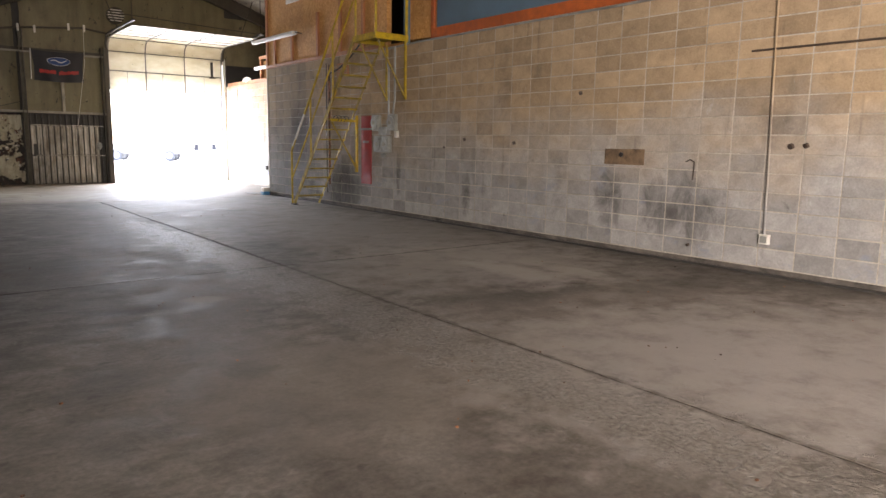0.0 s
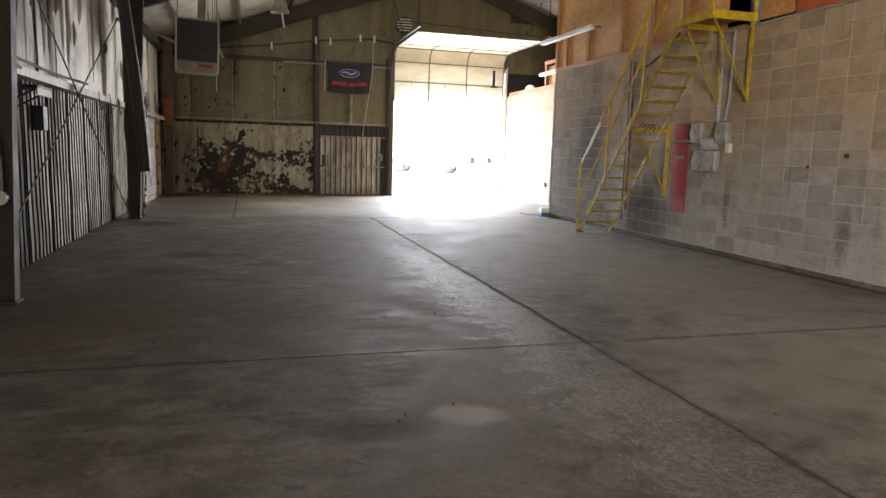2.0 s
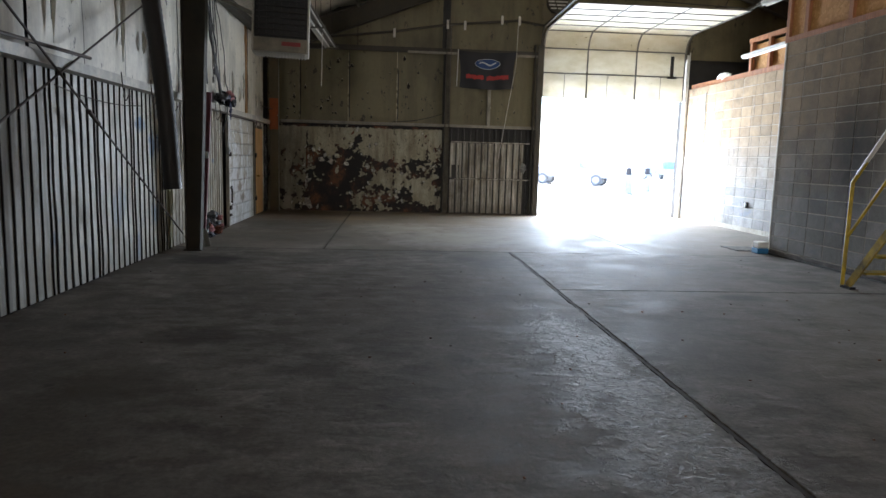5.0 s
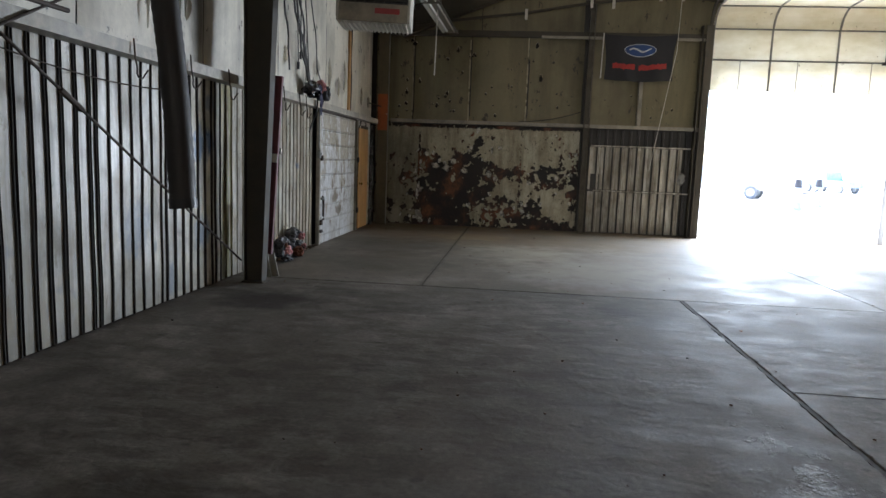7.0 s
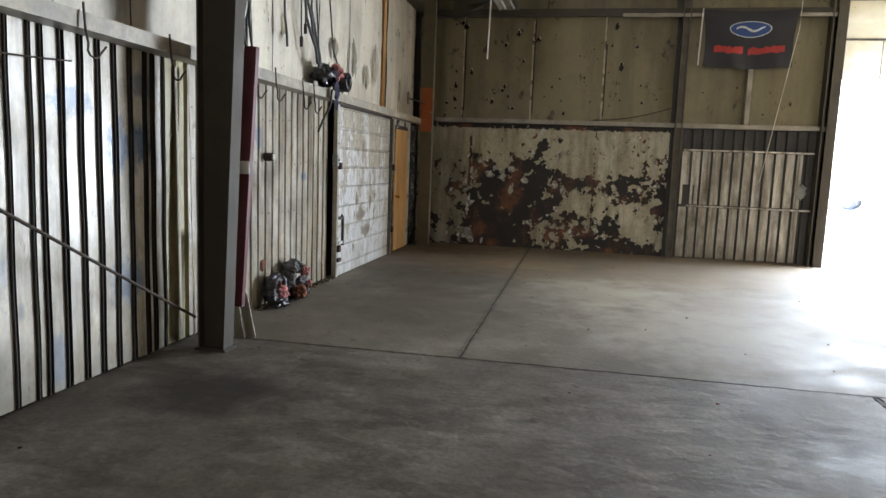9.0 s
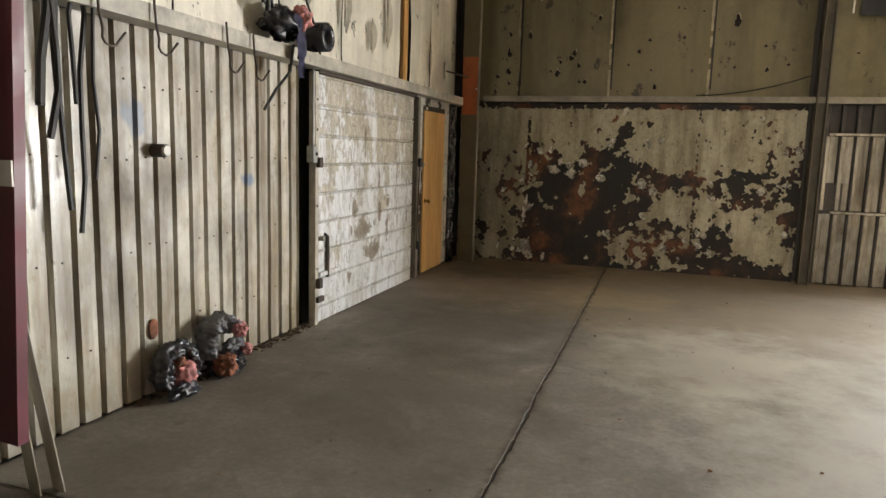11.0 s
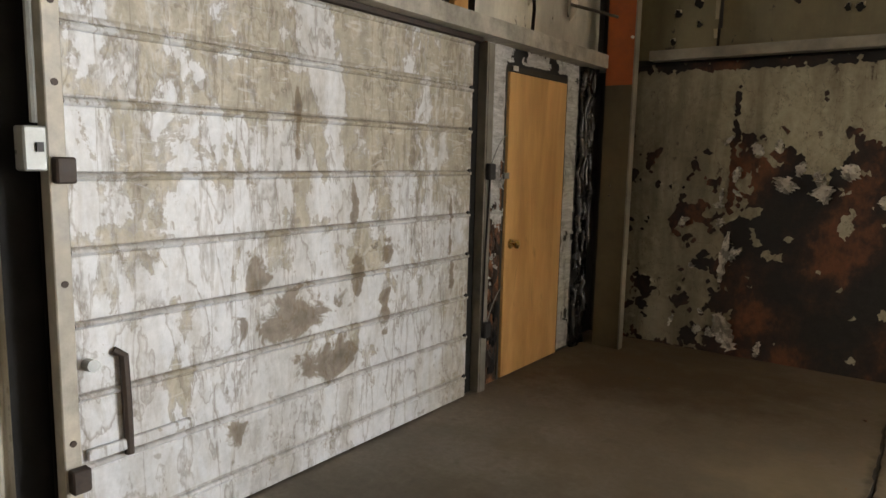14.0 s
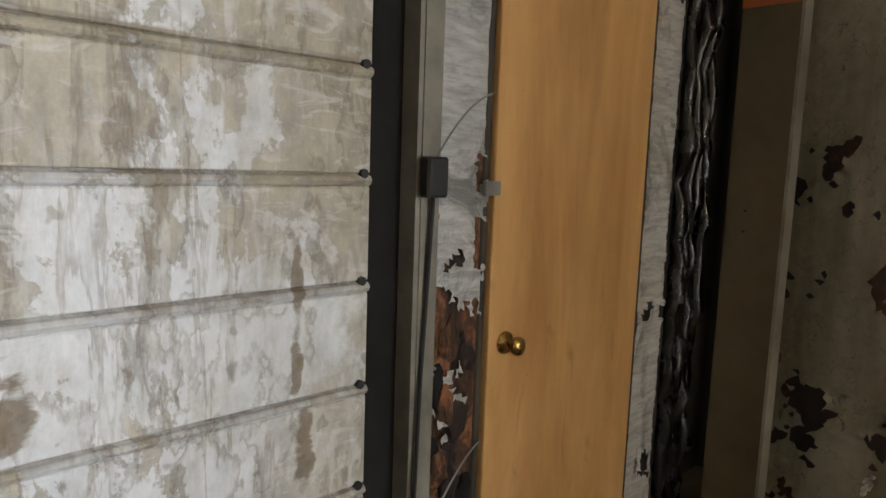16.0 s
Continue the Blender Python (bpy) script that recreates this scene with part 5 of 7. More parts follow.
# exhaust hose
duct = thing("exhaust_hose", "long black ribbed exhaust hose hanging from the roof", "hose", (0.62, 14.7, 1.05))
bm = bmesh.new()
a, b = Vector((0.62, 14.7, 1.07)), Vector((0.3, 14.55, 5.0))
rings = []
N = 110
for i in range(N + 1):
    p = a.lerp(b, i / N) + Vector((0.02 * math.sin(i * 0.05), 0.02 * math.sin(i * 0.07), 0))
    r = 0.09 + 0.004 * (i % 2)
    rings.append([bm.verts.new(p + Vector((r * math.cos(k * math.pi / 10), r * math.sin(k * math.pi / 10), 0))) for k in range(20)])
for q, s in zip(rings, rings[1:]):
    for k in range(20):
        bm.faces.new((q[k], q[(k + 1) % 20], s[(k + 1) % 20], s[k]))
part("hose", bm, plain("dusty_black_rubber", (0.028, 0.024, 0.022), 0.6, 0.0, 0.3, 6), duct, smooth=True)
part("end_cuff", tubes([(0.622, 14.7, 1.05), (0.616, 14.7, 1.12)], r=0.097, n=24), BLACK, duct)

# unit heater
CREAM = plain("cream_enamel", (0.55, 0.52, 0.44), 0.4, 0.0, 0.2, 6)
M = pose(1.24, 17.9, 2.98, 0, 1.5, 6)
ht = thing("unit_heater", "cream unit heater with dark louvres hung from the roof", "heater", (0, 0, 0))
part("casing", boxes((-0.42, 0.42, 0.03, 0.6, 0, 0.03), (-0.42, -0.39, 0, 0.6, 0.03, 1.02), (0.39, 0.42, 0, 0.6, 0.03, 1.02), (-0.42, 0.42, 0, 0.6, 1.02, 1.05), (-0.39, 0.39, 0.57, 0.6, 0.03, 1.02), bevel=0.006), CREAM, ht)
part("lower_panel", boxes((-0.39, 0.39, 0.0, 0.02, 0.0, 0.2), bevel=0.004), plain("stained_enamel", (0.27, 0.235, 0.17), 0.5, 0.0, 0.35, 5), ht)
part("name_plate", boxes((0.02, 0.3, -0.004, 0.0, 0.09, 0.15)), RED, ht, "small red name plate")
part("core", boxes((-0.39, 0.39, 0.1, 0.12, 0.2, 1.02)), BLACK, ht)
for i in range(9):
    part("louvre", boxes((-0.388, 0.388, 0.01, 0.05, 0.24 + i * 0.085, 0.255 + i * 0.085)), DARK, ht)
for i in range(7):
    part("fin", boxes((-0.33 + i * 0.11, -0.32 + i * 0.11, 0.03, 0.06, 0.2, 1.02)), DARK, ht)
for i in range(16):
    part("grille_bar", boxes((-0.38 + i * 0.049, -0.36 + i * 0.049, 0.05, 0.57, -0.02, 0.0)), CREAM, ht)
part("flue", tubes([(0.1, 0.4, 1.05), (0.1, 0.4, 2.27)], r=0.09, n=18), GIRT, ht, "grey metal flue pipe")
for x in (-0.38, 0.38):
    part("hanger", tubes([(x, 0.3, 1.05), (x, 0.3, 2.2 + x * 0.33)], r=0.008), RUST, ht)
ht.matrix_basis = M
gas = thing("gas_pipe", "pale steel pipe running to the heater", "pipe", (1.7, 18.5, 3.3))
part("pipe", tubes([(-0.25, 17.9, 3.9), (0.5, 18.2, 3.7), (0.85, 18.25, 3.55)], r=0.03), GIRT, gas)
def reflector(x0, y0, x1, y1, z, label):
    """A twin-tube reflector fixture: bent slotted hood, spine, end plates, tubes and hangers."""
    f = thing("fluorescent_fixture", label, "lamp", (x0, y0, z), "fluorescent fixtures")
    hood = bmesh.new()
    prof = [(-0.16, 0.0), (-0.15, 0.012), (-0.06, 0.075), (0.06, 0.075), (0.15, 0.012), (0.16, 0.0), (0.152, 0.002), (0.058, 0.068), (-0.058, 0.068), (-0.152, 0.002)]
    ends = [[hood.verts.new((x + u, y, z + v)) for u, v in prof] for x, y in ((x0, y0), (x1, y1))]
    for i in range(len(prof)):
        hood.faces.new((ends[0][i], ends[0][(i + 1) % len(prof)], ends[1][(i + 1) % len(prof)], ends[1][i]))
    part("hood", hood, GIRT, f)
    part("spine", bar(bmesh.new(), (x0, y0, z + 0.1), (x1, y1, z + 0.1), 0.1, 0.05), DARK, f)
    for x, y in ((x0, y0), (x1, y1)):
        part("end_plate", boxes((x - 0.15, x + 0.15, y - 0.004, y + 0.004, z + 0.01, z + 0.07)), GIRT, f)
    for o in (-0.07, 0.07):
        part("tube", tubes([(x0 + o, y0 + 0.02, z + 0.035), (x1 + o, y1 - 0.02, z + 0.035)], r=0.017), WHITE, f)
    for t in (0.15, 0.85):
        x, y = x0 + (x1 - x0) * t, y0 + (y1 - y0) * t
        part("hanger", tubes([(x, y, z + 0.12), (x, y, roof_z(x) - 0.01)], r=0.006), RUST, f)
    return f


reflector(1.39, 19.0, 1.42, 21.42, 3.97, "dusty twin-tube fluorescent reflector hung below the roof")
rf = reflector(1.425, 21.5, 1.475, 24.0, 3.97, "dusty twin-tube fluorescent reflector hung near the end wall")
part("pull_cord", tubes([(1.46, 21.95, 3.98), (1.45, 21.95, 3.4), (1.44, 21.95, 2.9)], r=0.009), WHITE, rf, "white pull cord")
# switchgear and brackets beside the near frame column
hood_ = thing("wall_shelf", "sooty steel bracket shelf fixed to the side wall", "shelf", (-0.2, 11.4, 2.0))
part("plate", boxes((XL + 0.02, 0.05, 11.2, 11.75, 2.06, 2.09), bevel=0.006), DARK, hood_)
part("lip", boxes((0.03, 0.05, 11.2, 11.75, 1.98, 2.062), bevel=0.004), GIRT, hood_)
for yy in (11.25, 11.7):
    part("bracket", bar(bmesh.new(), (XL + 0.02, yy, 1.86), (0.02, yy, 2.05), 0.02, 0.03, (0, 1, 0)), DARK, hood_)
barr = thing("steel_bar", "dark steel bar hooked along the girt", "bar", (-0.1, 11, 2.3))
part("bar", tubes([(-0.1, 10.6, 2.36), (-0.12, 12.5, 2.33), (-0.14, 14.6, 2.37)], r=0.018), RUST, barr)
coil = thing("hanging_cable", "loop of black cable hung beside the frame column", "cable", (0.1, 10.1, 1.5), "hanging hoses and cables")
part("cable", tubes([(0.04 + 0.012 * i / 6, 10.15 + 0.13 * math.cos(i * 0.5), 1.5 + 0.13 * math.sin(i * 0.5)) for i in range(30)], r=0.009, n=6), BLACK, coil)
part("cable", tubes(curve_pts((0.05, 10.02, 1.5), (0.12, 9.76, 1.0), 0.08), r=0.009, n=6), BLACK, coil)
valve = thing("air_valve", "pale round air valve on the frame column", "valve", (0.1, 9.75, 0.98))
part("body", tubes([(0.1, 9.78, 0.98), (0.1, 9.66, 0.98)], r=0.05, n=16), GREYBOX, valve)
part("wheel", tubes([(0.1, 9.66, 0.98), (0.1, 9.645, 0.98)], r=0.065, n=18), WHITE, valve)
part("pipe", tubes([(0.1, 9.74, 1.03), (0.1, 9.74, 1.36)], r=0.015), GREYBOX, valve)
pend = thing("pendant_box", "black control box hanging on a chain by the wall", "control box", (-0.25, 12.45, 1.62))
part("box", boxes((-0.33, -0.2, 12.35, 12.55, 1.62, 1.92), bevel=0.01), BLACK, pend)
part("chain", tubes([(-0.26, 12.45, 1.92), (-0.26, 12.42, 4.3)], r=0.014), BLACK, pend)
jb = thing("junction_box", "grey electric box and wires on the frame column", "electric box", (0.0, 9.7, 1.5))
part("box", boxes((-0.1, 0.1, 9.62, 9.75, 1.75, 2.0), bevel=0.01), GREYBOX, jb)
part("box", boxes((0.0, 0.12, 9.62, 9.75, 1.35, 1.55), bevel=0.01), BLACK, jb)
part("arm", tubes([(0.0, 9.7, 2.25), (-0.1, 11.2, 2.26)], r=0.02), BLACK, jb)
# leaning trim behind the column
lean = thing("leaning_trim", "maroon steel trim strip with a white label leaning on the column", "metal strip", (0.0, 17.8, 0))
bm = bmesh.new()
bar(bm, (0.1, 17.72, 0.3), (0.22, 17.72, 2.33), 0.1, 0.05, (0, 1, 0))
part("strip", bm, plain("maroon_paint", (0.14, 0.028, 0.04), 0.5, 0.0, 0.2, 5), lean)
part("label", boxes((0.12, 0.215, 17.684, 17.692, 1.36, 1.46)), WHITE, lean, "white paper label")
bm = bmesh.new()
for k in range(2):
    bar(bm, (0.06 + k * 0.07, 17.84 + k * 0.06, 0.0), (-0.1 + k * 0.03, 17.84 + k * 0.06, 0.9), 0.1, 0.006, (0.3, 1, 0))
part("offcut", bm, WALL_SHEET, lean, "white ribbed offcuts")
# swept dirt along the wall foot
deb = bmesh.new()
for i in range(260):
    yy, s = random.uniform(18.8, 20.9), random.uniform(0.006, 0.025)
    box(deb, 0, s * 1.6, 0, s, 0, s * 0.7, m=pose(XL + 0.01 + abs(random.gauss(0, 0.045)), yy, 0.002, random.uniform(-15, 15), random.uniform(-15, 15), random.uniform(0, 180)))
tagged(part("wall_debris", deb, plain("dead_leaf_dirt", (0.13, 0.095, 0.06), 0.9, 0.0, 0.5, 20), None, "brown dirt and leaf litter along the wall foot"), category="debris", kind="stuff")

# ---------------- end wall ----------------
wall_back = bpy.data.objects["wall_back"]
WY = YB - 0.02


def long_girt(name, x0, x1, y, z, w, mat, label):
    bm = bmesh.new()
    channel(bm, (x0, y, z), (x1, y, z), w, 0.12, 0.006, (0, 1, 0))
    return structure(name, bm, mat, label, "girt")


long_girt("girt_back", 0.06, 6.72, 25.28, 2.315, 0.075, GIRT, "pale dusty steel girt across the end wall")
long_girt("girt_back_upper", -0.2, 6.72, 25.28, 4.22, 0.12, STEEL, "dark steel upper girt across the end wall")
structure("girt_strip", boxes((3.3, 6.7, 25.24, 25.27, 4.13, 4.19), bevel=0.004), GIRT, "pale steel strip under the upper girt", "girt")

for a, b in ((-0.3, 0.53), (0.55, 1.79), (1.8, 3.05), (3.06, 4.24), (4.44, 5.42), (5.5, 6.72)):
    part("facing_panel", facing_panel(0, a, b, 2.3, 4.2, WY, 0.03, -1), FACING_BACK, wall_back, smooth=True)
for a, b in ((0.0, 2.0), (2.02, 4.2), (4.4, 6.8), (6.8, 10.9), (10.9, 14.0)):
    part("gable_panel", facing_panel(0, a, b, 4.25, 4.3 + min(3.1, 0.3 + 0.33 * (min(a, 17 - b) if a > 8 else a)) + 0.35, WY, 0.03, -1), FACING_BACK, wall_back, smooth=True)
# seams of the upper facing: shaded slit and torn pockets in flat black, a pale curled tape
for x, t0, t1 in ((0.54, 2.5, 3.9), (1.795, 2.45, 4.1), (3.055, 2.45, 3.7), (5.45, 2.4, 3.0)):
    part("seam_tear", boxes((x + 0.004, x + 0.026, WY - 0.04, WY - 0.034, t0, t1)), BLACK, wall_back)
    bm = bmesh.new()
    n = 26
    g = [[bm.verts.new((x - 0.03 + 0.03 * i + 0.012 * noise.noise((j * 0.7, x, i)), WY - 0.042 - 0.022 * abs(noise.noise((j * 0.5, x * 3, 2))) * i, 2.36 + 1.8 * j / n)) for i in range(2)] for j in range(n + 1)]
    for a, b in zip(g, g[1:]):
        if random.random() < 0.8:
            bm.faces.new((a[0], a[1], b[1], b[0]))
    part("seam_tape", bm, FACING_TAPE, wall_back, "pale curled seam tape")


def rag_hole(x, z, w, h, seed):
    """A ragged hole, its shaded inside painted as a flat black face, with a lifted pale lip along its upper edge."""
    bm, n = bmesh.new(), 14
    ring = []
    for i in range(n):
        a = 2 * math.pi * i / n
        k = 0.75 + 0.55 * noise.noise((math.cos(a) * 1.4, math.sin(a) * 1.4, seed))
        ring.append((x + w * k * math.cos(a), z + h * k * math.sin(a)))
    y0 = WY - 0.056
    bm.faces.new([bm.verts.new((u, y0, v)) for u, v in ring])
    lip = bmesh.new()
    for (u0, v0), (u1, v1) in zip(ring[:7], ring[1:8]):
        q = [lip.verts.new(p) for p in ((u0, y0 - 0.002, v0), (u1, y0 - 0.002, v1), (u1 + (x - u1) * 0.35, y0 - 0.03, v1 + (z - v1) * 0.3), (u0 + (x - u0) * 0.35, y0 - 0.03, v0 + (z - v0) * 0.3))]
        lip.faces.new(q)
    part("torn_hole", bm, HOLE_SHADE, wall_back)
    part("torn_lip", lip, FACING_TAPE, wall_back)


for i in range(64):
    x, z = random.uniform(0.2, 6.5), 2.42 + 1.7 * random.random()
    if 4.2 < x < 4.55 or (x > 4.55 and z > 3.2):
        continue
    w = random.choice((0.015, 0.02, 0.025, 0.03, 0.045, 0.06))
    rag_hole(x, z, w, w * random.uniform(0.8, 1.8), i * 3.1)

# peeling lower wall: brown board under a torn pale skin
k = Mat("scorched_board", 0.6)
f1, f2 = k.noise((2.2, 2, 1.6), 7, 0.65, (3, 3, 3)), k.noise((16, 16, 9), 7, 0.7)
c = k.ramp(f1, (0.45, (0.008, 0.006, 0.005)), (0.53, (0.035, 0.015, 0.009)), (0.62, (0.16, 0.055, 0.021)))
k.color(k.mix(0.5, c, k.ramp(f2, (0.3, 0.2), (0.7, 0.65)), "OVERLAY"))
k.bump(k.math("ADD", k.math("MULTIPLY", f1, 2.0), f2), 0.7, 0.015)
SCORCH = k.m
k = Mat("flaking_paint", 0.48)
f1, f2 = k.noise((1.2, 1, 1.1), 6, 0.62, (1, 2, 4)), k.noise((20, 20, 20), 7, 0.7)
runs = k.noise((6, 6, 0.8), 5, 0.6, (8, 2, 1))
c = k.ramp(f2, (0.3, (0.27, 0.245, 0.165)), (0.7, (0.42, 0.39, 0.28)))
c = k.mix(k.ramp(f1, (0.52, 0.0), (0.62, 0.6)), c, (0.53, 0.5, 0.39))
c = k.mix(k.ramp(runs, (0.46, 0.0), (0.66, 0.65)), c, (0.12, 0.098, 0.055))
chips = k.noise((11, 11, 8), 6, 0.7, (3, 3, 12))
c = k.mix(k.ramp(chips, (0.62, 0.0), (0.65, 0.85)), c, (0.06, 0.035, 0.02))
cr = k.noise((5, 5, 3.5), 7, 0.6, (7, 1, 5), 0.3)
c = k.mix(k.ramp(cr, (0.494, 0.0), (0.5, 0.6), (0.506, 0.0)), c, (0.05, 0.04, 0.025))
# Corner end toned darker: grime, with the corner's shade painted in.
q = k.math("ADD", k.math("POWER", k.math("DIVIDE", k.math("SUBTRACT", k.axis(0), 0.1), 0.85), 2.0), k.math("POWER", k.math("DIVIDE", k.math("SUBTRACT", k.axis(2), 1.0), 1.9), 2.0))
q = k.math("ADD", k.math("SUBTRACT", 1.0, q), k.math("MULTIPLY", k.math("SUBTRACT", f1, 0.5), 3.0))
c = k.mix(k.math("MULTIPLY", k.band(q, -0.2, 0.8), 0.5), c, (0.09, 0.075, 0.045))
k.color(c)
k.bump(k.math("ADD", k.noise((5, 5, 5), 5, 0.65, (4, 4, 4)), k.math("MULTIPLY", f2, 0.2)), 0.5, 0.02)
FLAKE = k.m
part("board", boxes((-0.32, 4.26, WY - 0.002, WY + 0.1, 0, 2.26)), SCORCH, wall_back, "scorched brown board bared by peeling")


def torn(u, z):
    """Above 0 where the pale skin has come off."""
    n1, n2, n3 = fbm(u, z, 1.7, 11), fbm(u * 1.2, z, 5.5, 5), fbm(u, z, 15.0, 3)
    g = lambda cx, cz, rx, rz, a: a * math.exp(-((u - cx) / rx) ** 2 - ((z - cz) / rz) ** 2)
    v = -0.68 + 0.55 * n1 + 0.75 * n2 + 0.5 * n3
    v += g(1.25, 0.55, 0.6, 0.75, 1.5) + g(1.95, 1.3, 0.4, 0.6, 1.0) + g(1.75, 0.9, 0.75, 0.4, 0.7) + g(2.05, 1.85, 0.16, 0.3, 0.75)
    v += g(1.55, 0.5, 0.75, 0.5, 0.3) + g(1.25, 0.1, 0.6, 0.3, 0.8) + g(2.4, 0.5, 0.2, 0.5, 0.4)
    v += g(3.0, 0.1, 0.55, 0.4, 1.2) + g(3.75, 1.25, 0.5, 0.25, 0.9) + g(2.95, 1.2, 0.8, 0.16, 0.7) + g(3.7, 0.05, 0.5, 0.25, 1.0)
    v += g(0.42, 1.05, 0.28, 0.2, 0.6) + g(4.2, 0.9, 0.12, 0.7, 0.7) - g(2.62, 1.62, 0.3, 0.25, 0.5) - g(2.75, 0.85, 0.3, 0.2, 0.6) - g(1.75, 1.2, 0.2, 0.08, 0.8)
    v += 0.45 * math.exp(-(z / 0.07) ** 2) + 0.28 * math.exp(-((z - 0.9) / 0.8) ** 2) - 0.25 * max(0.0, (z - 1.85) / 0.4)
    if v > -0.1:
        v -= 3.4 * max(0.0, fbm(u, z * 1.3, 4.0, 21) - 0.13) + 0.9 * max(0.0, n3 - 0.25)
    if z > 2.2 + 0.03 * n2:
        v += 1.2
    if abs(u - 0.72) < 0.012 or abs(u - 2.98) < 0.01:
        v += 0.5
    return v


def torn_skin(cell, x0, x1, z0, z1):
    bm = bmesh.new()
    nu, nz = int((x1 - x0) / cell), int((z1 - z0) / cell)
    val = [[torn(x0 + (x1 - x0) * i / nu, z0 + (z1 - z0) * j / nz) for j in range(nz + 1)] for i in range(nu + 1)]
    vs = {}
    def vert(i, j):
        if (i, j) not in vs:
            h = val[i][j]
            u, z = x0 + (x1 - x0) * i / nu, z0 + (z1 - z0) * j / nz
            lift = 0.045 * max(0.0, 1 + h * 5.5) ** 2 * (0.5 + noise.noise((u * 5, z * 5, 7)))
            vs[i, j] = bm.verts.new((u + random.uniform(-0.45, 0.45) * cell, WY - 0.02 - max(0.0, min(lift, 0.07)) - 0.006 * noise.noise((u * 7, z * 5, 1)), z + random.uniform(-0.45, 0.45) * cell))
        return vs[i, j]
    for i in range(nu):
        for j in range(nz):
            q = (val[i][j], val[i + 1][j], val[i + 1][j + 1], val[i][j + 1])
            c = ((i, j), (i + 1, j), (i + 1, j + 1), (i, j + 1))
            keep = [p for p, h in zip(c, q) if h < 0]
            if len(keep) >= 3:
                bm.faces.new([vert(*p) for p in keep])
    return bm


part("skin", torn_skin(0.016, -0.3, 4.25, 0.01, 2.26), FLAKE, wall_back, "flaking pale skin of the wall", True)
FOIL = plain("curled_foil", (0.62, 0.6, 0.54), 0.28, 0.35, 0.35, 14, 0.6)
curls = list(((0.72, 0.78, 0.06, 0.4, 6), (0.76, 0.2, 0.13, 0.3, -24), (2.03, 2.15, 0.08, 0.14, 25), (2.35, 1.72, 0.05, 0.16, 0), (1.0, 0.1, 0.05, 0.13, 12), (1.1, 1.35, 0.14, 0.12, 20), (1.35, 1.3, 0.12, 0.16, -15), (1.5, 1.45, 0.1, 0.12, 30), (1.75, 1.25, 0.12, 0.1, 8), (2.3, 1.2, 0.12, 0.14, -10), (2.45, 1.1, 0.1, 0.12, 20)))
while len(curls) < 62:
    u, z = random.uniform(0.2, 4.2), random.uniform(0.08, 2.1)
    if -0.1 < torn(u, z) < 0.02:
        curls.append((u, z, random.uniform(0.03, 0.08), random.uniform(0.04, 0.13), random.uniform(-60, 60)))
for cx, cz, w, h, t in curls:
    bm = bmesh.new()
    n, m2 = 9, 14
    g = [[bm.verts.new(((i / n - 0.5) * w * (1.25 - 1.6 * abs(j / m2 - 0.5) + 0.7 * noise.noise((j * 0.9, cx * 5, cz * 7))), -min(0.06, w) * (i / n) ** 2 * math.sin(math.pi * j / m2) + min(0.03, w * 0.4) * noise.noise((i * 0.45, j * 0.4, cx * 9)) + 0.012 * noise.noise((i * 1.3, j * 1.3, cz * 9)), (j / m2 - 0.5) * h)) for j in range(m2 + 1)] for i in range(n + 1)]
    for i in range(n):
        for j in range(m2):
            bm.faces.new((g[i][j], g[i + 1][j], g[i + 1][j + 1], g[i][j + 1]))
    bmesh.ops.transform(bm, matrix=pose(cx, WY - (0.09 if h > 0.13 else 0.06), cz, 0, t, 0), verts=bm.verts)
    part("foil_curl", bm, FOIL, wall_back, "curled shiny foil flap", True)

# post and ribbed sheets beside the opening
structure("post_back", boxes((4.3, 4.315, 25.2, 25.42, 0, 4.9), (4.315, 4.41, 25.3, 25.31, 0, 4.9), (4.41, 4.425, 25.2, 25.42, 0, 4.9)), plain("dusty_brown_steel", (0.12, 0.105, 0.075), 0.6, 0.0, 0.35, 5), "dark steel post of the end wall", "post")
structure("post_jamb", boxes((6.69, 6.84, 25.18, 25.2, 0, 4.45), (6.82, 6.84, 25.2, 25.75, 0, 4.45), (6.62, 6.64, 25.2, 25.42, 0, 4.45)), STEEL, "dark steel jamb of the drive-in opening", "post")
# White in place of dark steel paints in the opening's glare.
structure("post_jamb_right", boxes((10.79, 10.81, 25.45, 25.75, 0, 4.45), (10.81, 10.88, 25.42, 25.45, 0, 4.45)), WHITE, "steel jamb of the drive-in opening", "post")
structure("stud_short", boxes((5.42, 5.5, 25.3, 25.42, 2.36, 4.15), bevel=0.004), GIRT, "pale short steel stud", "post")


def rib_sheet_x(x0, x1, z0, z1, y, pitch=0.17):
    bm = bmesh.new()
    prof = []
    x = x0
    while x < x1 - 0.02:
        e = min(x + pitch, x1)
        prof += [(x, 0.0), (x + 0.012, -0.055), (x + 0.05, -0.055), (x + 0.065, 0.0)]
        x = e
    prof.append((x1, 0.0))
    rows = [[bm.verts.new((u, y + d + 0.006 * noise.noise((u * 3, z * 3, 9)), z)) for u, d in prof] for z in [z0 + (z1 - z0) * j / 8 for j in range(9)]]
    for q, s in zip(rows, rows[1:]):
        for i in range(len(prof) - 1):
            bm.faces.new((q[i], q[i + 1], s[i + 1], s[i]))
    return bm


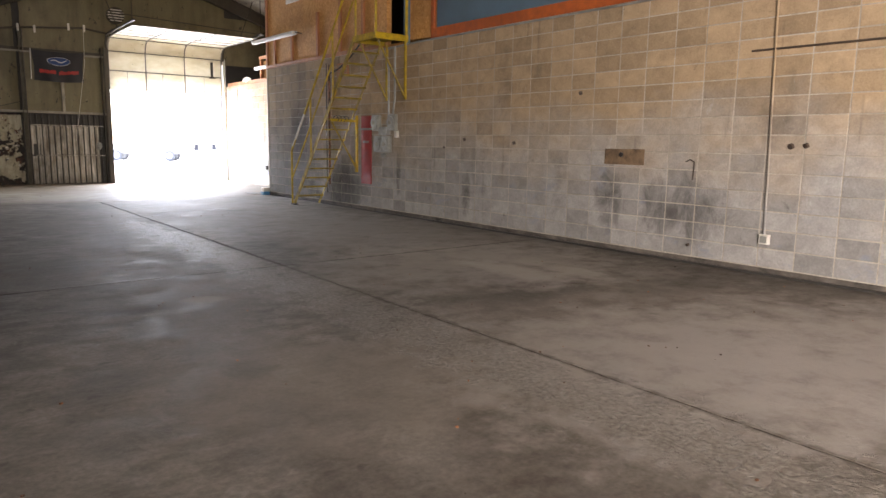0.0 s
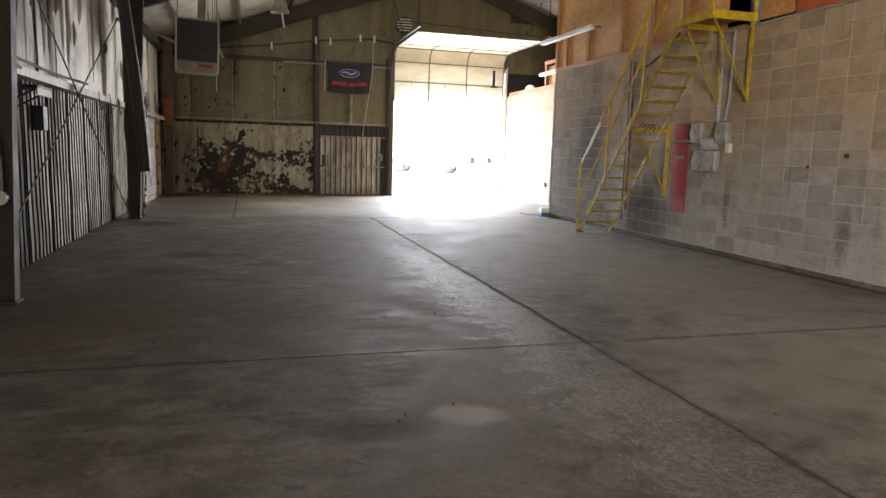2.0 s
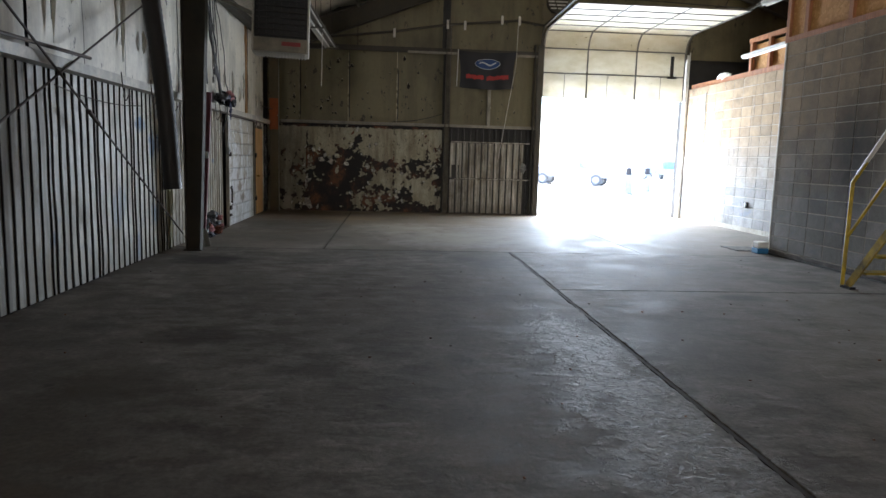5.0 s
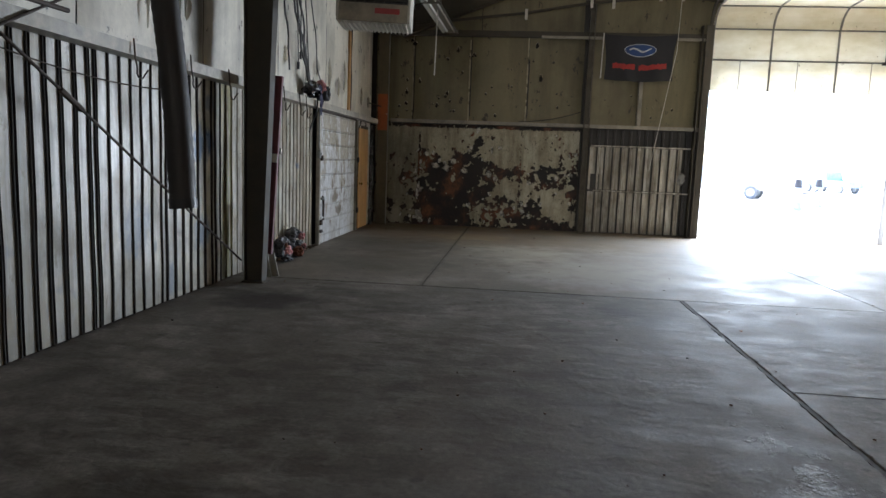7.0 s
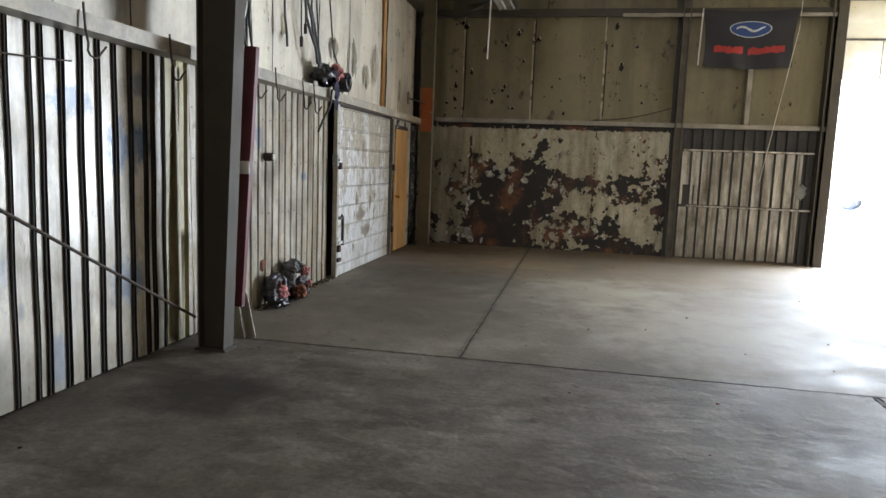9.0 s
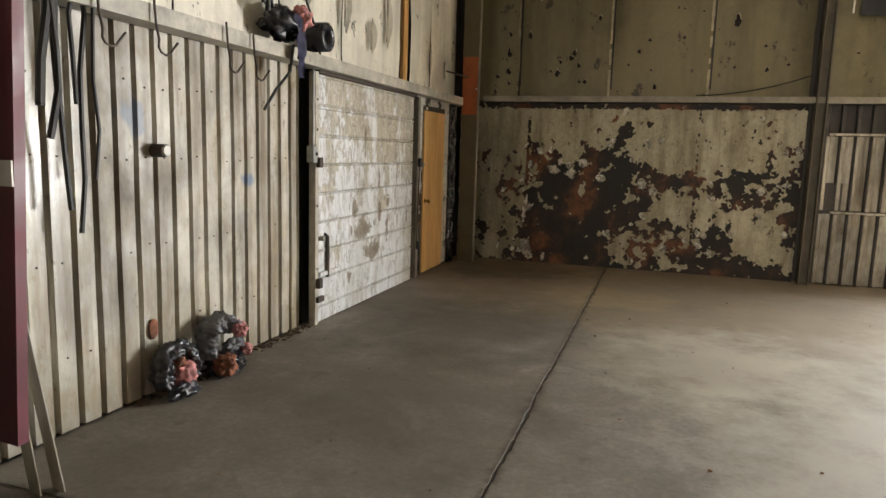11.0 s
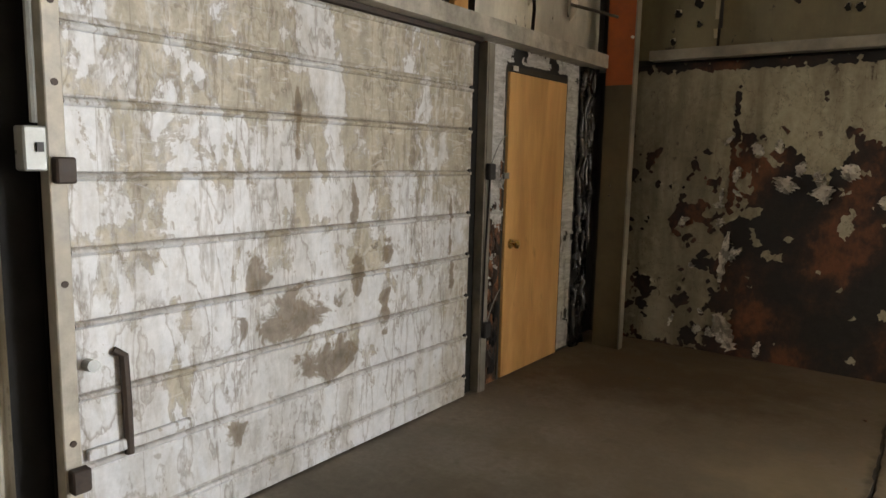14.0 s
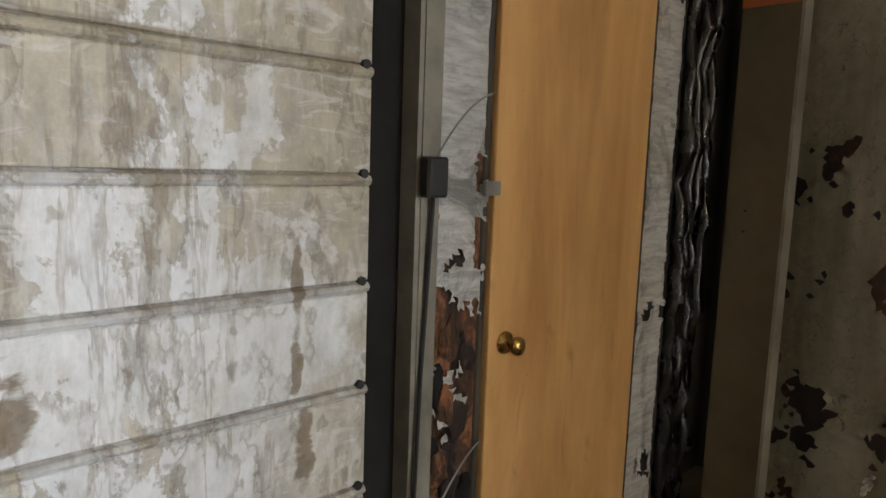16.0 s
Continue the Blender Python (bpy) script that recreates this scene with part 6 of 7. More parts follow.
part("sheet", rib_sheet_x(4.45, 6.62, 0.01, 2.26, WY), DARK, wall_back, "sooty ribbed sheet")
part("sheet", rib_sheet_x(4.47, 6.45, 0.96, 1.88, WY - 0.012), BACK_SHEET, wall_back, "pale ribbed sheet")
part("sheet", rib_sheet_x(4.47, 6.45, 0.02, 0.91, WY - 0.012), BACK_SHEET, wall_back, "pale ribbed sheet")
for z, x0, x1, mt in ((1.9, 4.5, 6.6, BACK_SHEET), (0.93, 4.6, 6.62, BACK_SHEET)):
    part("rail", boxes((x0, x1, WY - 0.1, WY - 0.02, z - 0.012, z + 0.018), bevel=0.004), mt, wall_back)
part("patch", boxes((4.46, 4.72, WY - 0.05, WY - 0.035, 0.95, 1.3), bevel=0.003), DARK, wall_back)
tat = thing("torn_bag", "torn grey plastic hanging on the sheet wall", "plastic scrap", (6.45, WY - 0.06, 1.2))
part("scrap", lump((6.45, WY - 0.07, 1.25), 0.08, 51, 0.5, (1, 0.3, 1.5)), GREYBOX, tat, smooth=True)

# banner, drawn as plain shapes
ban = thing("banner", "black cloth banner with a blue oval and a red stroke", "banner", (5.36, 25.1, 3.78))


def cloth_y(u, w):
    return 25.17 + 0.025 * math.sin(u * 14 + 2 * w) * (1.1 - w) + 0.03 * noise.noise((u * 4, w * 2, 6))


def cloth(x0, x1, z0, z1, dy, n=36, m=20, inside=None):
    bm = bmesh.new()
    vs = {}
    for i in range(n + 1):
        for j in range(m + 1):
            a, b = i / n, j / m
            x, z = x0 + (x1 - x0) * a, z0 + (z1 - z0) * b
            u, w = (x - 4.6) / 1.52, (z - 3.3) / 0.93
            zz = z - 0.1 * math.sin(math.pi * u) ** 1.0 * (1 - 0.8 * abs(w - 0.5)) * 0.6
            xx = x + (0.5 - u) * (0.1 * (1 - w) + 0.14 * math.sin(math.pi * min(1.0, 1 - w)) * 0.6)
            vs[i, j] = bm.verts.new((xx, cloth_y(u, w) + dy, zz))
    for i in range(n):
        for j in range(m):
            if inside is None or inside((i + 0.5) / n, (j + 0.5) / m):
                bm.faces.new((vs[i, j], vs[i + 1, j], vs[i + 1, j + 1], vs[i, j + 1]))
    loose = [v for v in bm.verts if not v.link_faces]
    bmesh.ops.delete(bm, geom=loose, context="VERTS")
    return bm


def ell(a, b, k=1.0):
    return ((a - 0.5) / (0.5 * k)) ** 2 + ((b - 0.5) / (0.5 * k)) ** 2 < 1


part("cloth", cloth(4.6, 6.12, 3.3, 4.23, 0), plain("black_cloth", (0.02, 0.02, 0.024), 0.75, 0.0, 0.3, 12), ban, smooth=True)
part("oval_rim", cloth(5.02, 5.72, 3.83, 4.08, -0.004, 60, 30, ell), plain("print_white", (0.6, 0.62, 0.65), 0.7), ban, "pale printed oval rim", True)
part("oval", cloth(5.035, 5.705, 3.842, 4.068, -0.008, 60, 30, ell), plain("print_blue", (0.02, 0.06, 0.2), 0.7), ban, "dark blue printed oval", True)
part("mark", cloth(5.13, 5.61, 3.9, 4.02, -0.012, 80, 24, lambda a, b: abs(b - 0.5 - 0.26 * math.sin(a * 7.5)) < 0.16 - 0.1 * abs(a - 0.5)), bpy.data.materials["print_white"], ban, "pale printed swoosh", True)
PRINT_RED = plain("print_red", (0.36, 0.025, 0.02), 0.7)
for x0, x1 in ((4.76, 5.27), (5.36, 5.98)):
    part("red_stroke", cloth(x0, x1, 3.53, 3.69, -0.004, 60, 16, lambda a, b: abs(b - 0.5) < 0.34 + 0.16 * noise.noise((a * 9, x0, b * 1.5))), PRINT_RED, ban, "ragged red printed bar", True)
for x in (4.62, 6.1):
    part("tie", tubes([(x, 25.19, 4.22), (x, 25.26, 4.17)], r=0.008), WHITE, ban)
part("hem", tubes([(4.6, 25.17, 4.25), (4.58, 25.17, 3.32)], r=0.012), WHITE, ban)
string = thing("pull_string", "thin pale string hanging from the upper girt", "string", (6.1, 25.1, 1.4))
part("string", tubes([(6.12, 25.1, 4.9), (6.1, 25.1, 3.9), (5.72, 25.15, 1.4)], r=0.006, n=5), WHITE, string)
cable = thing("wall_cable", "dark cable drooping across the end wall", "cable", (3.6, 25.35, 2.4))
part("cable", tubes(curve_pts((2.9, 25.34, 2.37), (4.25, 25.34, 2.62), 0.06), r=0.008, n=6), BLACK, cable)
clip = thing("pipe_clip", "pale pipe clip with a drop rod on the gable", "bracket", (0, 0, 0), "clips on the gable pipe")
part("plate", boxes((-0.03, 0.03, -0.02, 0.02, -0.12, 0.1), bevel=0.006), WHITE, clip)
clip.matrix_basis = Matrix.Translation((2.95, 25.1, 4.6))
for x, z in ((4.3, 4.86), (4.75, 4.85), (5.7, 5.02), (6.15, 5.02)):
    copy_thing(clip, Matrix.Translation((x, 25.1, z)))
gp = thing("gable_pipe", "dark pipe sagging under the gable rafter", "pipe", (4, 25.12, 4.7))
part("pipe", tubes([(0.6, 25.14, 4.36), (2.9, 25.14, 4.62), (4.3, 25.14, 4.85), (6.1, 25.14, 5.02), (7.0, 25.14, 4.9)], r=0.03), STEEL, gp)

# overhead door, half raised: framed translucent sections
k = Mat("fibreglass_panel", 0.5)
f = k.noise((1.5, 1.5, 3), 6, 0.6, (3, 1, 1))
spots = k.noise((9, 9, 9), 4, 0.7, (2, 8, 1))
c = k.ramp(f, (0.35, (0.58, 0.53, 0.37)), (0.65, (0.72, 0.69, 0.57)))
c = k.mix(k.ramp(spots, (0.66, 0.0), (0.7, 0.8)), c, (0.16, 0.13, 0.06))
k.color(c)
tr = k.n("ShaderNodeBsdfTranslucent")
k.link(c, tr.inputs[0])
mx = k.n("ShaderNodeMixShader", Fac=0.1)
k.link(k.b.outputs[0], mx.inputs[1]), k.link(tr.outputs[0], mx.inputs[2])
k.link(mx.outputs[0], k.t.nodes["Material Output"].inputs[0])
GLASSFIBRE = k.m
DOOR_RAIL = plain("dull_galvanised_rail", (0.17, 0.165, 0.15), 0.5, 0.2, 0.3, 7)
oh = thing("overhead_door", "half-raised overhead door of cream translucent panels", "door", (8.8, 25.3, 3.14), kind="structure")
line = [(25.3, 3.14), (25.3, 3.77), (25.3, 4.4), (24.98, 4.8), (24.4, 4.83), (23.8, 4.83), (23.2, 4.83), (22.6, 4.83), (22.0, 4.83)]
X0, X1 = 6.84, 10.7
for s, ((ya, za), (yb, zb)) in enumerate(zip(line, line[1:])):
    sec = part("section", bmesh.new(), STEEL, oh)
    d = Vector((0, yb - ya, zb - za))
    t = d.normalized()
    nrm = Vector((0, -t.z, t.y))
    A, B = Vector((0, ya, za)) + t * 0.006, Vector((0, yb, zb)) - t * 0.006
    for xa, xb in ((X0, X0 + 1.19), (X0 + 1.22, X0 + 2.5), (X0 + 2.53, X1)):
        bm = bmesh.new()
        n = 6
        g = []
        for i in range(n + 1):
            p = A.lerp(B, i / n) - nrm * (0.07 * math.sin(math.pi * i / n) if s == 2 else 0.004)
            g.append([bm.verts.new((x, p.y, p.z)) for x in (xa, xb)])
        for q, r2 in zip(g, g[1:]):
            bm.faces.new((q[0], q[1], r2[1], r2[0]))
        part("pane", bm, GLASSFIBRE, sec)
    for p in (A, B):
        bm = bmesh.new()
        bar(bm, (X0, p.y, p.z), (X1, p.y, p.z), 0.02, 0.028, nrm)
        part("rail", bm, WHITE if s == 0 and p == A else DOOR_RAIL, sec)
    for x in (X0 + 0.02, X0 + 1.2, X0 + 2.515, X1 - 0.02):
        bm = bmesh.new()
        mid = A.lerp(B, 0.5) - nrm * (0.07 if s == 2 else 0)
        bar(bm, (x, A.y, A.z), (x, mid.y, mid.z), 0.035, 0.03, nrm)
        bar(bm, (x, mid.y, mid.z), (x, B.y, B.z), 0.035, 0.03, nrm)
        part("stile", bm, DOOR_RAIL, sec)
    if s == 0:
        for x in (X0 + 0.6, X0 + 1.75, X0 + 3.2):
            bm = bmesh.new()
            bar(bm, (x, A.y, A.z), (x, B.y, B.z), 0.012, 0.02, nrm)
            part("glazing_bar", bm, GIRT, sec)
part("lock_bar", boxes((10.28, 10.36, 25.24, 25.28, 3.75, 4.3), (10.2, 10.45, 25.22, 25.25, 3.72, 3.78)), BLACK, oh, "black lock bar")
for x, nm in ((X0 - 0.04, 0), (X1 + 0.04, 1)):
    tr_ = thing("door_rail", "dark steel track of the overhead door", "door track", (x, 25.2, 0), "overhead door tracks", "structure")
    # The right-hand vertical is white too, glare put into its colour.
    part("vertical", boxes((x - 0.015, x + 0.015, 25.24, 25.28, 0.0 if nm else 2.9, 4.35)), WHITE if nm else STEEL, tr_)
    bm = bmesh.new()
    pts = [(25.26, 4.35)] + [(24.9 + 0.36 * math.cos(a), 4.5 + 0.4 * math.sin(a)) for a in (0.3, 0.7, 1.1, 1.5)] + [(21.6, 4.92)]
    for (ya, za), (yb, zb) in zip(pts, pts[1:]):
        bar(bm, (x, ya, za), (x, yb, zb), 0.06, 0.05, (0, 0.3, 1))
    part("curve", bm, STEEL, tr_)
    part("hanger", tubes([(x, 21.8, 4.95), (x, 21.8, 6.5)], r=0.015), STEEL, tr_)
    part("hanger", tubes([(x, 23.6, 4.95), (x + (0.5 if nm else -0.5), 23.6, 6.3)], r=0.015), STEEL, tr_)
part("shaft_cover", boxes((7.0, 10.7, 25.2, 25.38, 4.95, 5.1), bevel=0.01), DARK, oh)
fan = thing("gable_fan", "round dark louvred fan housing high on the gable", "fan", (7.15, 25.25, 5.5))
part("ring", tubes([(7.15, 25.35, 5.55), (7.15, 25.2, 5.55)], r=0.27, n=24), STEEL, fan)
for i in range(5):
    z = 5.38 + i * 0.085
    w = math.sqrt(max(0.01, 0.25 ** 2 - (z - 5.55) ** 2))
    part("louvre", boxes((7.15 - w, 7.15 + w, 25.17, 25.2, z - 0.015, z + 0.015)), WHITE, fan)
tie = thing("tie_rod", "long thin steel tie rod across the roof", "rod", (9, 23, 5.3))
part("rod", tubes([(6.9, 23.5, 5.35), (11.5, 23.5, 5.2)], r=0.015), STEEL, tie)

# ---------------- yard outside ----------------
CARWHITE = plain("white_car_paint", (0.7, 0.71, 0.73), 0.3, 0.0, 0.05, 3, 0.0)
CARBLUE = plain("pale_blue_car_paint", (0.42, 0.56, 0.66), 0.3, 0.0, 0.05, 3, 0.0)
TYRE = plain("tyre_rubber", (0.3, 0.3, 0.31), 0.8)
GLASS = plain("dark_window", (0.6, 0.65, 0.68), 0.1)


def wheel(c, r, parent):
    w = part("wheel", tubes([(c[0] - 0.1, c[1], c[2]), (c[0] + 0.1, c[1], c[2])], r=r, n=24), TYRE, parent)
    part("rim", tubes([(c[0] - 0.11, c[1], c[2]), (c[0] + 0.11, c[1], c[2])], r=r * 0.62, n=18), CARWHITE, w)


def car(x, y, paint, label, turn, truck=False):
    c = thing("parked_truck" if truck else "parked_car", label, "truck" if truck else "car", (0, 0, 0))
    L, H = (5.6, 1.05) if truck else (4.4, 0.85)
    prof = [(-L / 2, 0.35), (-L / 2, H), (-L * 0.2, H + 0.05), (-L * 0.12, H + 0.62), (L * 0.16, H + 0.65), (L * 0.3, H + 0.03), (L / 2, H - 0.12), (L / 2, 0.35)]
    if truck:
        prof = [(-L / 2, 0.5), (-L / 2, H), (-L * 0.05, H), (-L * 0.03, H + 0.75), (L * 0.18, H + 0.75), (L * 0.28, H + 0.08), (L / 2, H - 0.02), (L / 2, 0.5)]
    bm = bmesh.new()
    a = [bm.verts.new((-0.85, u, z)) for u, z in prof]
    b = [bm.verts.new((0.85, u, z)) for u, z in prof]
    bm.faces.new(a), bm.faces.new(b[::-1])
    for i in range(len(prof)):
        bm.faces.new((a[i], a[(i + 1) % len(prof)], b[(i + 1) % len(prof)], b[i]))
    bmesh.ops.bevel(bm, geom=list(bm.edges), offset=0.06, segments=2, affect="EDGES")
    part("body", bm, paint, c, smooth=False)
    for sx in (-0.86, 0.86):
        part("window", boxes((sx - 0.006, sx + 0.006, -L * 0.02, L * 0.2, H + 0.1, H + 0.55)), GLASS, c)
        for yy in (-L * 0.32, L * 0.32):
            wheel((sx * 0.93, yy, 0.36), 0.36, c)
    c.matrix_basis = pose(x, y, -0.02, 0, 0, turn)
    return c


car(26.0, 91, CARBLUE, "pale blue car parked across the yard", 60)
car(14.9, 52, CARWHITE, "white pickup truck parked in the yard", 60, True)
car(30.5, 74, CARBLUE, "pale blue truck parked in the yard", 20, True)
bol = thing("bollard", "pale grey painted bollard with a dark cap", "bollard", (0, 0, -0.02), "bollards in the yard")
part("post", tube(bmesh.new(), [(0, 0, 0), (0, 0, 0.06), (0, 0, 0.92)], 0.24, 20, 0.17), plain("weathered_grey_blue_paint", (0.55, 0.58, 0.62), 0.6), bol)
part("cap", tube(bmesh.new(), [(0, 0, 0.92), (0, 0, 1.1), (0, 0, 1.25)], 0.15, 20, 0.11), plain("faded_black_rubber", (0.09, 0.09, 0.1), 0.7), bol)
bol.matrix_basis = Matrix.Translation((14.35, 39.5, -0.02))
copy_thing(bol, Matrix.Translation((16.6, 43.0, -0.02)))
chain = thing("chain", "dark chain slung between the bollards", "chain", (12, 38.6, 0.7))
part("links", tubes(curve_pts((14.35, 39.5, 0.75), (16.6, 43.0, 0.8), 0.12), r=0.03), BLACK, chain)

# ---------------- right-hand side: upper storey, stairs, services ----------------
TOPZ = Z0 + NC * BH
up = structure("wall_upper", boxes((XR + 0.06, XR + 0.18, 12.3, 18.3, TOPZ, 7.0), (XR + 0.06, XR + 0.18, 10.7, 11.45, TOPZ, 7.0), (XR + 0.06, XR + 0.18, 11.45, 12.3, 5.65, 7.0), (XR + 0.06, XR + 0.18, 10.7, 18.3, TOPZ, TOPZ + 0.06)), OSB, "unpainted board wall of the upper storey")
structure("wall_upper_blue", boxes((XR + 0.08, XR + 0.18, YF, 10.6, TOPZ + 0.2, 7.0)), BLUE, "blue sheet wall of the upper storey")
structure("top_plate", boxes((XR + 0.0, XR + 0.19, YF, 10.62, TOPZ + 0.004, TOPZ + 0.2), bevel=0.006), ORANGE, "orange painted timber plate on the block wall", "trim")
structure("wall_upper_return", boxes((XR + 0.2, 12.5, 18.2, 18.3, TOPZ, 7.0)), OSB, "board end wall of the upper storey")
structure("wall_upper_back", boxes((12.5, 12.6, YF, 18.3, -0.03, 7.0)), DARK, "dark inner wall of the upper rooms")
structure("floor_upper", boxes((XR + 0.2, 12.5, YF, 18.2, TOPZ - 0.1, TOPZ - 0.01)), DARK, "dark upper floor", "floor")
for yy, zz, mt in ((17.75, 4.35, STUD), (16.7, 4.25, STUD), (15.3, 4.6, STUD), (14.2, 5.6, STUD), (13.2, 5.6, STUD), (18.25, 6.3, STUD), (10.65, 5.6, ORANGE), (6.2, 5.5, STEEL)):
    structure("stud", boxes((XR + 0.01, XR + 0.06, yy - 0.05, yy + 0.05, TOPZ, zz), bevel=0.004), mt, "stained timber stud on the board wall", "stud")
structure("door_post_blue", boxes((XR - 0.01, XR + 0.16, 11.45, 11.58, TOPZ, 5.6), bevel=0.005), BLUE, "blue painted timber door post", "trim")
structure("upper_plate", boxes((XR + 0.0, XR + 0.05, 12.4, 18.25, TOPZ + 0.004, TOPZ + 0.09), bevel=0.004), STUD, "stained timber sole plate", "trim")
pp = thing("wall_pipe", "grey conduit along the top of the block wall", "conduit", (XR, 0, TOPZ))
part("pipe", tubes([(XR - 0.03, YF, TOPZ - 0.01), (XR - 0.03, 11.0, TOPZ - 0.01), (XR - 0.03, 12.2, TOPZ - 0.04)], r=0.02), GREYBOX, pp)

# framing on the lower side wall
fr = structure("wall_frame", boxes((10.95, 11.05, 18.3, 25.4, TOPZ - 0.04, TOPZ + 0.12), bevel=0.005), STUD, "stained timber framing over the side wall", "frame")
for i in range(6):
    yy = 18.6 + i * 0.75
    part("upright", boxes((10.95, 11.04, yy, yy + 0.09, TOPZ + 0.12, TOPZ + 0.75)), STUD, fr)
part("top_rail", boxes((10.95, 11.04, 18.3, 22.5, TOPZ + 0.75, TOPZ + 0.84)), STUD, fr)
part("board", boxes((11.06, 11.08, 18.3, 22.4, TOPZ + 0.1, TOPZ + 0.7)), OSB, fr)
bm = bmesh.new()
bar(bm, (11.0, 19.4, TOPZ + 0.12), (11.0, 20.1, TOPZ + 0.75), 0.06, 0.08, (1, 0, 0))
part("diagonal", bm, STUD, fr)
junk = thing("odds_and_ends", "pale odds and ends lying on the wall top", "clutter", (10.95, 23.6, TOPZ))
part("heap", lump((11.0, 23.7, TOPZ + 0.16), 0.13, 61, 0.6, (0.5, 2.4, 0.7)), WHITE, junk, smooth=True)


def strip_light(a, b, label, reach, drop):
    s = thing("fluorescent_fixture", label, "lamp", a, "fluorescent fixtures")
    bm = bmesh.new()
    bar(bm, a, b, 0.14, 0.05)
    part("tray", bm, WHITE, s)
    for o in (-0.035, 0.035):
        part("tube", tubes([(a[0] + o, a[1], a[2] - 0.045), (b[0] + o, b[1], b[2] - 0.045)], r=0.017), WHITE, s)
    for p in (a, b):
        part("bracket", tubes([p, (p[0] + reach, p[1], p[2] - 0.02 + drop)], r=0.012), STEEL, s)


strip_light((9.22, 16.2, 4.22), (9.2, 18.75, 4.22), "unlit white fluorescent strip beside the board wall", 0.22, 0.0)
strip_light((10.75, 19.2, 3.95), (10.75, 22.3, 3.9), "unlit white fluorescent strip over the side wall", 0.3, 0.1)

# steel stair
WORN_YELLOW = plain("worn_dark_yellow_paint", (0.36, 0.25, 0.012), 0.5, 0.0, 0.6, 5)
st = thing("stair", "steep yellow steel stair with worn rungs and a handrail", "stairs", (8.95, 15.1, 0))
A0, A1 = Vector((0, 15.1, 0.02)), Vector((0, 12.25, 3.58))
for x in (8.6, 9.26):
    bm = bmesh.new()
    bar(bm, (x, A0.y, A0.z), (x, A1.y, A1.z), 0.02, 0.1 if x < 9 else 0.05, (0, 1, 1))
    part("stringer", bm, WORN_YELLOW, st)
NT = 15
for i in range(1, NT + 1):
    p = A0.lerp(A1, i / (NT + 1))
    bm = boxes((8.612, 9.25, p.y - 0.11, p.y + 0.09, p.z - 0.03, p.z), bevel=0.003)
    part("tread", bm, WORN_YELLOW, st)
part("foot", boxes((8.56, 8.64, 15.0, 15.18, 0, 0.03)), BLACK, st)
part("post", tubes([(8.6, 15.2, 0.0), (8.6, 15.2, 1.3)], r=0.024), YELLOW, st)
rail = [(8.6, 15.2, 1.3), (8.6, 14.2, 2.5), (8.6, 12.9, 4.15), (8.6, 12.2, 5.0)]
part("handrail", tubes(rail, r=0.024), YELLOW, st)
part("mid_rail", tubes([(8.6, 15.2, 0.62), (8.6, 14.2, 1.87), (8.6, 12.3, 4.3)], r=0.018), YELLOW, st)
part("post", tubes([(8.6, 14.2, 1.1), (8.6, 14.2, 2.5)], r=0.022), YELLOW, st)
part("post", tubes([(8.6, 13.15, 2.4), (8.6, 13.15, 3.85)], r=0.022), YELLOW, st)
part("bare_sleeve", tubes([(8.6, 15.12, 1.4), (8.6, 14.5, 2.14)], r=0.026), WHITE, st, "rail stretch worn to bare metal")
bm = bmesh.new()
bar(bm, (8.62, 13.3, 1.98), (9.25, 13.3, 1.98), 0.05, 0.05)
part("cross_bar", bm, YELLOW, st)
bm = bmesh.new()
bar(bm, (9.27, 13.3, 0.85), (9.27, 13.3, 2.1), 0.06, 0.05, (1, 0, 0))
part("wall_leg", bm, YELLOW, st)
bm = bmesh.new()
bar(bm, (9.25, 13.3, 0.95), (8.64, 13.3, 1.95), 0.03, 0.03, (0, 1, 0))
part("knee_brace", bm, WORN_YELLOW, st)
part("cable_coil", tubes([(8.7 + 0.012 * i, 13.25 + 0.08 * math.cos(i * 0.9), 2.02 + 0.06 * math.sin(i * 0.9)) for i in range(26)], r=0.009, n=6), BLACK, st, "black cable looped on the stair")
pf = thing("landing", "yellow steel landing with braces on the block wall", "landing", (8.95, 11.8, 3.5))
part("deck", boxes((8.6, 9.33, 11.43, 12.25, 3.58, 3.61)), WORN_YELLOW, pf)
for x0, x1, y0, y1 in ((8.57, 8.6, 11.4, 12.25), (8.6, 9.33, 11.4, 11.43), (8.6, 9.33, 12.25, 12.28)):
    part("edge_angle", boxes((x0, x1, y0, y1, 3.5, 3.62)), YELLOW, pf)
for yy in (12.12, 11.45):
    bm = bmesh.new()
    bar(bm, (9.3, yy, 2.38), (9.3, yy, 3.5), 0.045, 0.04, (1, 0, 0))
    part("wall_leg", bm, YELLOW, pf)
    bm = bmesh.new()
    bar(bm, (9.27, yy, 2.45), (8.64, yy, 3.5), 0.025, 0.035, (0, 1, 0))
    part("knee_brace", bm, WORN_YELLOW, pf)
for yy in (12.2, 11.45):
    part("post", tubes([(8.6, yy, 3.6), (8.6, yy, 4.75)], r=0.024), YELLOW, pf)
part("post", tubes([(9.3, 11.42, 3.6), (9.3, 11.42, 5.2)], r=0.03), YELLOW, pf)
part("rail", tubes([(8.6, 12.2, 4.75), (8.6, 11.45, 4.75), (9.3, 11.45, 4.75)], r=0.022), YELLOW, pf)

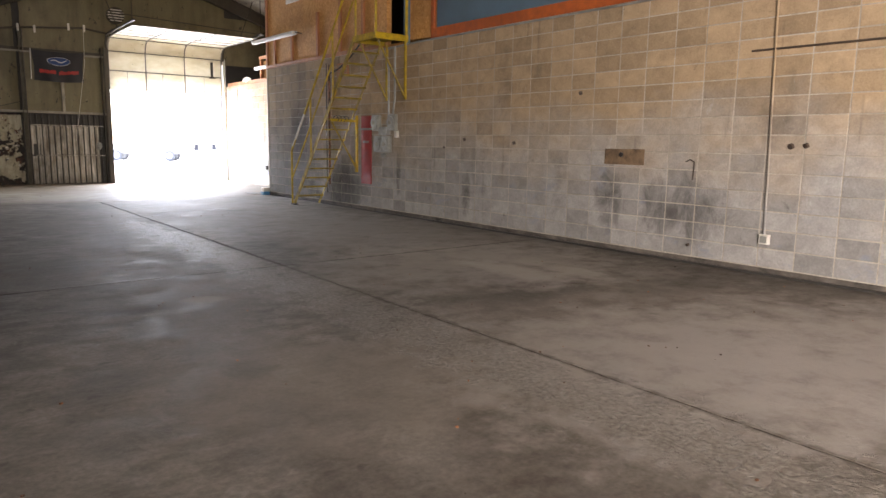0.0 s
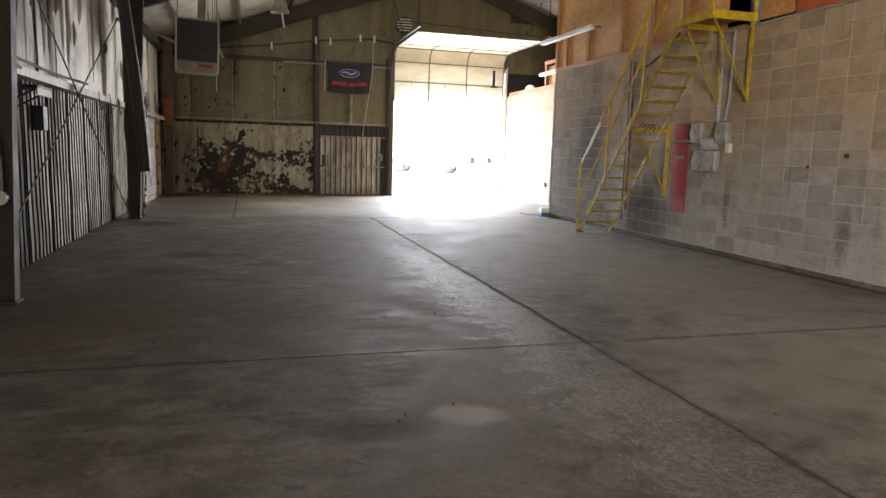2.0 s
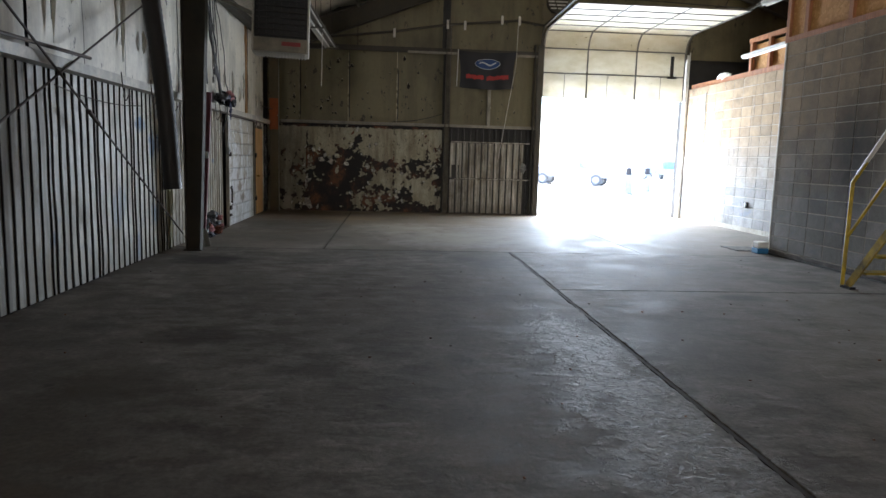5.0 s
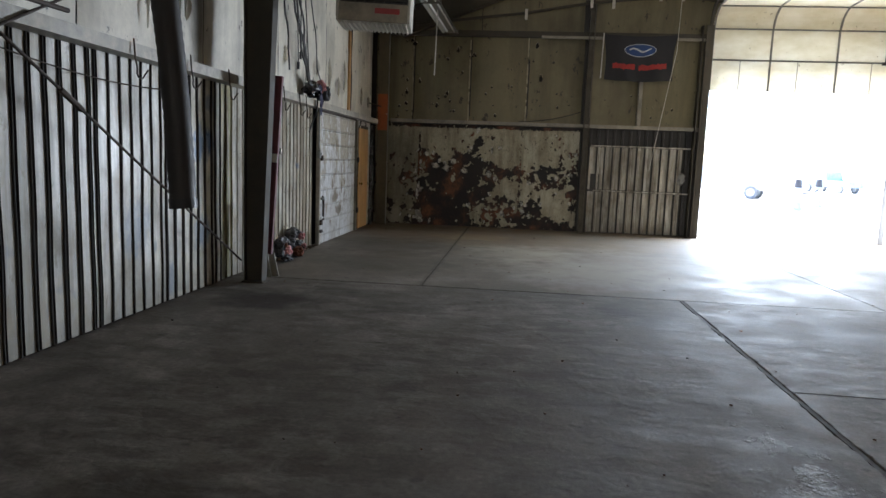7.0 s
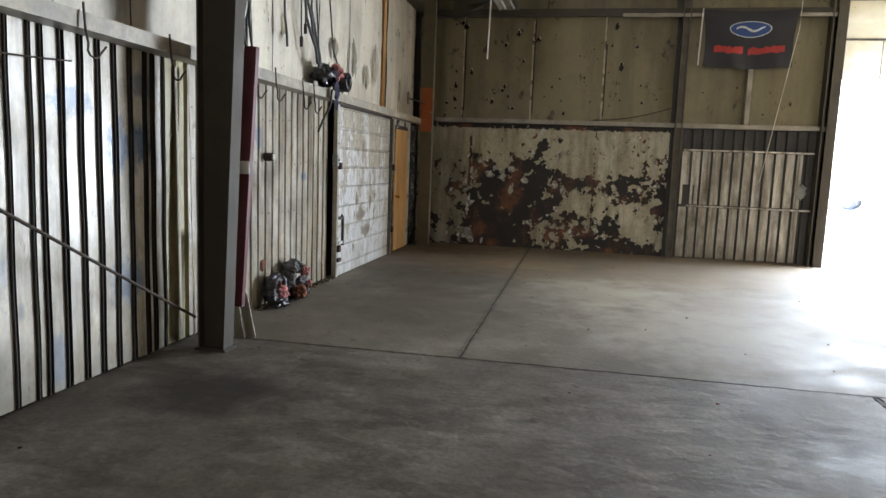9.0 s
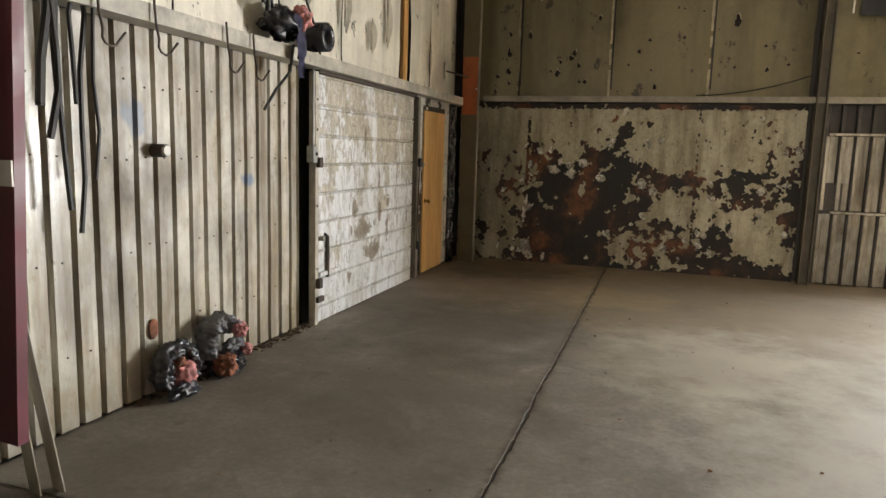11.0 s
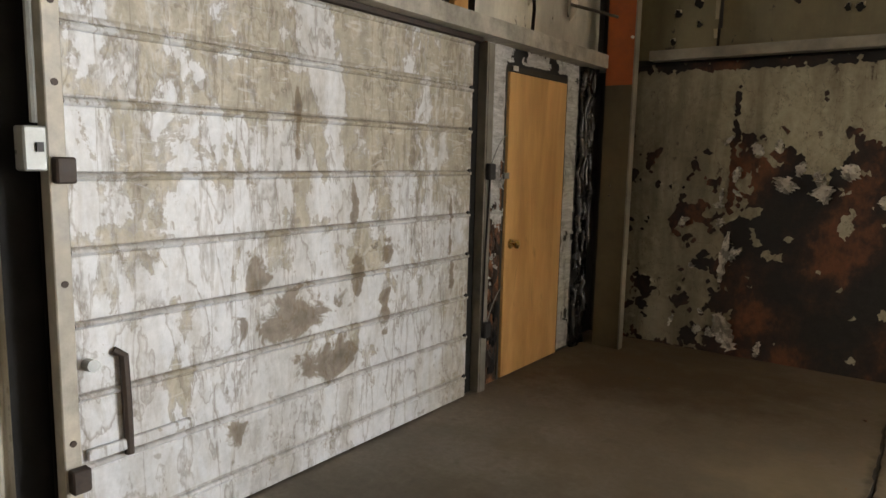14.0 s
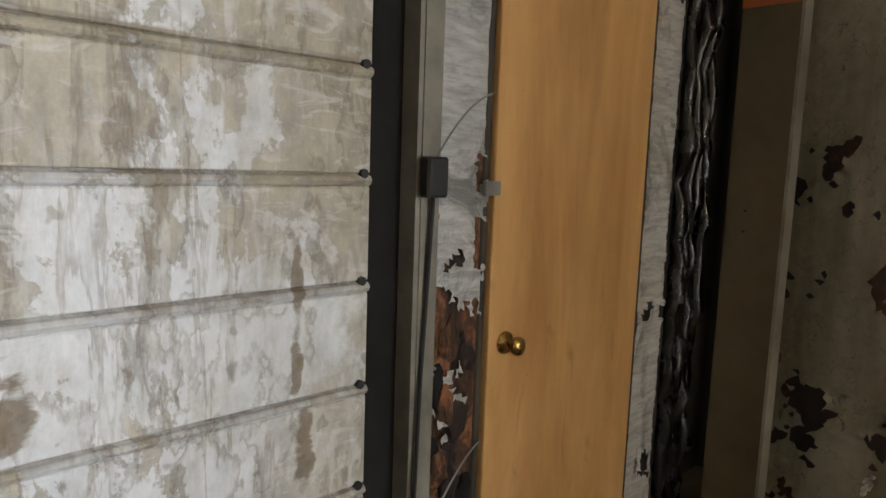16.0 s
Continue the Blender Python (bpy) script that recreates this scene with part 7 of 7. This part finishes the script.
# services on the block wall
rb = thing("red_board", "tall red painted board screwed to the block wall", "board", (XR, 13.0, 0.6))
part("board", boxes((XR - 0.02, XR, 12.79, 13.2, 0.6, 2.09), bevel=0.003), RED, rb)
part("label", boxes((XR - 0.023, XR - 0.02, 12.88, 13.12, 1.5, 1.55)), GREYBOX, rb, "small grey label strip")


def meter(y, z, r, tall):
    m = thing("meter_socket", "grey round-faced electric meter socket on the wall", "electric meter", (XR, y, z), "meter sockets")
    part("can", boxes((XR - 0.1, XR - 0.002, y - r, y + r, z - tall, z + tall), bevel=0.02), GREYBOX, m)
    part("cover", tubes([(XR - 0.1, y, z), (XR - 0.125, y, z)], r=r * 0.88, n=24), GREYBOX, m)
    part("hub", tubes([(XR - 0.125, y, z), (XR - 0.135, y, z)], r=r * 0.3, n=16), GIRT, m)


for y, z in ((12.52, 1.93), (11.9, 1.93), (12.42, 1.48), (12.12, 1.48)):
    meter(y, z, 0.14, 0.17)
jb = thing("junction_box", "grey steel wiring box between the meters", "electric box", (XR, 12.2, 1.7))
part("box", boxes((XR - 0.11, XR - 0.002, 12.05, 12.35, 1.67, 1.84), bevel=0.006), GREYBOX, jb)
part("box", boxes((XR - 0.07, XR - 0.002, 11.72, 11.82, 1.62, 1.76), bevel=0.006), WHITE, jb)
part("box", boxes((XR - 0.07, XR - 0.002, 12.2, 12.32, 1.2, 1.29), bevel=0.006), GREYBOX, jb)
for pts in ([(XR - 0.05, 12.05, 2.05), (XR - 0.05, 12.05, 3.0), (XR - 0.05, 12.15, 3.4)], [(XR - 0.05, 11.9, 2.1), (XR - 0.05, 11.82, 2.4), (XR - 0.05, 11.82, 3.45)], [(XR - 0.04, 12.66, 1.8), (XR - 0.04, 13.4, 1.8)]):
    part("conduit", tubes(pts, r=0.022), GREYBOX, jb)
cd = thing("wall_conduit", "thin conduit down the block wall to an outlet box", "conduit", (XR, 3.98, 0.4))
part("pipe", tubes([(XR - 0.025, 4.02, 3.45), (XR - 0.025, 3.94, 0.5)], r=0.012), BLOCK, cd)
part("outlet_box", boxes((XR - 0.06, XR - 0.002, 3.87, 3.99, 0.38, 0.5), bevel=0.006), WHITE, cd, "dusty white outlet box")
part("outlet_plate", boxes((XR - 0.066, XR - 0.06, 3.89, 3.97, 0.4, 0.48)), GREYBOX, cd)
rd = thing("thin_rod", "thin dark rod fixed along the block wall", "rod", (XR, 3.5, 2.66))
part("rod", tubes([(XR - 0.02, 4.28, 2.66), (XR - 0.02, -2.0, 2.66)], r=0.013), RUST, rd)
pl = thing("burnt_plate", "scorched brown plate with a bolt on the wall", "plate", (XR, 6.05, 1.37))
part("plate", boxes((XR - 0.008, XR, 5.72, 6.4, 1.26, 1.48)), plain("scorched_plate", (0.2, 0.135, 0.08), 0.85, 0.0, 0.5, 7, 0.4), pl)
part("bolt", tubes([(XR - 0.008, 6.1, 1.4), (XR - 0.03, 6.1, 1.4)], r=0.035), BLACK, pl)
for y, z, r in ((3.72, 1.55, 0.035), (3.55, 1.56, 0.03), (8.3, 1.55, 0.03), (9.6, 1.6, 0.03), (10.2, 1.45, 0.02), (6.9, 2.3, 0.03), (4.95, 0.25, 0.02)):
    an = thing("wall_anchor", "rusty anchor stub in the block wall", "anchor", (XR, y, z), "anchors in the block wall")
    part("stub", tubes([(XR, y, z), (XR - 0.03, y + 0.01, z - 0.01)], r=r), RUST, an)
hk = thing("wall_hook", "small bent hook on the block wall", "hook", (XR, 5.0, 1.2))
part("wire", tubes([(XR - 0.01, 4.95, 1.1), (XR - 0.01, 4.94, 1.33), (XR - 0.02, 5.0, 1.36), (XR - 0.02, 5.06, 1.33)], r=0.008), RUST, hk)
vn = thing("wall_vent", "small louvred wall vent in a timber frame", "vent", (XR, 14.0, 3.1))
part("frame", boxes((XR - 0.03, XR - 0.002, 13.75, 14.25, 3.0, 3.3), bevel=0.005), STUD, vn)
for i in range(4):
    part("slat", boxes((XR - 0.045, XR - 0.03, 13.8, 14.2, 3.03 + i * 0.065, 3.06 + i * 0.065)), BLOCK, vn)
sp = thing("stand_pipe", "dark pipes running up the wall behind the stair", "pipe", (XR, 14.7, 0.4))
part("pipe", tubes([(XR - 0.04, 14.62, 0.5), (XR - 0.04, 14.62, 3.3)], r=0.024), ROT, sp)
part("pipe", tubes([(XR - 0.04, 14.75, 0.3), (XR - 0.04, 14.75, 3.35)], r=0.012), BLACK, sp)
part("hose", tubes(curve_pts((XR - 0.04, 14.62, 3.1), (XR - 0.06, 13.2, 3.62), 0.1), r=0.018), BLACK, sp)
cg = thing("corner_guard", "white post foot with blue tape at the wall end", "post", (9.3, 18.3, 0))
part("foot", boxes((9.16, 9.36, 18.2, 18.4, 0.09, 0.2), bevel=0.02), WHITE, cg)
part("tape", boxes((9.155, 9.365, 18.195, 18.405, 0, 0.09), bevel=0.01), plain("blue_tape", (0.05, 0.22, 0.45), 0.5), cg, "blue taped base")
part("trim", boxes((9.34, 9.37, 18.2, 18.23, 0.2, TOPZ)), WHITE, cg)
mat_ = thing("floor_mat", "dark grated mat lying by the wall end", "mat", (9.1, 18.9, 0))
part("mat", boxes((8.95, 9.5, 18.5, 19.1, 0.002, 0.014)), BLACK, mat_)
so = thing("side_outlet", "small dark outlet box on the pale side wall", "outlet", (10.9, 21.9, 0.6))
part("box", boxes((10.84, 10.9, 21.85, 21.97, 0.55, 0.67), bevel=0.008), BLACK, so)
rl = thing("rain_pipe", "thin pipe down the side wall", "pipe", (10.88, 24.3, 1))
part("pipe", tubes([(10.87, 24.3, 1.2), (10.87, 24.3, 3.3)], r=0.015), GREYBOX, rl)

# high-bay lamp hanging under the roof
hb = thing("high_bay_lamp", "dusty white bell-shaped lamp hanging from the roof", "lamp", (3.1, 20.5, 4.6))
bm = bmesh.new()
prof = [(0.05, 0.45), (0.09, 0.42), (0.12, 0.3), (0.19, 0.1), (0.24, 0.0), (0.235, 0.0), (0.18, 0.1), (0.1, 0.3)]
rings = [[bm.verts.new((3.0 + r * math.cos(a * math.pi / 12), 20.5 + r * math.sin(a * math.pi / 12), 4.75 + z)) for a in range(24)] for r, z in prof]
for q, s in zip(rings, rings[1:]):
    for i in range(24):
        bm.faces.new((q[i], q[(i + 1) % 24], s[(i + 1) % 24], s[i]))
part("shade", bm, GIRT, hb, smooth=True)
part("stem", tubes([(3.0, 20.5, 5.2), (3.0, 20.5, 5.75)], r=0.02), STEEL, hb)
part("pull", tubes([(3.05, 20.5, 4.75), (3.1, 20.5, 4.4)], r=0.02), WHITE, hb)
# pale scuffed patch and small stones on the floor
stn = bmesh.new()
for i in range(260):
    s = random.uniform(0.004, 0.013)
    xx, yy = random.uniform(0.0, 9.0), random.uniform(1, 25)
    box(stn, 0, s * 1.5, 0, s, 0, s * 0.6, m=pose(xx, yy, 0.0, 0, 0, random.uniform(0, 180)))
tagged(part("grit", stn, ROT, None, "small dark crumbs scattered over the concrete"), category="debris", kind="stuff")

# small window high in the board wall
wi = thing("window_1", "small white-framed window high in the board wall", "window", (XR, 16.3, 5.3), kind="structure")
part("pane", boxes((XR + 0.045, XR + 0.055, 15.85, 16.95, 5.1, 5.9)), GLASS, wi)
for x0, x1, y0, y1, z0, z1 in ((0.02, 0.06, 15.8, 17.0, 5.02, 5.1), (0.02, 0.06, 15.8, 17.0, 5.9, 5.97), (0.02, 0.06, 15.8, 15.87, 5.1, 5.9), (0.02, 0.06, 16.93, 17.0, 5.1, 5.9), (0.025, 0.058, 16.38, 16.43, 5.1, 5.9)):
    part("frame_bar", boxes((XR + x0, XR + x1, y0, y1, z0, z1), bevel=0.003), WHITE, wi)
